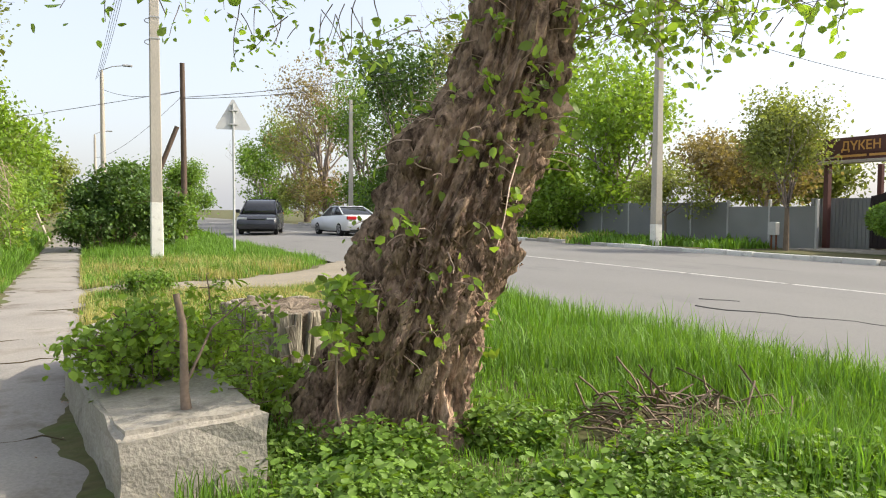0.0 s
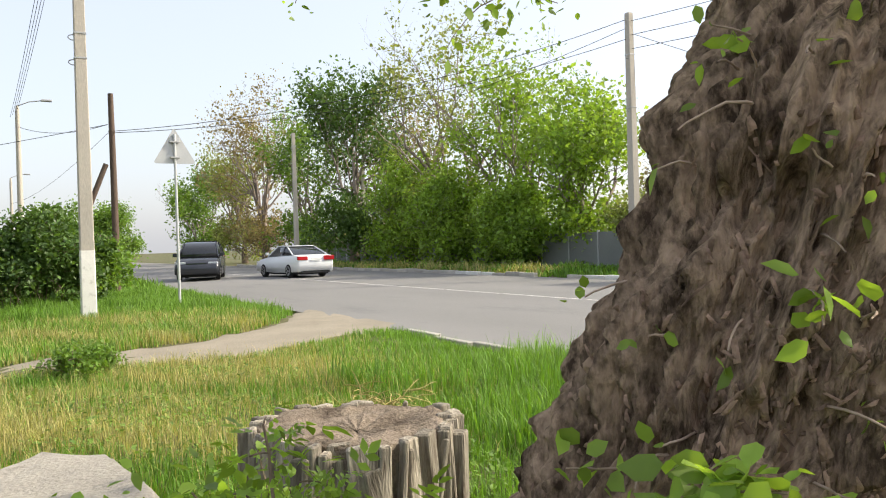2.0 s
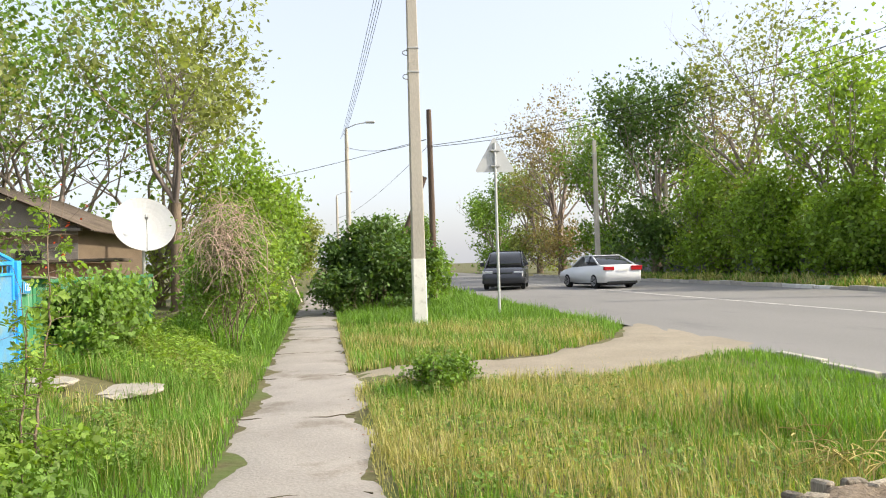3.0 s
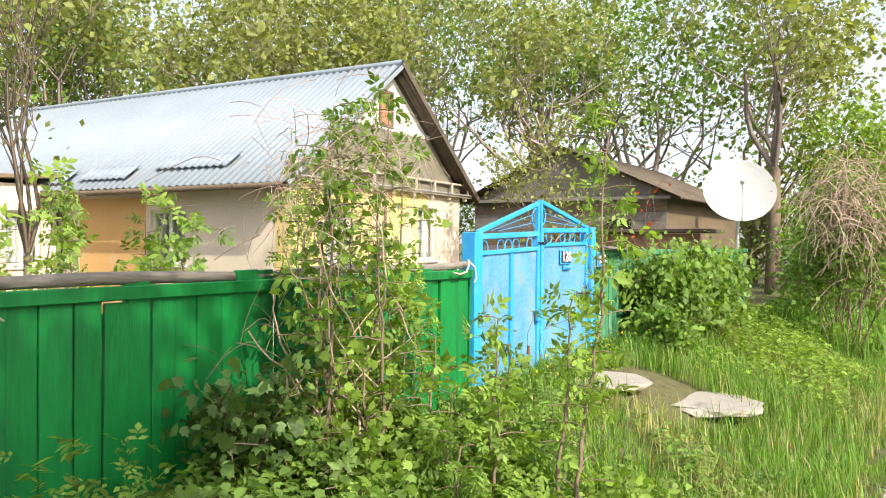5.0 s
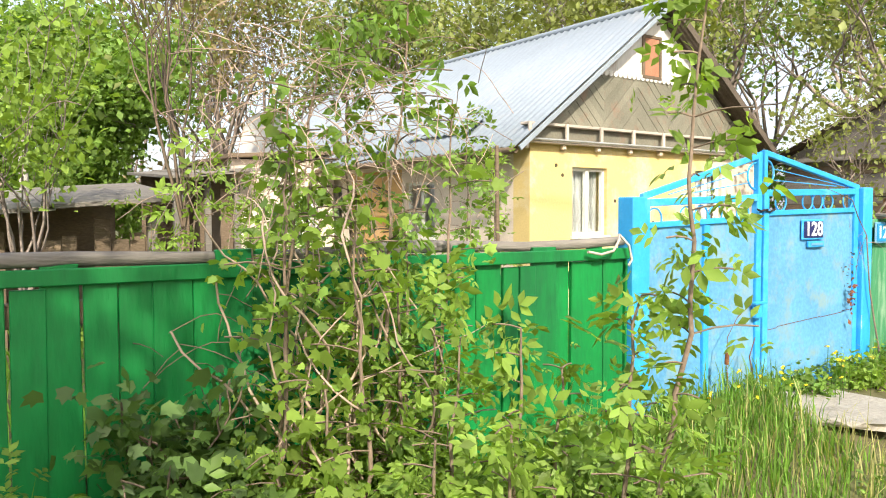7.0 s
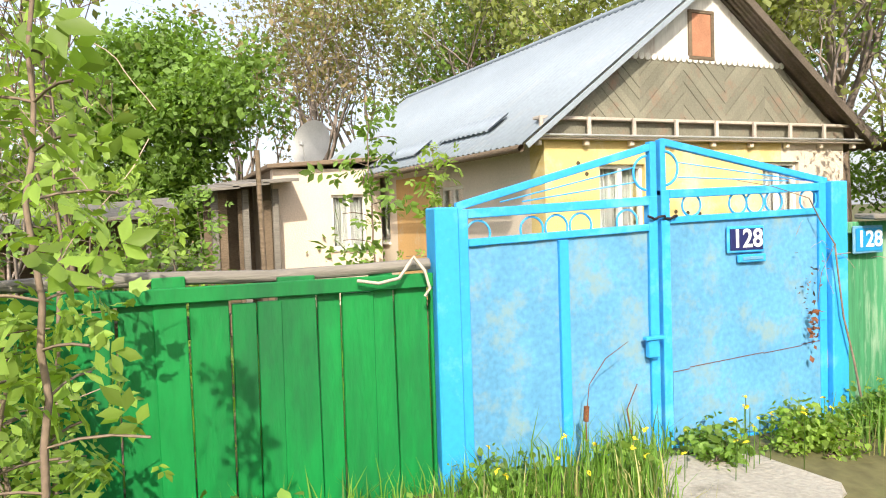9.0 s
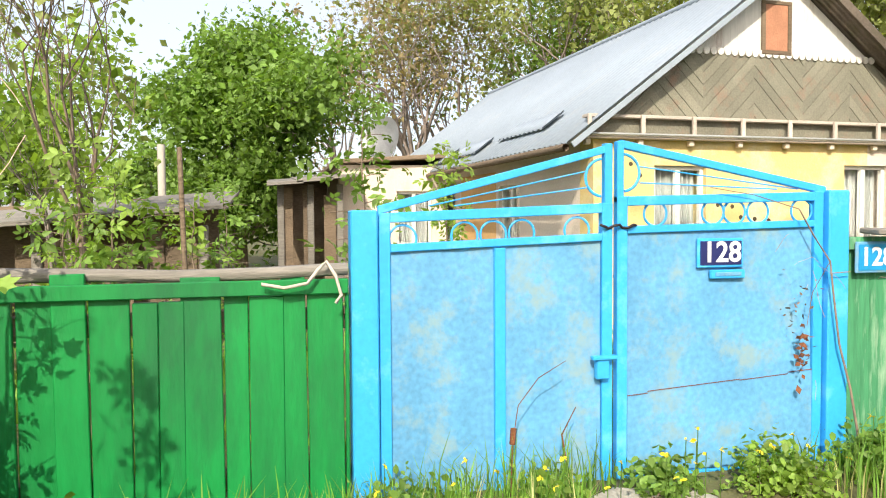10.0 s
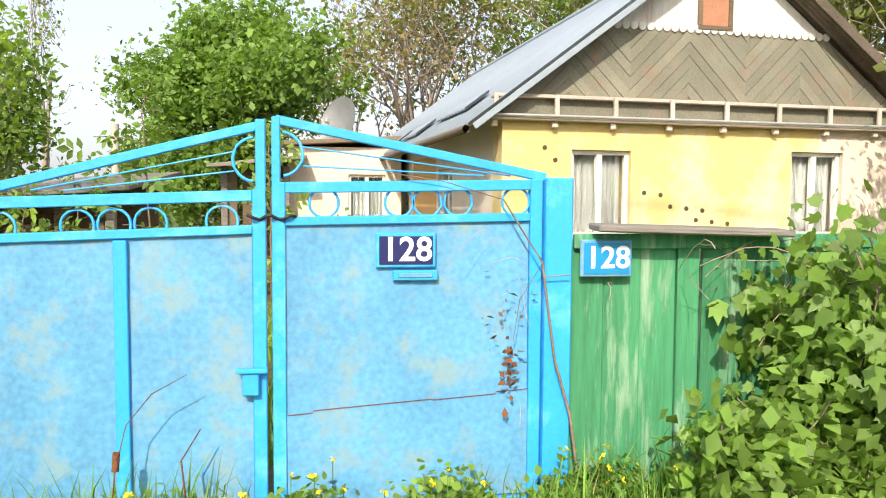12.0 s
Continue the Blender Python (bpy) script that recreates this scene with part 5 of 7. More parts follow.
def shop():
    root = thing("shop_front", "brown and beige shop front with a long sign beam", "shop", pose(24.3, 0, 0.05))
    part("shop_wall", box(0.0, 2.0, 0, 7.0, 14.6, 3.2), SHOP_BEIGE, root)
    part("sign_beam", box(-0.45, 2.0, 3.05, -0.05, 19.25, 3.85, 0.02), SHOP_BROWN, root, "brown sign beam")
    part("lower_beam", box(-0.5, 15.3, 2.98, -0.02, 19.3, 3.08, 0.01), TRIM_WOOD, root)
    for y in (18.9, 14.72):
        part("column", box(-0.34, y - 0.09, 0, -0.14, y + 0.09, 3.1, 0.01), SHOP_BROWN, root)
    part("back_column", box(1.2, 17.9, 0, 1.36, 18.06, 3.0, 0.01), SHOP_BROWN, root)
    part("side_wall", box(0.2, 17.5, 0, 0.4, 19.9, 1.8), WALL_GREY, root)
    for k in range(16):
        part("wall_rib", box(0.17, 17.56 + 0.147 * k, 0.02, 0.2, 17.62 + 0.147 * k, 1.78, 0.006), WALL_GREY, root)
    sign = part("sign_panel", box(-0.475, 14.2, 3.3, -0.455, 18.8, 3.78, 0.006), SHOP_BROWN, root)
    turn = pose(0, 0, 0, 90, 0, -90)
    letters("sign_letters", "МАГАЗИН", 0.44, SHOP_LETTER, pose(-0.485, 15.45, 3.55) @ turn, sign, 0.006, 0.006)
    letters("sign_letters", "ДҮКЕН", 0.42, SHOP_LETTER, pose(-0.485, 17.5, 3.53) @ turn, sign, 0.006, 0.006)
    for y0, y1 in ((14.2, 15.1), (15.2, 16.35), (16.55, 17.2), (17.3, 18.5)):
        part("subtitle_bar", box(-0.47, y0, 3.17, -0.455, y1, 3.25, 0.004), SHOP_LETTER, root)
    frame_ = part("shop_window", box(-0.05, 11.1, 0.85, 0.02, 12.75, 2.6, 0.012), SHOP_BROWN, root, "brown window surround")
    part("sash", box(-0.07, 11.22, 0.97, -0.052, 12.63, 2.48, 0.004), PLATE_WHITE, frame_, "white window sash")
    for y0, y1 in ((11.3, 11.88), (11.97, 12.55)):
        for z0, z1 in ((1.05, 1.9), (1.98, 2.4)):
            part("pane", box(-0.078, y0, z0, -0.073, y1, z1), CAR_GLASS, frame_)
    for k in range(9):
        part("joint", box(-0.006, 2.1, 0.3 + 0.32 * k, 0.002, 14.55, 0.312 + 0.32 * k), SHOP_BROWN, root, "thin dark cladding joint")
    b = bmesh.new()
    bmesh.ops.create_cone(b, cap_ends=True, segments=7, radius1=0.38, radius2=0.3, depth=0.02)
    part("emblem", b, SHOP_LETTER, root, place=pose(-0.47, 12.9, 3.45, 0, 90, 0))
    gate_ = part("iron_gate", prism([(0, 0.08), (2.68, 0.08), (2.68, 1.85), (2.3, 1.92), (1.95, 2.08), (1.6, 2.2), (1.2, 2.2), (0.85, 2.08), (0.5, 1.92), (0, 1.85)], 0.02, 0.06), IRON_DARK, root, "dark iron yard gate",
                 place=pose(0.1, 14.82, 0))
    for k in range(14):
        part("gate_bar", box(0.0, 0.1 + 0.19 * k, 0.1, 0.02, 0.13 + 0.19 * k, 1.75), IRON_DARK, gate_)
    part("gate_notice", box(-0.005, 0.35, 1.45, 0.018, 1.0, 1.68), ENAMEL_BLUE, gate_)


shop()
tagged(part("shop_threshold", box(22.6, 3.0, 0.0, 24.3, 19.2, 0.09, 0.01), CONCRETE), "low concrete apron in front of the shop", "pavement", kind="structure")
tagged(part("meter_box", box(21.9, 19.2, 0.55, 22.1, 19.5, 1.0, 0.01), GALVANISED), "small grey metal box on a stand", "box")
tagged(tube_part("meter_stand", [[(22.0, 19.25, 0, 0.03), (22.0, 19.25, 0.56, 0.03)], [(22.0, 19.45, 0, 0.03), (22.0, 19.45, 0.56, 0.03)]], RUST, sides=6), "two rusty legs under the metal box", "stand")


# ---- far houses ----
def far_house(x, y, w, d, h, roof, label):
    root = thing("house", label, "house", pose(x, y, 0))
    part("wall", box(-w / 2, -d / 2, 0, w / 2, d / 2, h), FAR_BRICK, root)
    b = bmesh.new()
    v = [b.verts.new(p) for p in ((-w / 2 - 0.4, -d / 2 - 0.4, h), (w / 2 + 0.4, -d / 2 - 0.4, h), (w / 2 + 0.4, d / 2 + 0.4, h), (-w / 2 - 0.4, d / 2 + 0.4, h), (-w / 5, 0, h + 1.5), (w / 5, 0, h + 1.5))]
    for q in ((0, 1, 5, 4), (2, 3, 4, 5), (1, 2, 5), (3, 0, 4), (3, 2, 1, 0)):
        b.faces.new([v[i] for i in q])
    part("roof", b, roof, root)
    for k in (-0.25, 0.25):
        part("window", box(w * k - 0.5, -d / 2 - 0.03, 1.0, w * k + 0.5, -d / 2, 2.2), CAR_GLASS, root)


far_house(8.0, 112, 9, 8, 3.4, SLATE, "distant low brick house with grey hipped roof")
far_house(-7.0, 95, 8, 8, 3.6, RED_ROOF, "distant house with red metal roof")


# ---- cars ----
def car(place, label, length, width, profile, roofline, wheel_r, axles, paint, tail, lamps, van=False):
    """profile: (x, z) of the body from rear to front; roofline: (x, z) of the glasshouse."""
    root = thing("car", label, "car", place)
    hw = width / 2

    def loft(outline, inset, name, mat, lab=""):
        b = bmesh.new()
        rows = []
        top = max(z for x, z in outline)
        for yy, k in ((-1, 1.0), (-0.86, 0.0), (0.86, 0.0), (1, 1.0)):
            row = []
            for x, z in outline:
                f = inset(z)
                row.append(b.verts.new((x * (1 - 0.02 * k), yy * hw * (1 - f), z - 0.03 * k * (z > 0.75 * top))))
            rows.append(row)
        for r, s in zip(rows, rows[1:]):
            for i in range(len(outline)):
                j = (i + 1) % len(outline)
                b.faces.new((r[i], r[j], s[j], s[i]))
        b.faces.new(rows[0])
        b.faces.new(rows[-1][::-1])
        bmesh.ops.bevel(b, geom=list(b.edges), offset=0.025, segments=2, affect="EDGES", clamp_overlap=True)
        for f in b.faces:
            f.smooth = True
        return part(name, b, mat, root, lab)

    belt = max(z for x, z in profile)
    body = loft(profile, lambda z: 0.03 * max(0, z - 0.6), "body", paint)
    roof_top = max(z for x, z in roofline)
    cabin = loft(roofline, lambda z: 0.04 + 0.26 * max(0, z - belt) / (roof_top - belt) * 0.75, "glasshouse", CAR_GLASS, "dark glasshouse")
    rx = [p[0] for p in roofline if p[1] > roof_top - 0.08]
    part("roof", box(min(rx) + 0.02, -hw * 0.74, roof_top - 0.03, max(rx) - 0.02, hw * 0.74, roof_top + 0.025, 0.02), paint, root)
    for s in (-1, 1):
        for (xa, za), (xb, zb) in ((roofline[1], roofline[2]), (roofline[-2], roofline[-1])):
            tube_part("pillar", [[(xa, s * hw * 0.76, za, 0.035), (xb, s * hw * (0.95 if zb < za else 0.76), zb, 0.035)] if za > zb else
                                 [(xa, s * hw * 0.95, za, 0.035), (xb, s * hw * 0.76, zb, 0.035)]], paint, root, 6)
        xm = sum(p[0] for p in roofline) / len(roofline)
        tube_part("pillar", [[(xm, s * hw * 0.95, belt, 0.03), (xm, s * hw * 0.77, roof_top - 0.02, 0.03)]], CAR_GLASS, root, 6)
        part("mirror", box(roofline[-1][0] - 0.35, s * (hw + 0.02), belt, roofline[-1][0] - 0.2, s * (hw + 0.17), belt + 0.13, 0.02), paint, root)
        for ax in axles:
            b = bmesh.new()
            bmesh.ops.create_cone(b, cap_ends=True, segments=28, radius1=wheel_r, radius2=wheel_r, depth=0.21)
            bmesh.ops.bevel(b, geom=[e for e in b.edges if len(e.link_faces) == 2 and e.calc_face_angle(0) > 1], offset=0.03, segments=2, affect="EDGES")
            wheel = part("wheel", b, TYRE, root, place=pose(ax, s * (hw - 0.10), wheel_r, 90, 0, 0))
            b = bmesh.new()
            bmesh.ops.create_cone(b, cap_ends=True, segments=24, radius1=wheel_r * 0.66, radius2=wheel_r * 0.62, depth=0.02)
            part("rim", b, RIM, wheel, place=pose(0, 0, -s * 0.11, 0, 0, 0))
            for k in range(5):
                part("spoke_gap", box(0.05, -0.03, -0.004, wheel_r * 0.55, 0.03, 0.004), TYRE, wheel, place=pose(0, 0, -s * 0.122, 0, 0, 72 * k))
        part("tail_lamp", box(profile[1][0] - 0.03, s * hw * 0.45, tail, profile[1][0] + 0.16, s * hw * 0.985, tail + 0.16, 0.02), TAIL_RED, root)
        part("headlamp", box(lamps[0] - 0.25, s * hw * 0.52, lamps[1], lamps[0], s * hw * 0.97, lamps[1] + 0.14, 0.02), LAMP_CLEAR, root)
    part("number_plate", box(profile[1][0] - 0.035, -0.26, tail - 0.04, profile[1][0] - 0.02, 0.26, tail + 0.07, 0.004), PLATE_WHITE, root)
    part("front_plate", box(lamps[0] + 0.06, -0.26, 0.38, lamps[0] + 0.09, 0.26, 0.49, 0.004), PLATE_WHITE, root)
    part("grille", box(lamps[0] - 0.05, -0.45, lamps[1] - 0.02, lamps[0] + 0.05, 0.45, lamps[1] + 0.1, 0.01), CAR_GLASS, root)
    part("rear_bumper", box(profile[0][0] - 0.02, -hw * 0.8, 0.22, profile[0][0] + 0.1, hw * 0.8, 0.34, 0.02), CAR_GLASS, root)
    part("underside", box(profile[0][0] + 0.25, -hw * 0.85, 0.16, lamps[0] - 0.2, hw * 0.85, 0.3), TYRE, root)
    return root


SEDAN = ([(-2.35, 0.28), (-2.42, 0.62), (-2.38, 1.02), (-1.75, 1.06), (0.9, 0.98), (1.9, 0.86), (2.32, 0.68), (2.38, 0.3), (0, 0.22)],
         [(-1.9, 1.0), (-1.85, 1.05), (-0.95, 1.42), (0.1, 1.47), (0.95, 0.97)])
car(pose(12.6, 38.4, 0.05, 0, 0, 96), "white saloon car on the road, rear towards the path", 4.8, 1.82, SEDAN[0], SEDAN[1], 0.33, (-1.4, 1.42), CAR_WHITE, 0.82, (2.3, 0.62))
VAN = ([(-2.5, 0.3), (-2.58, 0.7), (-2.55, 1.12), (-1.7, 1.14), (1.15, 1.1), (2.1, 0.98), (2.5, 0.74), (2.55, 0.3), (0, 0.22)],
       [(-2.55, 1.1), (-2.52, 1.14), (-2.35, 1.72), (-0.6, 1.84), (0.35, 1.76), (1.6, 1.06)])
car(pose(9.0, 41.5, 0.05, 0, 0, -108), "dark grey minivan on the road, front towards the path", 5.0, 1.95, VAN[0], VAN[1], 0.34, (-1.5, 1.5), CAR_DARK, 0.95, (2.42, 0.72), True)


# ---- trees ----
def tree(x, y, top, trunk_r, crown_r, leaf, mat, label, seed, per=9, fork=0.3, lean=(0, 0), bark=None, levels=4, kids=(3, 4), shape=KITE, fuzz=0.3, name="tree", lift=0.1, limbs=5, skirt=0.0, thin=1.0):
    """A trunk with limbs and a crown of many small leaves; fork is where the limbs begin, as a share of the height."""
    g = np.random.default_rng(seed)
    root = thing(name, label, "tree", pose(x, y, 0))
    ff = max(fork * top, 0.3)
    trunk_path = [(lean[0] * f * ff, lean[1] * f * ff, -0.3 + (ff + 0.3) * f, trunk_r * (1.25 - 0.45 * f)) for f in np.linspace(0, 1, 6)]
    o = np.array(trunk_path[-1][:3])
    paths, tips = [], []
    span = top - ff
    for k in range(limbs):
        an = 2 * math.pi * (k + 0.5 * g.random()) / limbs
        flat = g.uniform(0.35, 1.0) * crown_r / span * 1.5
        if k == 0:
            flat = 0.1
        d = np.array([math.cos(an) * flat, math.sin(an) * flat, 1.0])
        ln = span * (0.42 if k else 0.5)
        p, t = grow(g, o, d / np.linalg.norm(d), ln, trunk_r * 0.55, levels - 1, kids, 0.66, (22, 58), lift, 0.16)
        paths += p
        tips.append(t)
    if skirt:
        for k in range(limbs * 2):
            an = 6.28 * g.random()
            z = g.uniform(0.08, 1.0) * ff + 0.15 * skirt
            d = np.array([math.cos(an), math.sin(an), 0.35])
            p, t = grow(g, (0, 0, z), d / np.linalg.norm(d), crown_r * 0.5 * skirt, trunk_r * 0.25, 2, kids, 0.66, (22, 58), lift, 0.16)
            paths += p
            tips.append(t)
    tips = np.concatenate(tips)
    # keep the tips inside an uneven crown
    q = (tips - np.array([o[0], o[1], 0])) / np.array([crown_r, crown_r, 1])
    wob = 1 + 0.25 * np.sin(3 * np.arctan2(q[:, 1], q[:, 0]) + seed) + 0.2 * np.sin(tips[:, 2] * 1.7 + seed)
    keep = (np.hypot(q[:, 0], q[:, 1]) < wob * 1.1) & (tips[:, 2] < top * 1.05)
    tips = tips[keep & (g.random(len(tips)) < thin)]
    tube_part("trunk", [trunk_path], bark or BARK, root, 12)
    inside = []
    for p in paths:
        q = np.array(p[-1][:3]) - np.array([o[0], o[1], 0])
        if math.hypot(q[0], q[1]) < 1.3 * crown_r and q[2] < top * 1.1:
            inside.append(p)
    tube_part("branch_structure", inside, bark or TWIG_GREY, root, 3)
    n = len(tips) * per
    cs = np.repeat(tips, per, axis=0) + g.normal(size=(n, 3)) * fuzz
    leaf_part("crown", cs, leaf, mat, g, root, shape, 0.45)
    return root


# row across the road
for i, (x, y, top, r, mat, leaf, per, seed) in enumerate([
        (21.8, 52, 15.0, 3.6, LEAF_DARK, 0.26, 11, 101), (25.0, 43.5, 16.5, 4.4, LEAF_OLIVE, 0.22, 5, 102), (24.8, 36.5, 11.5, 3.4, LEAF_FRESH, 0.22, 9, 103), (24.6, 30.8, 8.8, 2.8, LEAF_FRESH, 0.22, 9, 104),
        (23.0, 46, 7.4, 3.0, LEAF_FRESH, 0.22, 10, 105), (22.5, 62, 13.0, 3.8, LEAF_MID, 0.25, 8, 106), (20.5, 68, 16.0, 4.2, LEAF_BROWN, 0.22, 5, 107), (27.0, 56, 14.0, 4.2, LEAF_BROWN, 0.22, 4, 108),
        (22.0, 80, 13.0, 4.0, LEAF_OLIVE, 0.25, 8, 109), (20.5, 92, 11.0, 4.2, LEAF_MID, 0.28, 8, 110), (22.4, 40, 5.6, 2.6, LEAF_FRESH, 0.2, 10, 111), (22.4, 34, 4.2, 2.2, LEAF_FRESH, 0.2, 10, 112)]):
    tree(x, y, top, 0.16 + 0.012 * top, r, leaf, mat, ["dense dark green roadside tree", "airy olive spring tree", "bright fresh green roadside tree"][i % 3], seed, per, 0.16, skirt=1.0, fuzz=0.42, limbs=6)
tree(25.2, 22.6, 4.6, 0.09, 2.0, 0.16, LEAF_BROWN, "small plum tree with brownish young leaves", 121, 6, 0.3, fuzz=0.3)
tree(25.0, 25.4, 4.8, 0.09, 2.0, 0.16, LEAF_BROWN, "small plum tree with brownish young leaves", 122, 6, 0.3, fuzz=0.3)
tree(21.8, 24.6, 3.4, 0.06, 1.5, 0.13, LEAF_OLIVE, "thin crooked fruit tree by the sheet fence", 123, 4, 0.35, fuzz=0.25)
tree(21.9, 18.75, 5.3, 0.09, 1.3, 0.12, LEAF_OLIVE, "upright olive-green tree by the shop", 124, 13, 0.28, fuzz=0.26, limbs=6)
tree(30.0, 24.0, 4.4, 0.09, 2.4, 0.2, LEAF_OLIVE, "yard tree behind the grey sheet fence", 126, 9, 0.25, fuzz=0.4)
tree(30.5, 28.0, 4.6, 0.09, 2.6, 0.2, LEAF_OLIVE, "yard tree behind the grey sheet fence", 127, 9, 0.25, fuzz=0.4)
tree(31.0, 16.0, 5.0, 0.12, 2.6, 0.2, LEAF_FRESH, "fresh green tree behind the shop gate", 125, 8, 0.25, fuzz=0.35)
tree(33.0, 20.5, 5.0, 0.12, 2.6, 0.2, LEAF_OLIVE, "airy tree behind the shop gate", 126, 6, 0.25, fuzz=0.35)
tree(6.5, 100, 7.0, 0.15, 3.5, 0.3, LEAF_MID, "distant hazy green roadside tree", 127, 8, 0.2, fuzz=0.5, skirt=1)
tree(14.5, 118, 8.0, 0.15, 4.5, 0.32, LEAF_MID, "distant hazy green roadside tree", 128, 8, 0.2, fuzz=0.5, skirt=1)

# garden side
tree(-4.8, 30.5, 11.0, 0.2, 4.0, 0.18, LEAF_OLIVE, "tall open walnut tree with sparse young leaves", 131, 5, 0.33, fuzz=0.28, levels=5, kids=(2, 3), limbs=5)
tree(-9.5, 25.5, 8.6, 0.18, 3.8, 0.15, LEAF_OLIVE, "grey twiggy garden tree with few leaves", 132, 3, 0.3, fuzz=0.28, levels=5, kids=(2, 3))
tree(-13.5, 24.5, 8.0, 0.17, 3.6, 0.15, LEAF_OLIVE, "grey twiggy garden tree with few leaves", 133, 3, 0.3, fuzz=0.28, levels=5, kids=(2, 3))
tree(-2.9, 34.0, 5.6, 0.1, 2.0, 0.17, LEAF_FRESH, "young green tree behind the hedge", 134, 9, 0.2, skirt=1, fuzz=0.3)
tree(-3.6, 41.0, 5.2, 0.1, 2.4, 0.19, LEAF_OLIVE, "olive green tree along the path", 135, 8, 0.2, skirt=1, fuzz=0.35)
tree(-3.2, 54.0, 5.8, 0.12, 2.8, 0.22, LEAF_MID, "green tree along the path", 136, 8, 0.2, skirt=1, fuzz=0.4)
tree(-2.6, 70.0, 6.2, 0.12, 3.0, 0.25, LEAF_OLIVE, "far tree along the path", 137, 8, 0.2, skirt=1, fuzz=0.4)
tree(-20.5, 9.9, 6.3, 0.16, 3.3, 0.15, LEAF_MID, "dense round green fruit tree behind the sheds", 138, 30, 0.2, fuzz=0.3, levels=5, kids=(2, 3), limbs=7, skirt=0.8)
tree(-26.5, 15.5, 11.0, 0.2, 3.6, 0.15, LEAF_BROWN, "bare purplish grey tree with hardly any leaves", 139, 2, 0.25, fuzz=0.3, levels=5, kids=(3, 3), limbs=6)
tree(-24.0, 20.5, 11.5, 0.22, 4.4, 0.17, LEAF_OLIVE, "tall pale green tree behind the house", 140, 5, 0.25, fuzz=0.3, levels=5, kids=(2, 3), limbs=6)
tree(-22.0, 26.5, 12.0, 0.28, 4.6, 0.17, LEAF_OLIVE, "tall walnut tree behind the house", 141, 4, 0.3, fuzz=0.3, levels=5, kids=(2, 3), limbs=6)
tree(-17.5, 29.0, 12.5, 0.28, 4.6, 0.17, LEAF_OLIVE, "tall walnut tree behind the house", 142, 4, 0.3, fuzz=0.3, levels=5, kids=(2, 3), limbs=6)
tree(-12.5, 30.5, 11.0, 0.24, 4.2, 0.17, LEAF_MID, "tall green tree behind the barn", 143, 4, 0.3, fuzz=0.3, levels=5, kids=(2, 3), limbs=6)
for k, (x, y, top, r, mt) in enumerate(((-29, 17.5, 11.5, 4.2, 0), (-27, 23.5, 12.5, 4.4, 1), (-25, 31, 13.0, 4.6, 0), (-19, 34, 13.5, 4.8, 1), (-13, 36, 12.5, 4.5, 0), (-33, 27, 14, 5.0, 0), (-30, 13.0, 8.5, 3.2, 2), (-16.5, 22.5, 9.5, 3.6, 0), (-9.0, 31.5, 11.0, 4.0, 1), (-6.5, 36, 10.0, 3.8, 0))):
    tree(x, y, top, 0.22, r, 0.19, (LEAF_OLIVE, LEAF_MID, LEAF_BROWN)[mt], ("tall pale spring tree behind the house", "tall green tree behind the house", "bare purplish tree behind the house")[mt], 700 + k, (4, 5, 2)[mt], 0.13, fuzz=0.45, levels=5, kids=(3, 3) if k in (0, 1, 2, 3, 7) else (2, 3), limbs=7, skirt=0.7)
tree(-62.0, -7.9, 22.0, 0.3, 0.75, 0.26, LEAF_OLIVE, "tall slender poplar in the distance", 147, 4, 0.1, fuzz=0.5, levels=4, limbs=9, lift=0.5)
tree(-6.0, 9.42, 4.3, 0.032, 0.95, 0.065, LEAF_OLIVE, "thin young tree with dark upright shoots in the yard", 148, 2, 0.3, fuzz=0.13, levels=4, kids=(3, 3), lift=0.25, limbs=6, bark=TWIG)
tree(-8.8, 8.6, 3.3, 0.05, 1.1, 0.09, LEAF_FRESH, "leafy young tree behind the green fence", 149, 5, 0.15, fuzz=0.16, levels=4, kids=(2, 3), lift=0.3)
tree(-15.5, 6.2, 4.2, 0.1, 2.0, 0.13, LEAF_MID, "leafy garden tree behind the sheds", 150, 7, 0.2, fuzz=0.25, levels=4)
tree(-34.0, 5.5, 4.6, 0.12, 3.0, 0.2, LEAF_MID, "low far garden tree behind the sheds", 151, 7, 0.2, fuzz=0.3, levels=4, skirt=0.8)
tree(-6.6, 18.6, 3.6, 0.06, 1.3, 0.08, LEAF_OLIVE, "small leafy tree before the barn", 152, 5, 0.2, fuzz=0.18, levels=4, kids=(2, 3))


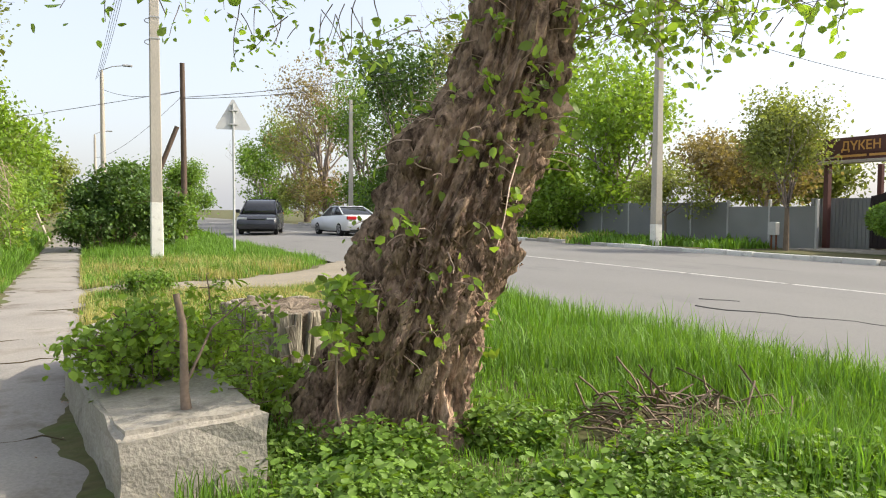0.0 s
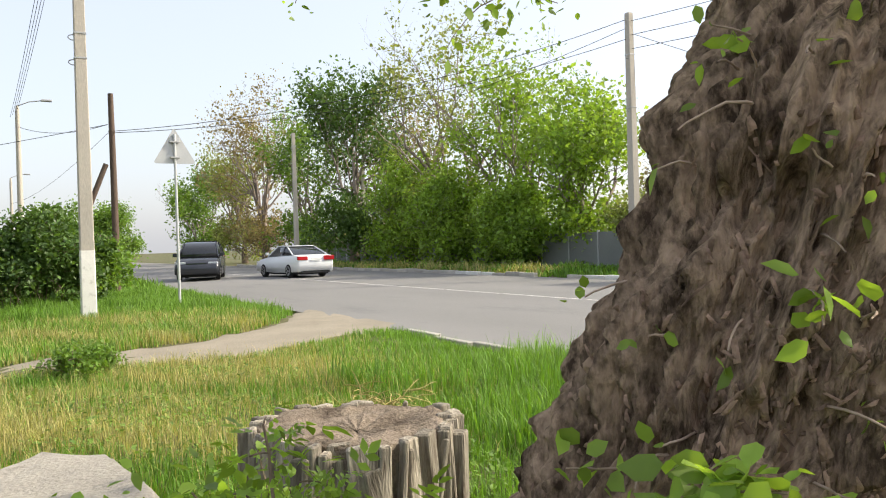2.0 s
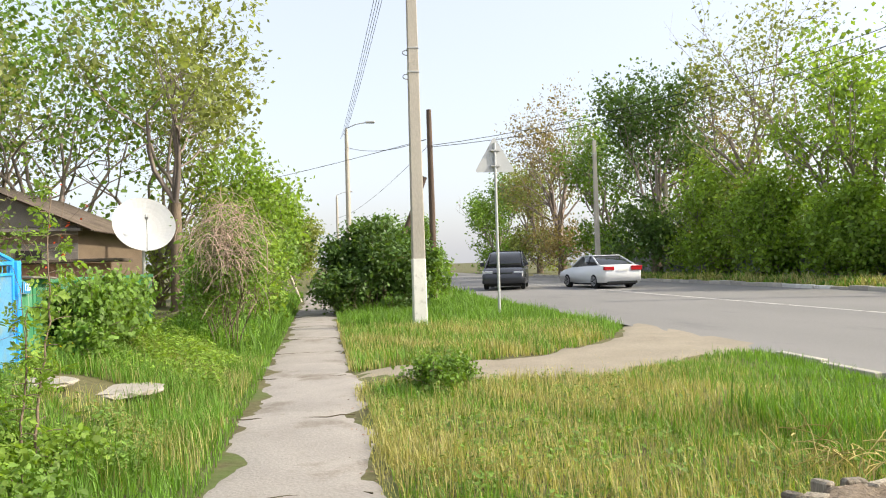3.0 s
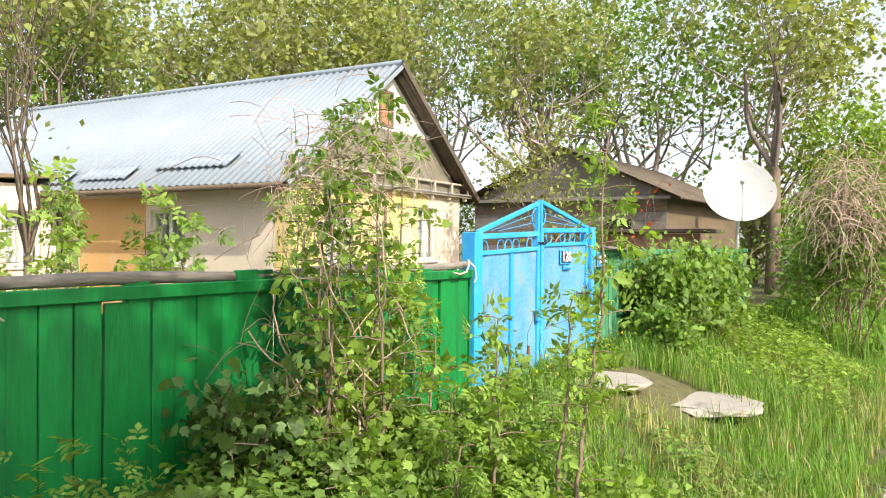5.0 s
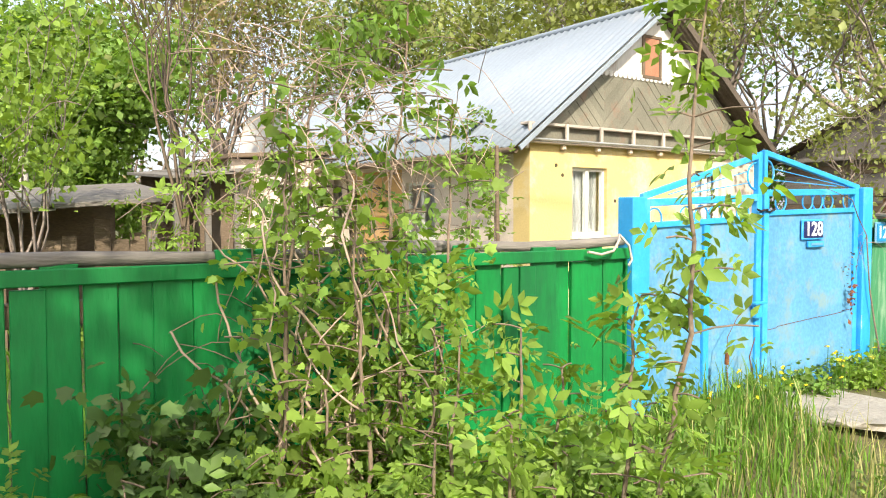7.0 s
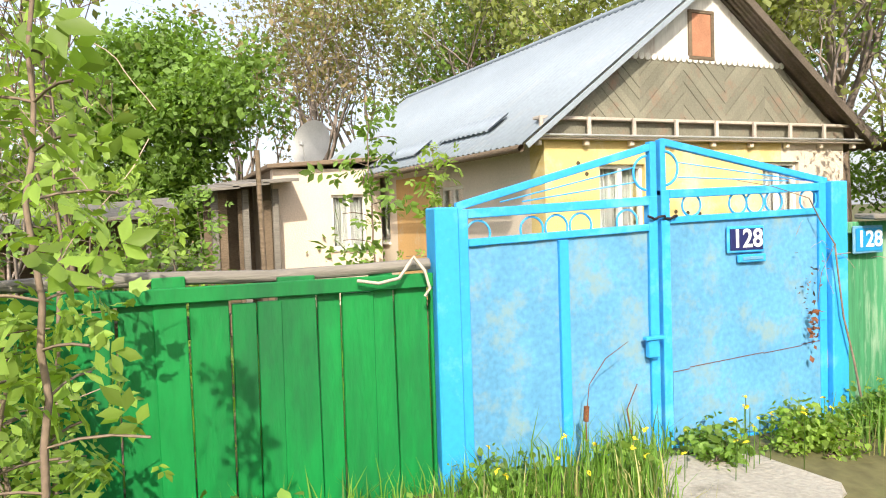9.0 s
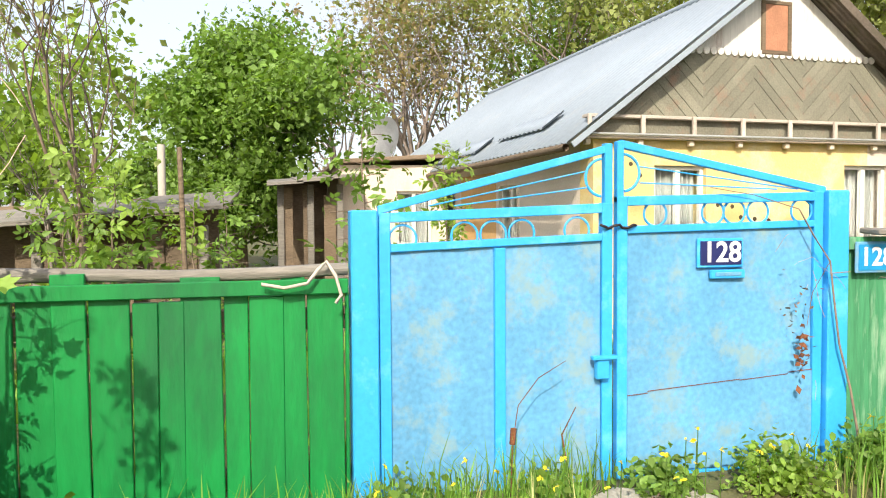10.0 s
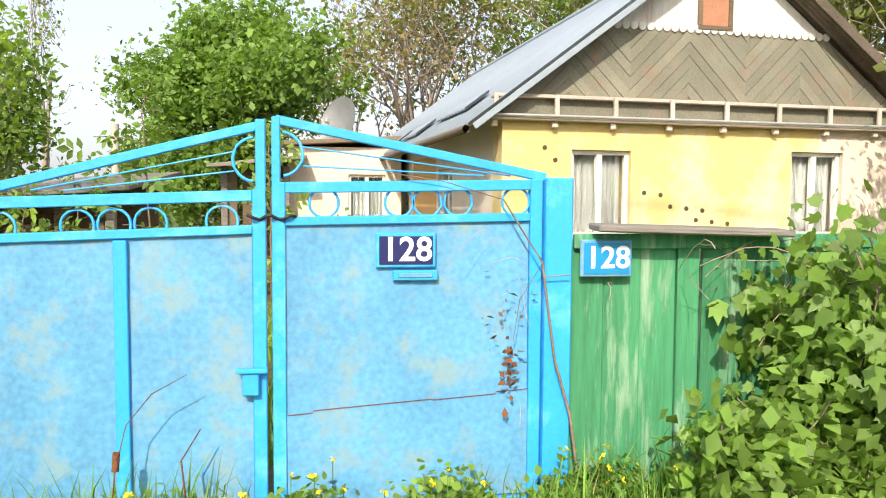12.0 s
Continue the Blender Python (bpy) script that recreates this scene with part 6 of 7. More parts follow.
# ---- shrubs, vines and weeds ----
def shrub(x, y, r, h, leaf, mat, label, seed, stems=9, per=6, shape=KITE, name="shrub", fuzz=0.09, z=None, twig=None, levels=2, up=0.5, tilt=0.5, out=None):
    g = np.random.default_rng(seed)
    z0 = float(height(x, y)) if z is None else z
    root = thing(name, label, "shrub", pose(x, y, z0))
    paths, tips = [], []
    for k in range(stems):
        an = 6.283 * k / stems + g.random()
        d = np.array([math.cos(an) * tilt * g.random() * 2 * r / h, math.sin(an) * tilt * g.random() * 2 * r / h, 1.0])
        b0 = (0.25 * r * math.cos(an), 0.25 * r * math.sin(an), -0.05)
        p, t = grow(g, b0, d / np.linalg.norm(d), h * g.uniform(0.45, 0.62), 0.004 + 0.004 * h, levels, (3, 4), 0.6, (20, 60), 0.05, 0.2)
        paths += p
        tips.append(t)
    tips = np.concatenate(tips)
    tips = tips[(np.hypot(tips[:, 0], tips[:, 1]) < r * 1.15) & (tips[:, 2] < h * 1.05) & (tips[:, 2] > 0.02)]
    paths = [p for p in paths if math.hypot(p[-1][0], p[-1][1]) < 1.2 * r and -0.02 < p[-1][2] < 1.1 * h] or paths[:3]
    tube_part("stem_structure", paths, twig or TWIG, root, 3)
    cs = np.repeat(tips, per, axis=0) + g.normal(size=(len(tips) * per, 3)) * fuzz
    leaf_part("foliage", cs, leaf, mat, g, root, shape, up, out=out)
    return root


def sapling(x, y, h, leaf, mat, label, seed, lean=(0.0, 0.0), reach=0.22, per=5, gap=0.07, shape=LOBED, low=0.15, name="sapling"):
    """An upright stem with short leafy side twigs all the way up."""
    g = np.random.default_rng(seed)
    root = thing(name, label, "sapling", pose(x, y, float(height(x, y))))
    n = int(h / 0.08)
    stem, q = [], np.array([0.0, 0.0, -0.05])
    for k in range(n):
        stem.append((*q, 0.011 * (1 - 0.75 * k / n)))
        q = q + np.array([lean[0] * 0.08 + 0.008 * g.normal(), lean[1] * 0.08 + 0.008 * g.normal(), 0.08])
    twigs, pts = [], []
    z = low
    while z < h:
        b0 = np.array(stem[min(n - 1, int(z / 0.08))][:3])
        an = 6.283 * g.random()
        d = np.array([math.cos(an), math.sin(an), 0.35])
        ln = reach * g.uniform(0.5, 1.2) * (1.1 - 0.55 * z / h)
        tw = [b0 + d * ln * f + np.array([0, 0, -0.25 * ln * f * f]) for f in (0, 0.33, 0.66, 1.0)]
        twigs.append([(*p, 0.003) for p in tw])
        for p in tw[1:]:
            for i in range(per):
                pts.append(p + g.normal(size=3) * 0.035)
        z += gap * g.uniform(0.6, 1.4)
    tube_part("stem", [stem], TWIG, root, 6)
    tube_part("twig_work", twigs, TWIG, root, 3)["kind"] = "stuff"
    leaf_part("foliage", np.array(pts), leaf, mat, g, root, shape, 0.45)
    return root


# beside the path
shrub(1.55, 27.3, 1.5, 2.6, 0.13, LEAF_DARK, "dense dark green lilac shrub by the concrete pole", 201, 16, 8, fuzz=0.14, levels=3)
shrub(0.6, 26.6, 0.9, 1.5, 0.11, LEAF_DARK, "low dark green shrub at the path's edge", 202, 10, 8, fuzz=0.12)
shrub(2.9, 28.4, 1.0, 1.9, 0.12, LEAF_MID, "green shrub behind the concrete pole", 203, 10, 8, fuzz=0.12)
shrub(1.15, 12.5, 0.45, 0.42, 0.045, WEED, "low bushy weed at the edge of the driveway", 204, 14, 7, fuzz=0.05)
shrub(0.55, 5.0, 0.42, 0.50, 0.042, LEAF_FRESH, "leafy elm sucker on the concrete slab", 205, 10, 6, OVAL, fuzz=0.06, z=0.34)
shrub(0.95, 5.5, 0.4, 0.72, 0.048, LEAF_FRESH, "young maple shoots beside the concrete slab", 206, 6, 6, OVAL, fuzz=0.06, z=0.0)
shrub(1.25, 5.0, 0.35, 0.45, 0.045, LEAF_FRESH, "young maple shoots between slab and stump", 207, 6, 6, OVAL, fuzz=0.06)
tagged(tube_part("cut_stem", [[(0.70, 4.16, 0.33, 0.03), (0.69, 4.17, 0.45, 0.022), (0.69, 4.19, 0.78, 0.018), (0.66, 4.21, 0.93, 0.016)], [(0.7, 4.17, 0.5, 0.008), (0.84, 4.3, 0.74, 0.006), (1.05, 4.5, 0.86, 0.004)]], TWIG, sides=8),
       "sawn-off brown sapling stem growing through the slab", "stem")
for k, (x, y) in enumerate(((2.4, 4.05), (1.6, 3.9), (2.9, 3.2), (2.2, 3.0), (3.6, 2.9), (1.2, 3.3), (1.75, 2.6), (2.8, 2.2))):
    shrub(x, y, 0.4, 0.24, 0.04, WEED, "low leafy weeds in the grass", 220 + k, 14, 6, OVAL, "weed_clump", 0.05, up=0.9)
for k, (x, y, h) in enumerate(((0.98, 5.0, 1.05), (1.12, 4.6, 0.95), (1.2, 5.2, 0.85), (1.05, 4.35, 0.8))):
    sapling(x, y, h, 0.095, LEAF_FRESH, "young box elder shoot rising beside the concrete slab", 590 + k, (-0.05, 0.02), 0.2, 2, 0.06, COMPOUND, 0.4 * h)
sapling(1.40, 4.00, 1.1, 0.055, LEAF_FRESH, "leafy elm shoot beside the end of the concrete slab", 596, (0.02, 0.0), 0.2, 6, 0.035, OVAL, 0.7)
# along the green fence
for k, (x, y, h, mt) in enumerate(((-2.92, 9.1, 1.85, 0), (-2.85, 8.95, 1.55, 0), (-2.95, 9.25, 1.5, 0), (-2.75, 9.38, 1.15, 0), (-2.7, 9.1, 0.85, 0), (-2.95, 9.5, 1.3, 1), (-2.85, 9.3, 2.05, 1), (-2.9, 8.98, 1.7, 1), (-2.7, 9.2, 1.3, 0), (-3.0, 9.4, 1.95, 1), (-2.98, 9.62, 1.75, 0))):
    sapling(x, y, h, 0.043 if k % 3 else 0.09, (LEAF_FRESH, LEAF_MID)[mt], "vine-tangled maple stem against the green fence", 600 + k, (0.03 * math.sin(k * 2.0), 0.06 * math.sin(k * 1.3)), 0.25, 4 if k % 3 else 2, 0.075, (COMPOUND, LOBED, LOBED)[k % 3])
for k, (x, y, h) in enumerate(((-1.98, 9.66, 2.05), (-2.05, 9.6, 1.2), (-2.3, 9.5, 1.05), (-2.35, 9.6, 0.95), (-2.25, 9.4, 0.85), (-2.6, 9.45, 0.95), (-2.4, 9.25, 0.75), (-2.85, 9.5, 1.1), (-2.9, 9.35, 1.0))):
    sapling(x, y, h, 0.088, LEAF_FRESH, "slender box elder sapling at the path's side", 620 + k, (0.01, 0.05 * (k % 2)), 0.19, 2, 0.06, COMPOUND)
for k in range(16):
    sapling(-3.0 + 0.75 * ((k * 0.618) % 1), 8.72 + 0.055 * k, 0.34 + 0.25 * ((k * 0.37) % 1), (0.085, 0.045)[k % 2], (LEAF_MID, LEAF_FRESH)[k % 2], "leafy maple sucker by the fence", 640 + k, (0.1 * math.sin(k), 0.1 * math.cos(k)), 0.2, (3, 5)[k % 2], 0.045, (COMPOUND, LOBED)[k % 2], low=0.06)
shrub(-3.0, 8.72, 0.2, 0.72, 0.055, LEAF_DARK, "dark-leaved hop shoots by the green fence", 243, 7, 4, LOBED, fuzz=0.06)
g = np.random.default_rng(655)
stems = []
for k in range(20):
    q, d = np.array([-2.9 + 0.08 * g.normal(), 9.2 + 0.12 * g.normal(), 0.2]), np.array([0.0, 0.0, 1.0])
    line_ = []
    for i in range(int(g.uniform(14, 26))):
        line_.append((*q, 0.0085 * (1 - 0.03 * i) * (0.5 + 0.5 * ((k * 0.37) % 1))))
        d = d + g.normal(size=3) * np.array([0.16, 0.28, 0.1]) + np.array([(-2.9 - q[0]) * 0.8, (9.25 - q[1]) * 0.5, 0.06])
        d /= np.linalg.norm(d)
        q = q + d * 0.075
    stems.append(line_)
tagged(tube_part("vine_stems", stems, DRY_VINE, sides=5), "bundle of pale twisting vine stems climbing before the green fence", "vine", kind="stuff")
shrub(-2.7, 6.6, 0.3, 1.3, 0.032, LEAF_MID, "thin twiggy shrub before the green fence", 250, 3, 2, KITE, fuzz=0.06, levels=2)
shrub(-2.8, 5.6, 0.4, 1.1, 0.04, LEAF_MID, "leafy shrub before the green fence", 251, 6, 4, KITE, fuzz=0.08)
for k in range(26):
    x, y = -1.5 - 1.4 * ((k * 0.618) % 1), 4.6 + 0.23 * k
    if 10.3 < y < 13.4 and x < -1.8:
        continue
    shrub(x, y, 0.3, 0.22 + 0.14 * ((k * 0.37) % 1), 0.04, (WEED, LEAF_MID, LEAF_FRESH)[k % 3], "leafy roadside weeds below the fence", 260 + k, 8, 5, (OVAL, LOBED)[k % 2], "weed_clump", 0.06)
# behind the fence
for k, (x, y, h) in enumerate(((-5.0, 9.7, 1.9), (-5.4, 9.95, 1.7), (-5.8, 9.5, 2.0), (-4.6, 9.55, 1.6), (-6.5, 10.1, 1.75), (-7.0, 10.4, 1.9), (-6.2, 9.2, 1.6), (-5.2, 11.2, 2.3), (-5.8, 11.9, 2.1))):
    sapling(x, y, h, 0.12, (LEAF_FRESH, LEAF_MID)[k % 2], "slim leafy box elder sapling behind the green fence", 670 + k, (0.03 * math.sin(k), 0.06 * math.cos(k * 2)), 0.34, 2, 0.07, COMPOUND, low=0.7)
tagged(tube_part("iron_post", [[(-3.55, 10.33, -0.1, 0.011), (-3.56, 10.335, 1.0, 0.011), (-3.55, 10.32, 1.72, 0.01)]], OLD_WOOD, sides=8), "rusty iron post standing behind the green fence", "post")
tagged(tube_part("pale_post", [[(-14.0, 8.88, -0.1, 0.07), (-14.0, 8.88, 2.67, 0.065)]], POLE_CONCRETE, sides=8), "pale concrete post standing in the yard", "post")
shrub(-13.6, 12.9, 0.9, 1.6, 0.11, LEAF_MID, "green shrub below the annex window", 294, 9, 6, KITE, fuzz=0.13)
# beyond the gate
shrub(-3.05, 14.3, 0.5, 1.05, 0.062, LEAF_MID, "broad-leaved hop vine covering the faded fence", 301, 11, 9, LOBED, "hop_vine", 0.09, up=0.2, out=np.array([1.0, 0, 0]))
shrub(-3.05, 15.0, 0.5, 1.0, 0.062, LEAF_MID, "broad-leaved hop vine covering the faded fence", 302, 10, 8, LOBED, "hop_vine", 0.09, up=0.2, out=np.array([1.0, 0, 0]))
shrub(-3.05, 15.8, 0.5, 1.0, 0.062, LEAF_MID, "broad-leaved hop vine covering the faded fence", 303, 10, 8, LOBED, "hop_vine", 0.09, up=0.2, out=np.array([1.0, 0, 0]))
shrub(-1.6, 16.8, 0.5, 2.1, 0.06, LEAF_MID, "tall hedge shrub under a mat of dry vines", 304, 14, 7, KITE, fuzz=0.1, levels=3)
shrub(-2.0, 18.8, 0.7, 1.9, 0.08, LEAF_MID, "green hedge shrub beside the path", 305, 12, 7, KITE, fuzz=0.12)
shrub(-1.9, 21.5, 0.9, 2.4, 0.10, LEAF_FRESH, "green hedge shrub beside the path", 306, 12, 8, KITE, fuzz=0.12)
shrub(-1.9, 25.5, 0.9, 2.8, 0.10, LEAF_FRESH, "yellow-green hedge shrub beside the path", 307, 12, 8, KITE, fuzz=0.14)
shrub(-2.0, 30.0, 1.0, 3.0, 0.12, LEAF_MID, "green hedge shrub beside the path", 308, 12, 8, KITE, fuzz=0.15)
shrub(-2.8, 13.6, 0.35, 0.5, 0.06, WEED, "leafy weeds at the gate post", 309, 9, 6, KITE, "weed_clump", 0.06)
shrub(-5.3, 18.3, 0.4, 2.4, 0.09, LEAF_MID, "climbing shrub beside the barn", 310, 8, 5, KITE, fuzz=0.14)
shrub(-4.5, 18.7, 0.35, 2.9, 0.08, FLOWER_RED, "shrub tip with a few red leaves by the barn", 311, 3, 1, KITE, fuzz=0.1)


def vine_mat(name, label, centre, spread, n, length, mat, seed, r=0.006, droop=0.4):
    g = np.random.default_rng(seed)
    c = np.array(centre)
    sp = [(*(c + g.normal(size=3) * np.array(spread)), *(g.normal(size=2)), g.normal() * 0.6) for k in range(n)]
    paths, pts = hanging(sp, length, g, droop, min(0.09, length / 7))
    return tagged(tube_part(name, [[(a, b, q, r) for a, b, q, w in p] for p in paths], mat, sides=3), label, "vine", kind="stuff")


vine_mat("dry_vines", "tangled dry pinkish vine stems on the hedge", (-1.55, 16.6, 1.9), (0.22, 0.5, 0.3), 620, 0.6, DRY_VINE, 321, 0.0045, 1.1)
vine_mat("dry_vines", "tangled dry vine stems over the maple bush", (-2.95, 9.2, 1.68), (0.12, 0.24, 0.17), 260, 0.34, DRY_VINE, 322, 0.0017, 1.1)
vine_mat("dry_vines", "pale dry stems hanging over the green fence", (-3.16, 9.0, 0.95), (0.05, 0.25, 0.25), 40, 0.4, TWIG, 323, 0.002, 1.2)
vine_mat("dry_vines", "bare twigs leaning before the green fence", (-2.6, 6.6, 1.0), (0.2, 0.4, 0.3), 22, 0.7, DRY_VINE, 324, 0.0035, 0.4)
vine_mat("dry_vines", "dry thin creeper on the gate post", (-3.22, 12.85, 1.15), (0.004, 0.05, 0.2), 6, 0.2, DRY_VINE, 325, 0.001, 1.6)
vine_mat("dry_vines", "dry creeper strands above the faded fence", (-3.2, 13.9, 1.25), (0.08, 0.3, 0.12), 40, 0.4, DRY_VINE, 326, 0.0018, 0.8)
vine_mat("root_litter", "heap of dry roots and twigs in the grass", (3.5, 3.95, 0.1), (0.35, 0.25, 0.03), 150, 0.35, TWIG, 327, 0.008, 0.3)
vine_mat("root_litter", "dead twigs between slab and stump", (1.25, 5.6, 0.18), (0.2, 0.4, 0.06), 120, 0.4, TWIG, 328, 0.006, 0.4)
vine_mat("straw_tuft", "pale dead grass tuft on the verge", (3.0, 8.6, 0.16), (0.16, 0.2, 0.04), 60, 0.3, STRAW, 329, 0.004, 0.9)


# ---- paved scraps before the gate ----
def rubble(x, y, sx, sy, seed, label):
    b = bmesh.new()
    bmesh.ops.create_icosphere(b, subdivisions=3, radius=1.0)
    for p in b.verts:
        p.co = Vector((p.co.x * sx, p.co.y * sy, max(-0.3, min(0.3, p.co.z)) * 0.07)) * (1 + 0.25 * noise.noise(p.co * 2.2 + Vector((seed, 0, 0))))
    ob = part("broken_slab", b, CONCRETE, place=pose(x, y, float(height(x, y)) + 0.02))
    return tagged(ob, label, "slab")


rubble(-2.8, 11.95, 0.38, 0.34, 3.0, "pale broken concrete slab in the grass before the gate")
rubble(-2.15, 12.4, 0.42, 0.36, 7.0, "pale broken concrete slab in the grass before the gate")


# ---- grass ----
def blades(pts, h, w, g, bend=0.45):
    n = len(pts)
    an = g.random(n) * 2 * math.pi
    d = np.stack([np.cos(an), np.sin(an), np.zeros(n)], -1)
    s = np.stack([-np.sin(an), np.cos(an), np.zeros(n)], -1)
    hh = (h * (1 + 0.35 * g.normal(size=n)).clip(0.3, 2.0))[:, None]
    ww = (w * (0.7 + 0.6 * g.random(n)))[:, None]
    bd = (bend * (0.3 + g.random(n)))[:, None]
    up = np.array([[0, 0, 1.0]])
    p0, p1 = pts - s * ww, pts + s * ww
    m = pts + up * hh * 0.6 + d * hh * bd * 0.3
    p2, p3 = m - s * ww * 0.7, m + s * ww * 0.7
    tip = pts + up * hh * (1 - 0.25 * bd) + d * hh * bd
    v = np.stack([p0, p1, p2, p3, tip], 1).reshape(-1, 3)
    f = np.array([[0, 1, 3], [0, 3, 2], [2, 3, 4]])
    return v, (np.arange(n)[:, None, None] * 5 + f[None]).reshape(-1, 3)


def lawn(name, x0, x1, y0, y1, n, h, w, mat, seed, label, where=None, clumps=0.35):
    g = np.random.default_rng(seed)
    x, y = x0 + (x1 - x0) * g.random(n), y0 + (y1 - y0) * g.random(n)
    keep = ripple(x, y, 2.6, seed) + 0.8 * g.normal(size=n) > -0.9 + clumps
    if where is not None:
        keep &= where(x, y, g)
    # leave the trunk, the stump and the slab free
    keep &= np.hypot(x - 1.85, y - 4.7) > 0.52
    keep &= np.hypot(x - 1.76, (y - 6.36) / 0.78) > 0.48
    keep &= ~((x > 0.0) & (x < 1.05) & (y > 3.85) & (y < 7.6))
    keep &= np.hypot((x - 3.5) / 0.75, (y - 3.95) / 0.42) > 1
    x, y = x[keep], y[keep]
    pts = np.stack([x, y, height(x, y) - 0.01], -1)
    hv = h * (1 + 0.3 * ripple(x, y, 1.9, seed + 2)).clip(0.45, 1.7)
    v, f = blades(pts, hv, w, g)
    return tagged(link_mesh(name, mesh_np(name, v, f), mat), label, "grass", kind="stuff")


def g_edge(x, y):
    """The bank, but for a strip beside the path that stays grassy towards the gate."""
    return x < -1.45 - 0.6 * smooth(7.8, 9.7, y)


def weed_carpet(x0, x1, y0, y1, n, size, tall, mat, seed, label, shape, where=None):
    """Low broad-leaved plants that cover the ground in uneven patches."""
    g = np.random.default_rng(seed)
    m = n // 12
    cx, cy = x0 + (x1 - x0) * g.random(m), y0 + (y1 - y0) * g.random(m)
    keep = ripple(cx, cy, 2.1, seed) > -0.5
    keep &= (np.hypot(cx - 1.85, cy - 4.7) > 0.6) & ~((cx > 0.0) & (cx < 1.1) & (cy > 3.8) & (cy < 7.6)) & (np.hypot((cx - 3.3) / 0.75, (cy - 3.7) / 0.42) > 1)
    if where is not None:
        keep &= where(cx, cy)
    cx, cy = cx[keep], cy[keep]
    hv = tall * (0.5 + 0.8 * g.random(len(cx))) * (1 + 0.35 * ripple(cx, cy, 1.3, seed + 1)).clip(0.4, 1.6)
    k = 12
    x, y = np.repeat(cx, k) + 0.05 * g.normal(size=len(cx) * k), np.repeat(cy, k) + 0.05 * g.normal(size=len(cx) * k)
    z = height(x, y) + np.repeat(hv, k) * (0.25 + 0.75 * g.random(len(x)))
    v, f = leaves(np.stack([x, y, z], -1), size, g, shape, 1.0)
    return tagged(link_mesh("weeds", mesh_np("weeds", v, f), mat), label, "weeds", kind="stuff")


def off_drive(x, y):
    return (y < np.interp(x, [0, 1.5, 3, 4.5, 6.1], [13.2, 13.0, 12.9, 13.6, 14.6])) | (y > np.interp(x, [0, 1.5, 3, 4.8, 6.1], [14.5, 14.6, 15.0, 16.9, 19.5]))


def dry_zone(x, y, g):
    s = smooth(6.5, 9.0, y) * smooth(5.2, 3.2, x) + 0.55 * smooth(16.0, 17.0, y) * smooth(19.5, 17.5, y)
    return g.random(len(x)) < s * 0.95


def fresh_zone(x, y, g):
    s = smooth(6.5, 9.5, y) * smooth(5.2, 3.2, x)
    return (g.random(len(x)) > 0.5 * s) & off_drive(x, y)


lawn("grass", 0.6, 6.0, 0.6, 8.5, 90000, 0.115, 0.0038, GRASS, 401, "lush green roadside grass", fresh_zone)
lawn("grass", 3.2, 6.1, 1.0, 10.5, 42000, 0.23, 0.0045, GRASS, 402, "tall green grass along the road edge")
lawn("grass", 0.3, 6.0, 8.5, 14.4, 60000, 0.10, 0.0038, GRASS, 403, "short green verge grass", fresh_zone)
lawn("dry_grass", 0.3, 5.9, 6.5, 14.4, 85000, 0.11, 0.003, GRASS_DRYISH, 404, "yellowing verge grass", lambda x, y, g: dry_zone(x, y, g) & off_drive(x, y))
lawn("grass_tufts", 0.4, 4.2, 7.0, 12.9, 26000, 0.17, 0.0042, GRASS, 418, "fresh green tufts scattered over the dry verge", lambda x, y, g: (ripple(x, y, 1.7, 3.0) > 0.55) & off_drive(x, y))
lawn("dry_grass", 0.3, 5.4, 6.8, 13.0, 9000, 0.17, 0.0018, STRAW, 405, "straw-coloured seed heads on the verge", lambda x, y, g: dry_zone(x, y, g) & off_drive(x, y))
lawn("grass", 0.25, 5.9, 14.4, 34, 75000, 0.17, 0.0065, GRASS, 406, "green grass on the verge by the pole", lambda x, y, g: off_drive(x, y))
lawn("dry_grass", 0.25, 4.9, 14.4, 20.5, 26000, 0.15, 0.005, GRASS_DRYISH, 407, "yellowing grass at the driveway's edge", lambda x, y, g: off_drive(x, y))
lawn("grass", 0.3, 6.0, 34, 70, 18000, 0.3, 0.03, GRASS, 408, "far verge grass")
lawn("grass", -3.2, -1.05, 2.5, 16.5, 60000, 0.17, 0.0038, GRASS, 409, "uneven green grass below the fence", lambda x, y, g: ~((np.hypot((x + 2.5) / 0.72, (y - 12.2) / 0.6) < 1)))
lawn("dry_grass", -3.0, -1.0, 9.5, 16.5, 9000, 0.17, 0.003, GRASS_DRYISH, 410, "yellowing grass beside the gate", lambda x, y, g: ~((np.hypot((x + 2.5) / 0.72, (y - 12.2) / 0.6) < 1)))
lawn("grass", -2.6, -1.0, 16.5, 40, 30000, 0.28, 0.012, GRASS, 411, "green grass along the hedge")
lawn("grass", 18.7, 23.0, 20, 62, 25000, 0.28, 0.035, GRASS, 412, "rough grass across the road", lambda x, y, g: (y > 23) | (x > 20.5))
lawn("dry_grass", 18.7, 21.0, 27, 50, 10000, 0.3, 0.03, GRASS_DRYISH, 413, "yellowing grass across the road")
lawn("grass", -9.0, -3.6, 2.0, 18.0, 10000, 0.3, 0.012, GRASS, 414, "long yard grass behind the fence")
lawn("grass", -1.15, 0.3, -4, 30, 2600, 0.05, 0.004, GRASS_DRYISH, 415, "stray grass on the path's edges", lambda x, y, g: (np.abs(x + 0.42) > 0.58))
lawn("path_grass", 0.2, 0.58, -4, 24, 13000, 0.09, 0.004, GRASS_DRYISH, 416, "grass fringe along the path", lambda x, y, g: off_drive(x, y))
lawn("path_grass", -1.4, -0.9, -4, 30, 20000, 0.10, 0.004, GRASS, 417, "grass fringe along the path")

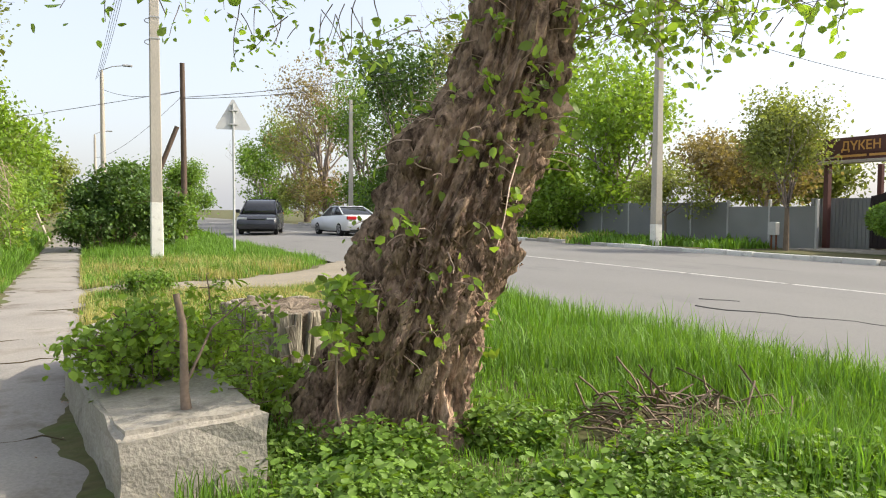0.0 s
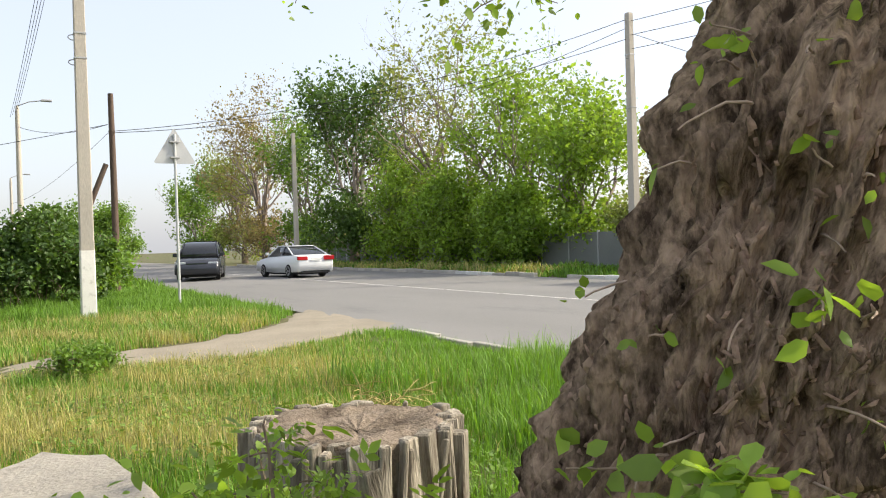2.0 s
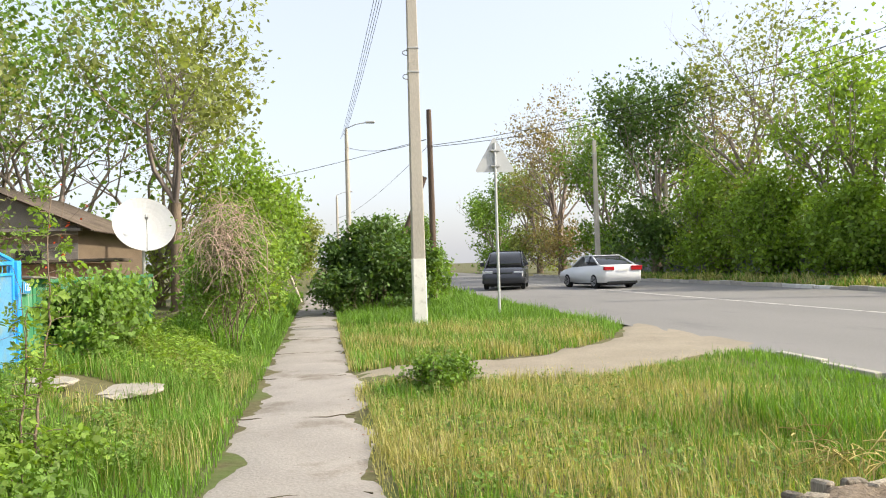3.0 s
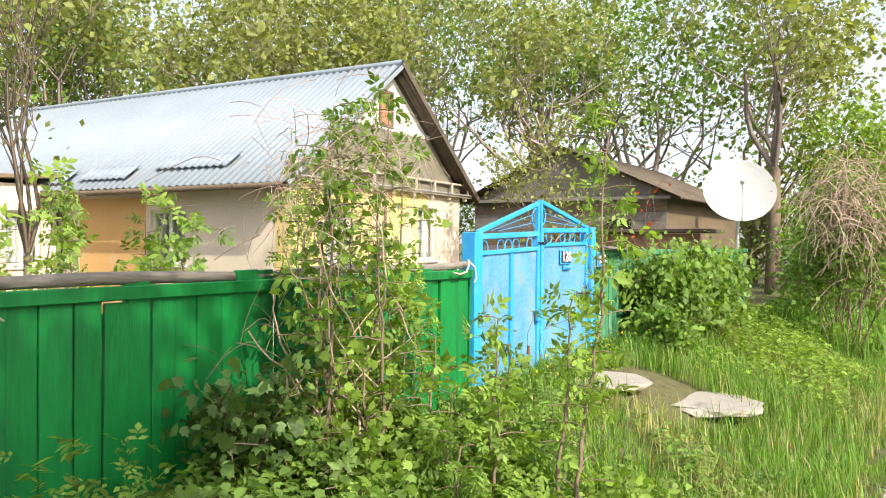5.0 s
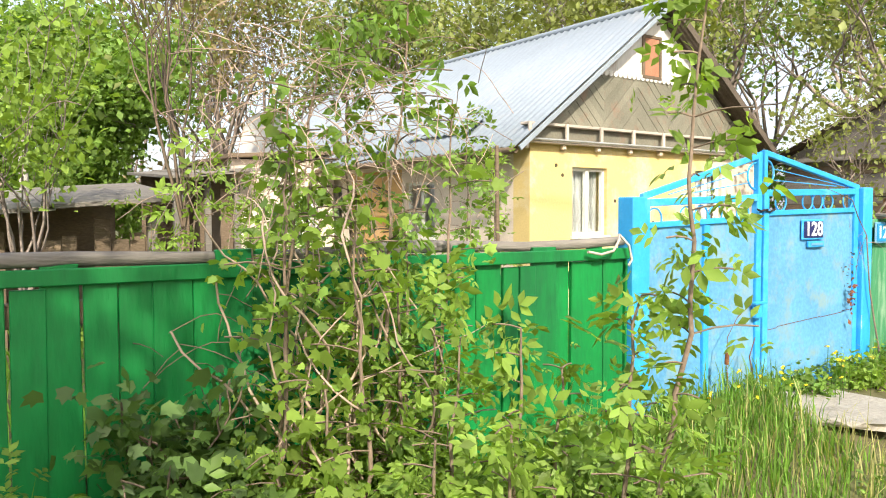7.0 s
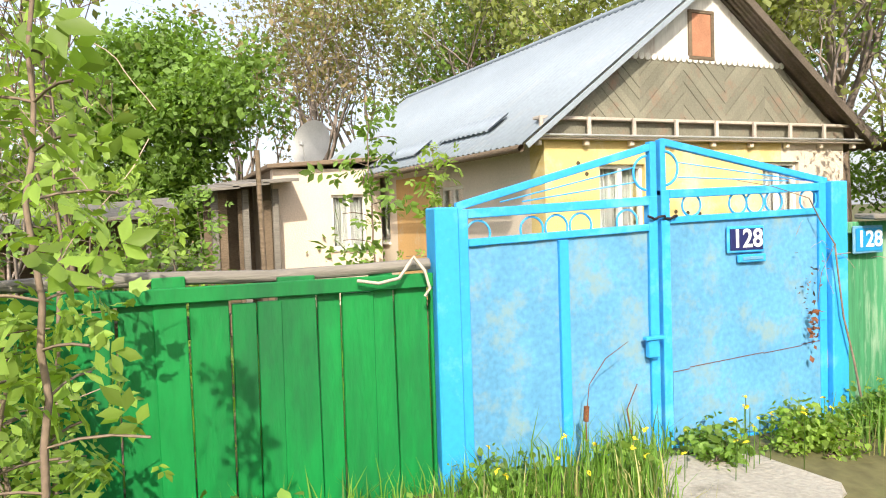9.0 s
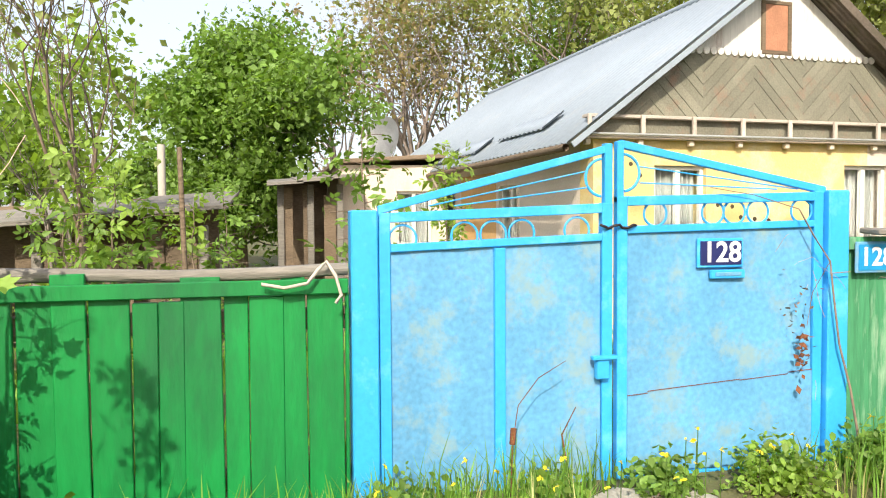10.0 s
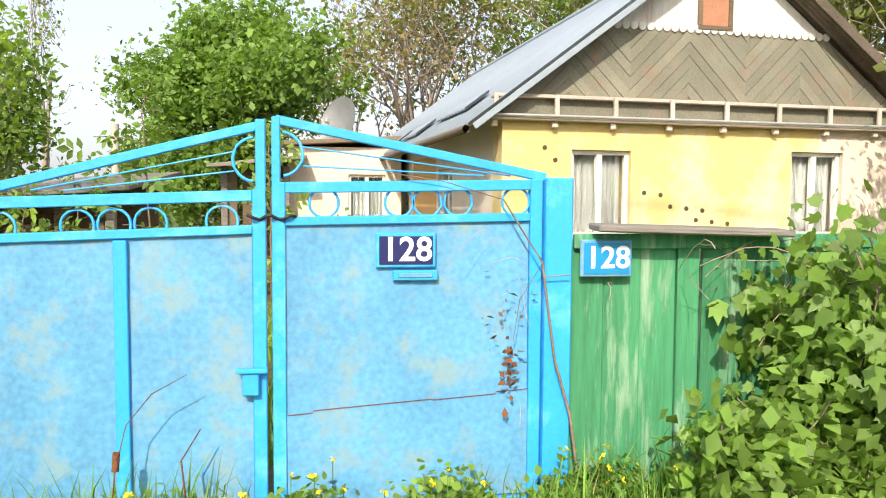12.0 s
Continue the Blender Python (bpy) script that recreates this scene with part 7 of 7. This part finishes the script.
weed_carpet(0.9, 3.6, 1.0, 4.4, 26000, 0.034, 0.16, WEED, 421, "low leafy weeds carpeting the ground before the willow", OVAL)
weed_carpet(1.2, 4.6, 4.6, 9.5, 9000, 0.03, 0.10, WEED, 422, "scattered small-leaved weeds in the verge", OVAL)
weed_carpet(-3.15, -1.25, 4.5, 9.7, 26000, 0.045, 0.28, LEAF_MID, 423, "thick leafy weeds on the bank below the fence", LOBED, lambda x, y: g_edge(x, y))
weed_carpet(-3.15, -1.4, 5.0, 9.7, 9000, 0.085, 0.36, LEAF_FRESH, 424, "box elder seedlings on the bank below the fence", COMPOUND, lambda x, y: g_edge(x, y))
weed_carpet(-2.9, -1.3, 13.3, 20.0, 16000, 0.05, 0.25, LEAF_FRESH, 425, "leafy weeds along the hedge", KITE)
weed_carpet(-2.9, -1.35, 9.6, 11.4, 7000, 0.035, 0.16, WEED, 427, "low leafy weeds in the grass before the gate", KITE, lambda x, y: (x > -2.75) & (y < 11.2))
weed_carpet(0.4, 3.0, 7.0, 13.0, 6000, 0.035, 0.12, WEED, 426, "leafy weeds along the path's verge", KITE)

# small dry things that cling to the fence and the gate
tagged(tube_part("dry_stem", [[(-3.12, 11.5, 0.36, 0.003), (-3.16, 11.52, 0.6, 0.002), (-3.18, 11.55, 0.74, 0.0018), (-3.18, 11.63, 0.84, 0.002), (-3.18, 11.74, 0.9, 0.0012)],
                              [(-3.16, 11.52, 0.6, 0.012), (-3.16, 11.525, 0.66, 0.012)], [(-3.14, 11.75, 0.38, 0.004), (-3.17, 11.72, 0.62, 0.003), (-3.18, 11.78, 0.72, 0.002)]], RUST, sides=5),
       "brown dead stem standing before the gate", "stem")
tagged(tube_part("rope", [[(-3.24, 10.62, 1.215, 0.007), (-3.235, 10.7, 1.2, 0.007), (-3.235, 10.78, 1.215, 0.007), (-3.24, 10.82, 1.265, 0.007), (-3.27, 10.85, 1.29, 0.007), (-3.235, 10.88, 1.24, 0.007), (-3.235, 10.9, 1.17, 0.007), (-3.235, 10.88, 1.14, 0.007)]], TRIM_WOOD, sides=6),
       "pale frayed rope tied over the fence's end", "rope")
tagged(tube_part("dead_creeper", [[(-3.25, 12.8, 1.47, 0.0030), (-3.25, 12.87, 1.36, 0.0036), (-3.235, 12.94, 1.25, 0.0042), (-3.235, 12.96, 1.1, 0.0042), (-3.235, 12.99, 0.9, 0.0048), (-3.235, 13.05, 0.7, 0.0054), (-3.2, 13.08, 0.42, 0.0060)],
                                  [(-3.235, 12.94, 1.25, 0.0018), (-3.24, 12.86, 1.12, 0.0018), (-3.245, 12.84, 0.98, 0.0012)], [(-3.235, 12.94, 1.2, 0.0024), (-3.235, 13.04, 1.205, 0.0024)],
                                  [(-3.25, 12.8, 1.47, 0.0024), (-3.27, 12.6, 1.53, 0.0018), (-3.27, 12.4, 1.56, 0.0018)]], TWIG, sides=6),
       "brown dead creeper winding up the gate post", "vine")
g = np.random.default_rng(433)
cl = np.stack([-3.255 + 0.008 * g.normal(size=40), 12.83 + 0.012 * g.normal(size=40), 0.86 + 0.05 * g.normal(size=40)], -1)
tagged(leaf_part("dry_leaf_cluster", cl, 0.028, RUST, g, None, KITE, 0.0), "shrivelled brown leaf cluster hanging on the gate", "leaves", kind="stuff")
cl = np.stack([-3.262 + 0.006 * g.normal(size=26), 12.82 + 0.06 * g.normal(size=26), 1.06 + 0.09 * g.normal(size=26)], -1)
tagged(leaf_part("dry_leaf_cluster", cl, 0.02, TWIG, g, None, KITE, 0.0), "thin grey dead creeper leaves on the gate", "leaves", kind="stuff")

# small yellow flowers at the gate
g = np.random.default_rng(431)
fp = np.stack([-3.05 + 0.25 * g.random(46), 10.9 + 3.3 * g.random(46)], -1)
fz = height(fp[:, 0], fp[:, 1]) + 0.12 + 0.16 * g.random(46)
fl = thing("yellow_flowers", "scattered small yellow celandine flowers at the gate's foot", "flowers", pose(0, 0, 0), kind="stuff")
tube_part("stalks", [[(a, b, c - 0.3, 0.002), (a + 0.01, b, c, 0.002)] for (a, b), c in zip(fp, fz)], GRASS, fl, 3)
leaf_part("petals", np.repeat(np.column_stack([fp, fz]), 5, axis=0), 0.014, FLOWER_YELLOW, g, fl, OVAL, 0.8)
for k in range(7):
    shrub(-3.08, 11.1 + 0.5 * k, 0.2, 0.12 + 0.035 * (k > 2), 0.03, (WEED, LEAF_FRESH)[k % 2], "low celandine leaves at the gate's foot", 440 + k, 9, 6, OVAL, "weed_clump", 0.05)

# clipped bushes before the shop
for k, (x, y) in enumerate(((22.8, 15.4), (23.2, 13.7))):
    g = np.random.default_rng(455 + k)
    root = thing("clipped_bush", "round clipped green bush on a short stem before the shop", "bush", pose(x, y, 0.08))
    tube_part("stem", [[(0, 0, -0.1, 0.05), (0.02, 0, 0.8, 0.04)]], TWIG, root, 7)
    d = g.normal(size=(6500, 3))
    d /= np.linalg.norm(d, axis=1)[:, None]
    rr = (0.72 + 0.28 * g.random(6500) ** 0.5)[:, None]
    leaf_part("foliage", d * rr * np.array([[0.92, 0.92, 0.56]]) + np.array([[0, 0, 1.08]]), 0.085, LEAF_MID, g, root, KITE, 0.3, out=d * 0.8)

# clods and crumbs on the path
g = np.random.default_rng(461)
cs = np.stack([-1.0 + 1.2 * g.random(500), 0 + 22 * g.random(500), 0.004 + 0 * g.random(500)], -1)
edge = np.abs(cs[:, 0] + 0.42) > 0.35 + 0.2 * g.random(500)
v, f = leaves(cs[edge], 0.022, g, KITE, 1.2)
tagged(link_mesh("path_crumbs", mesh_np("path_crumbs", v, f), CHIPS), "dry leaf scraps and crumbs on the path", "litter", kind="stuff")
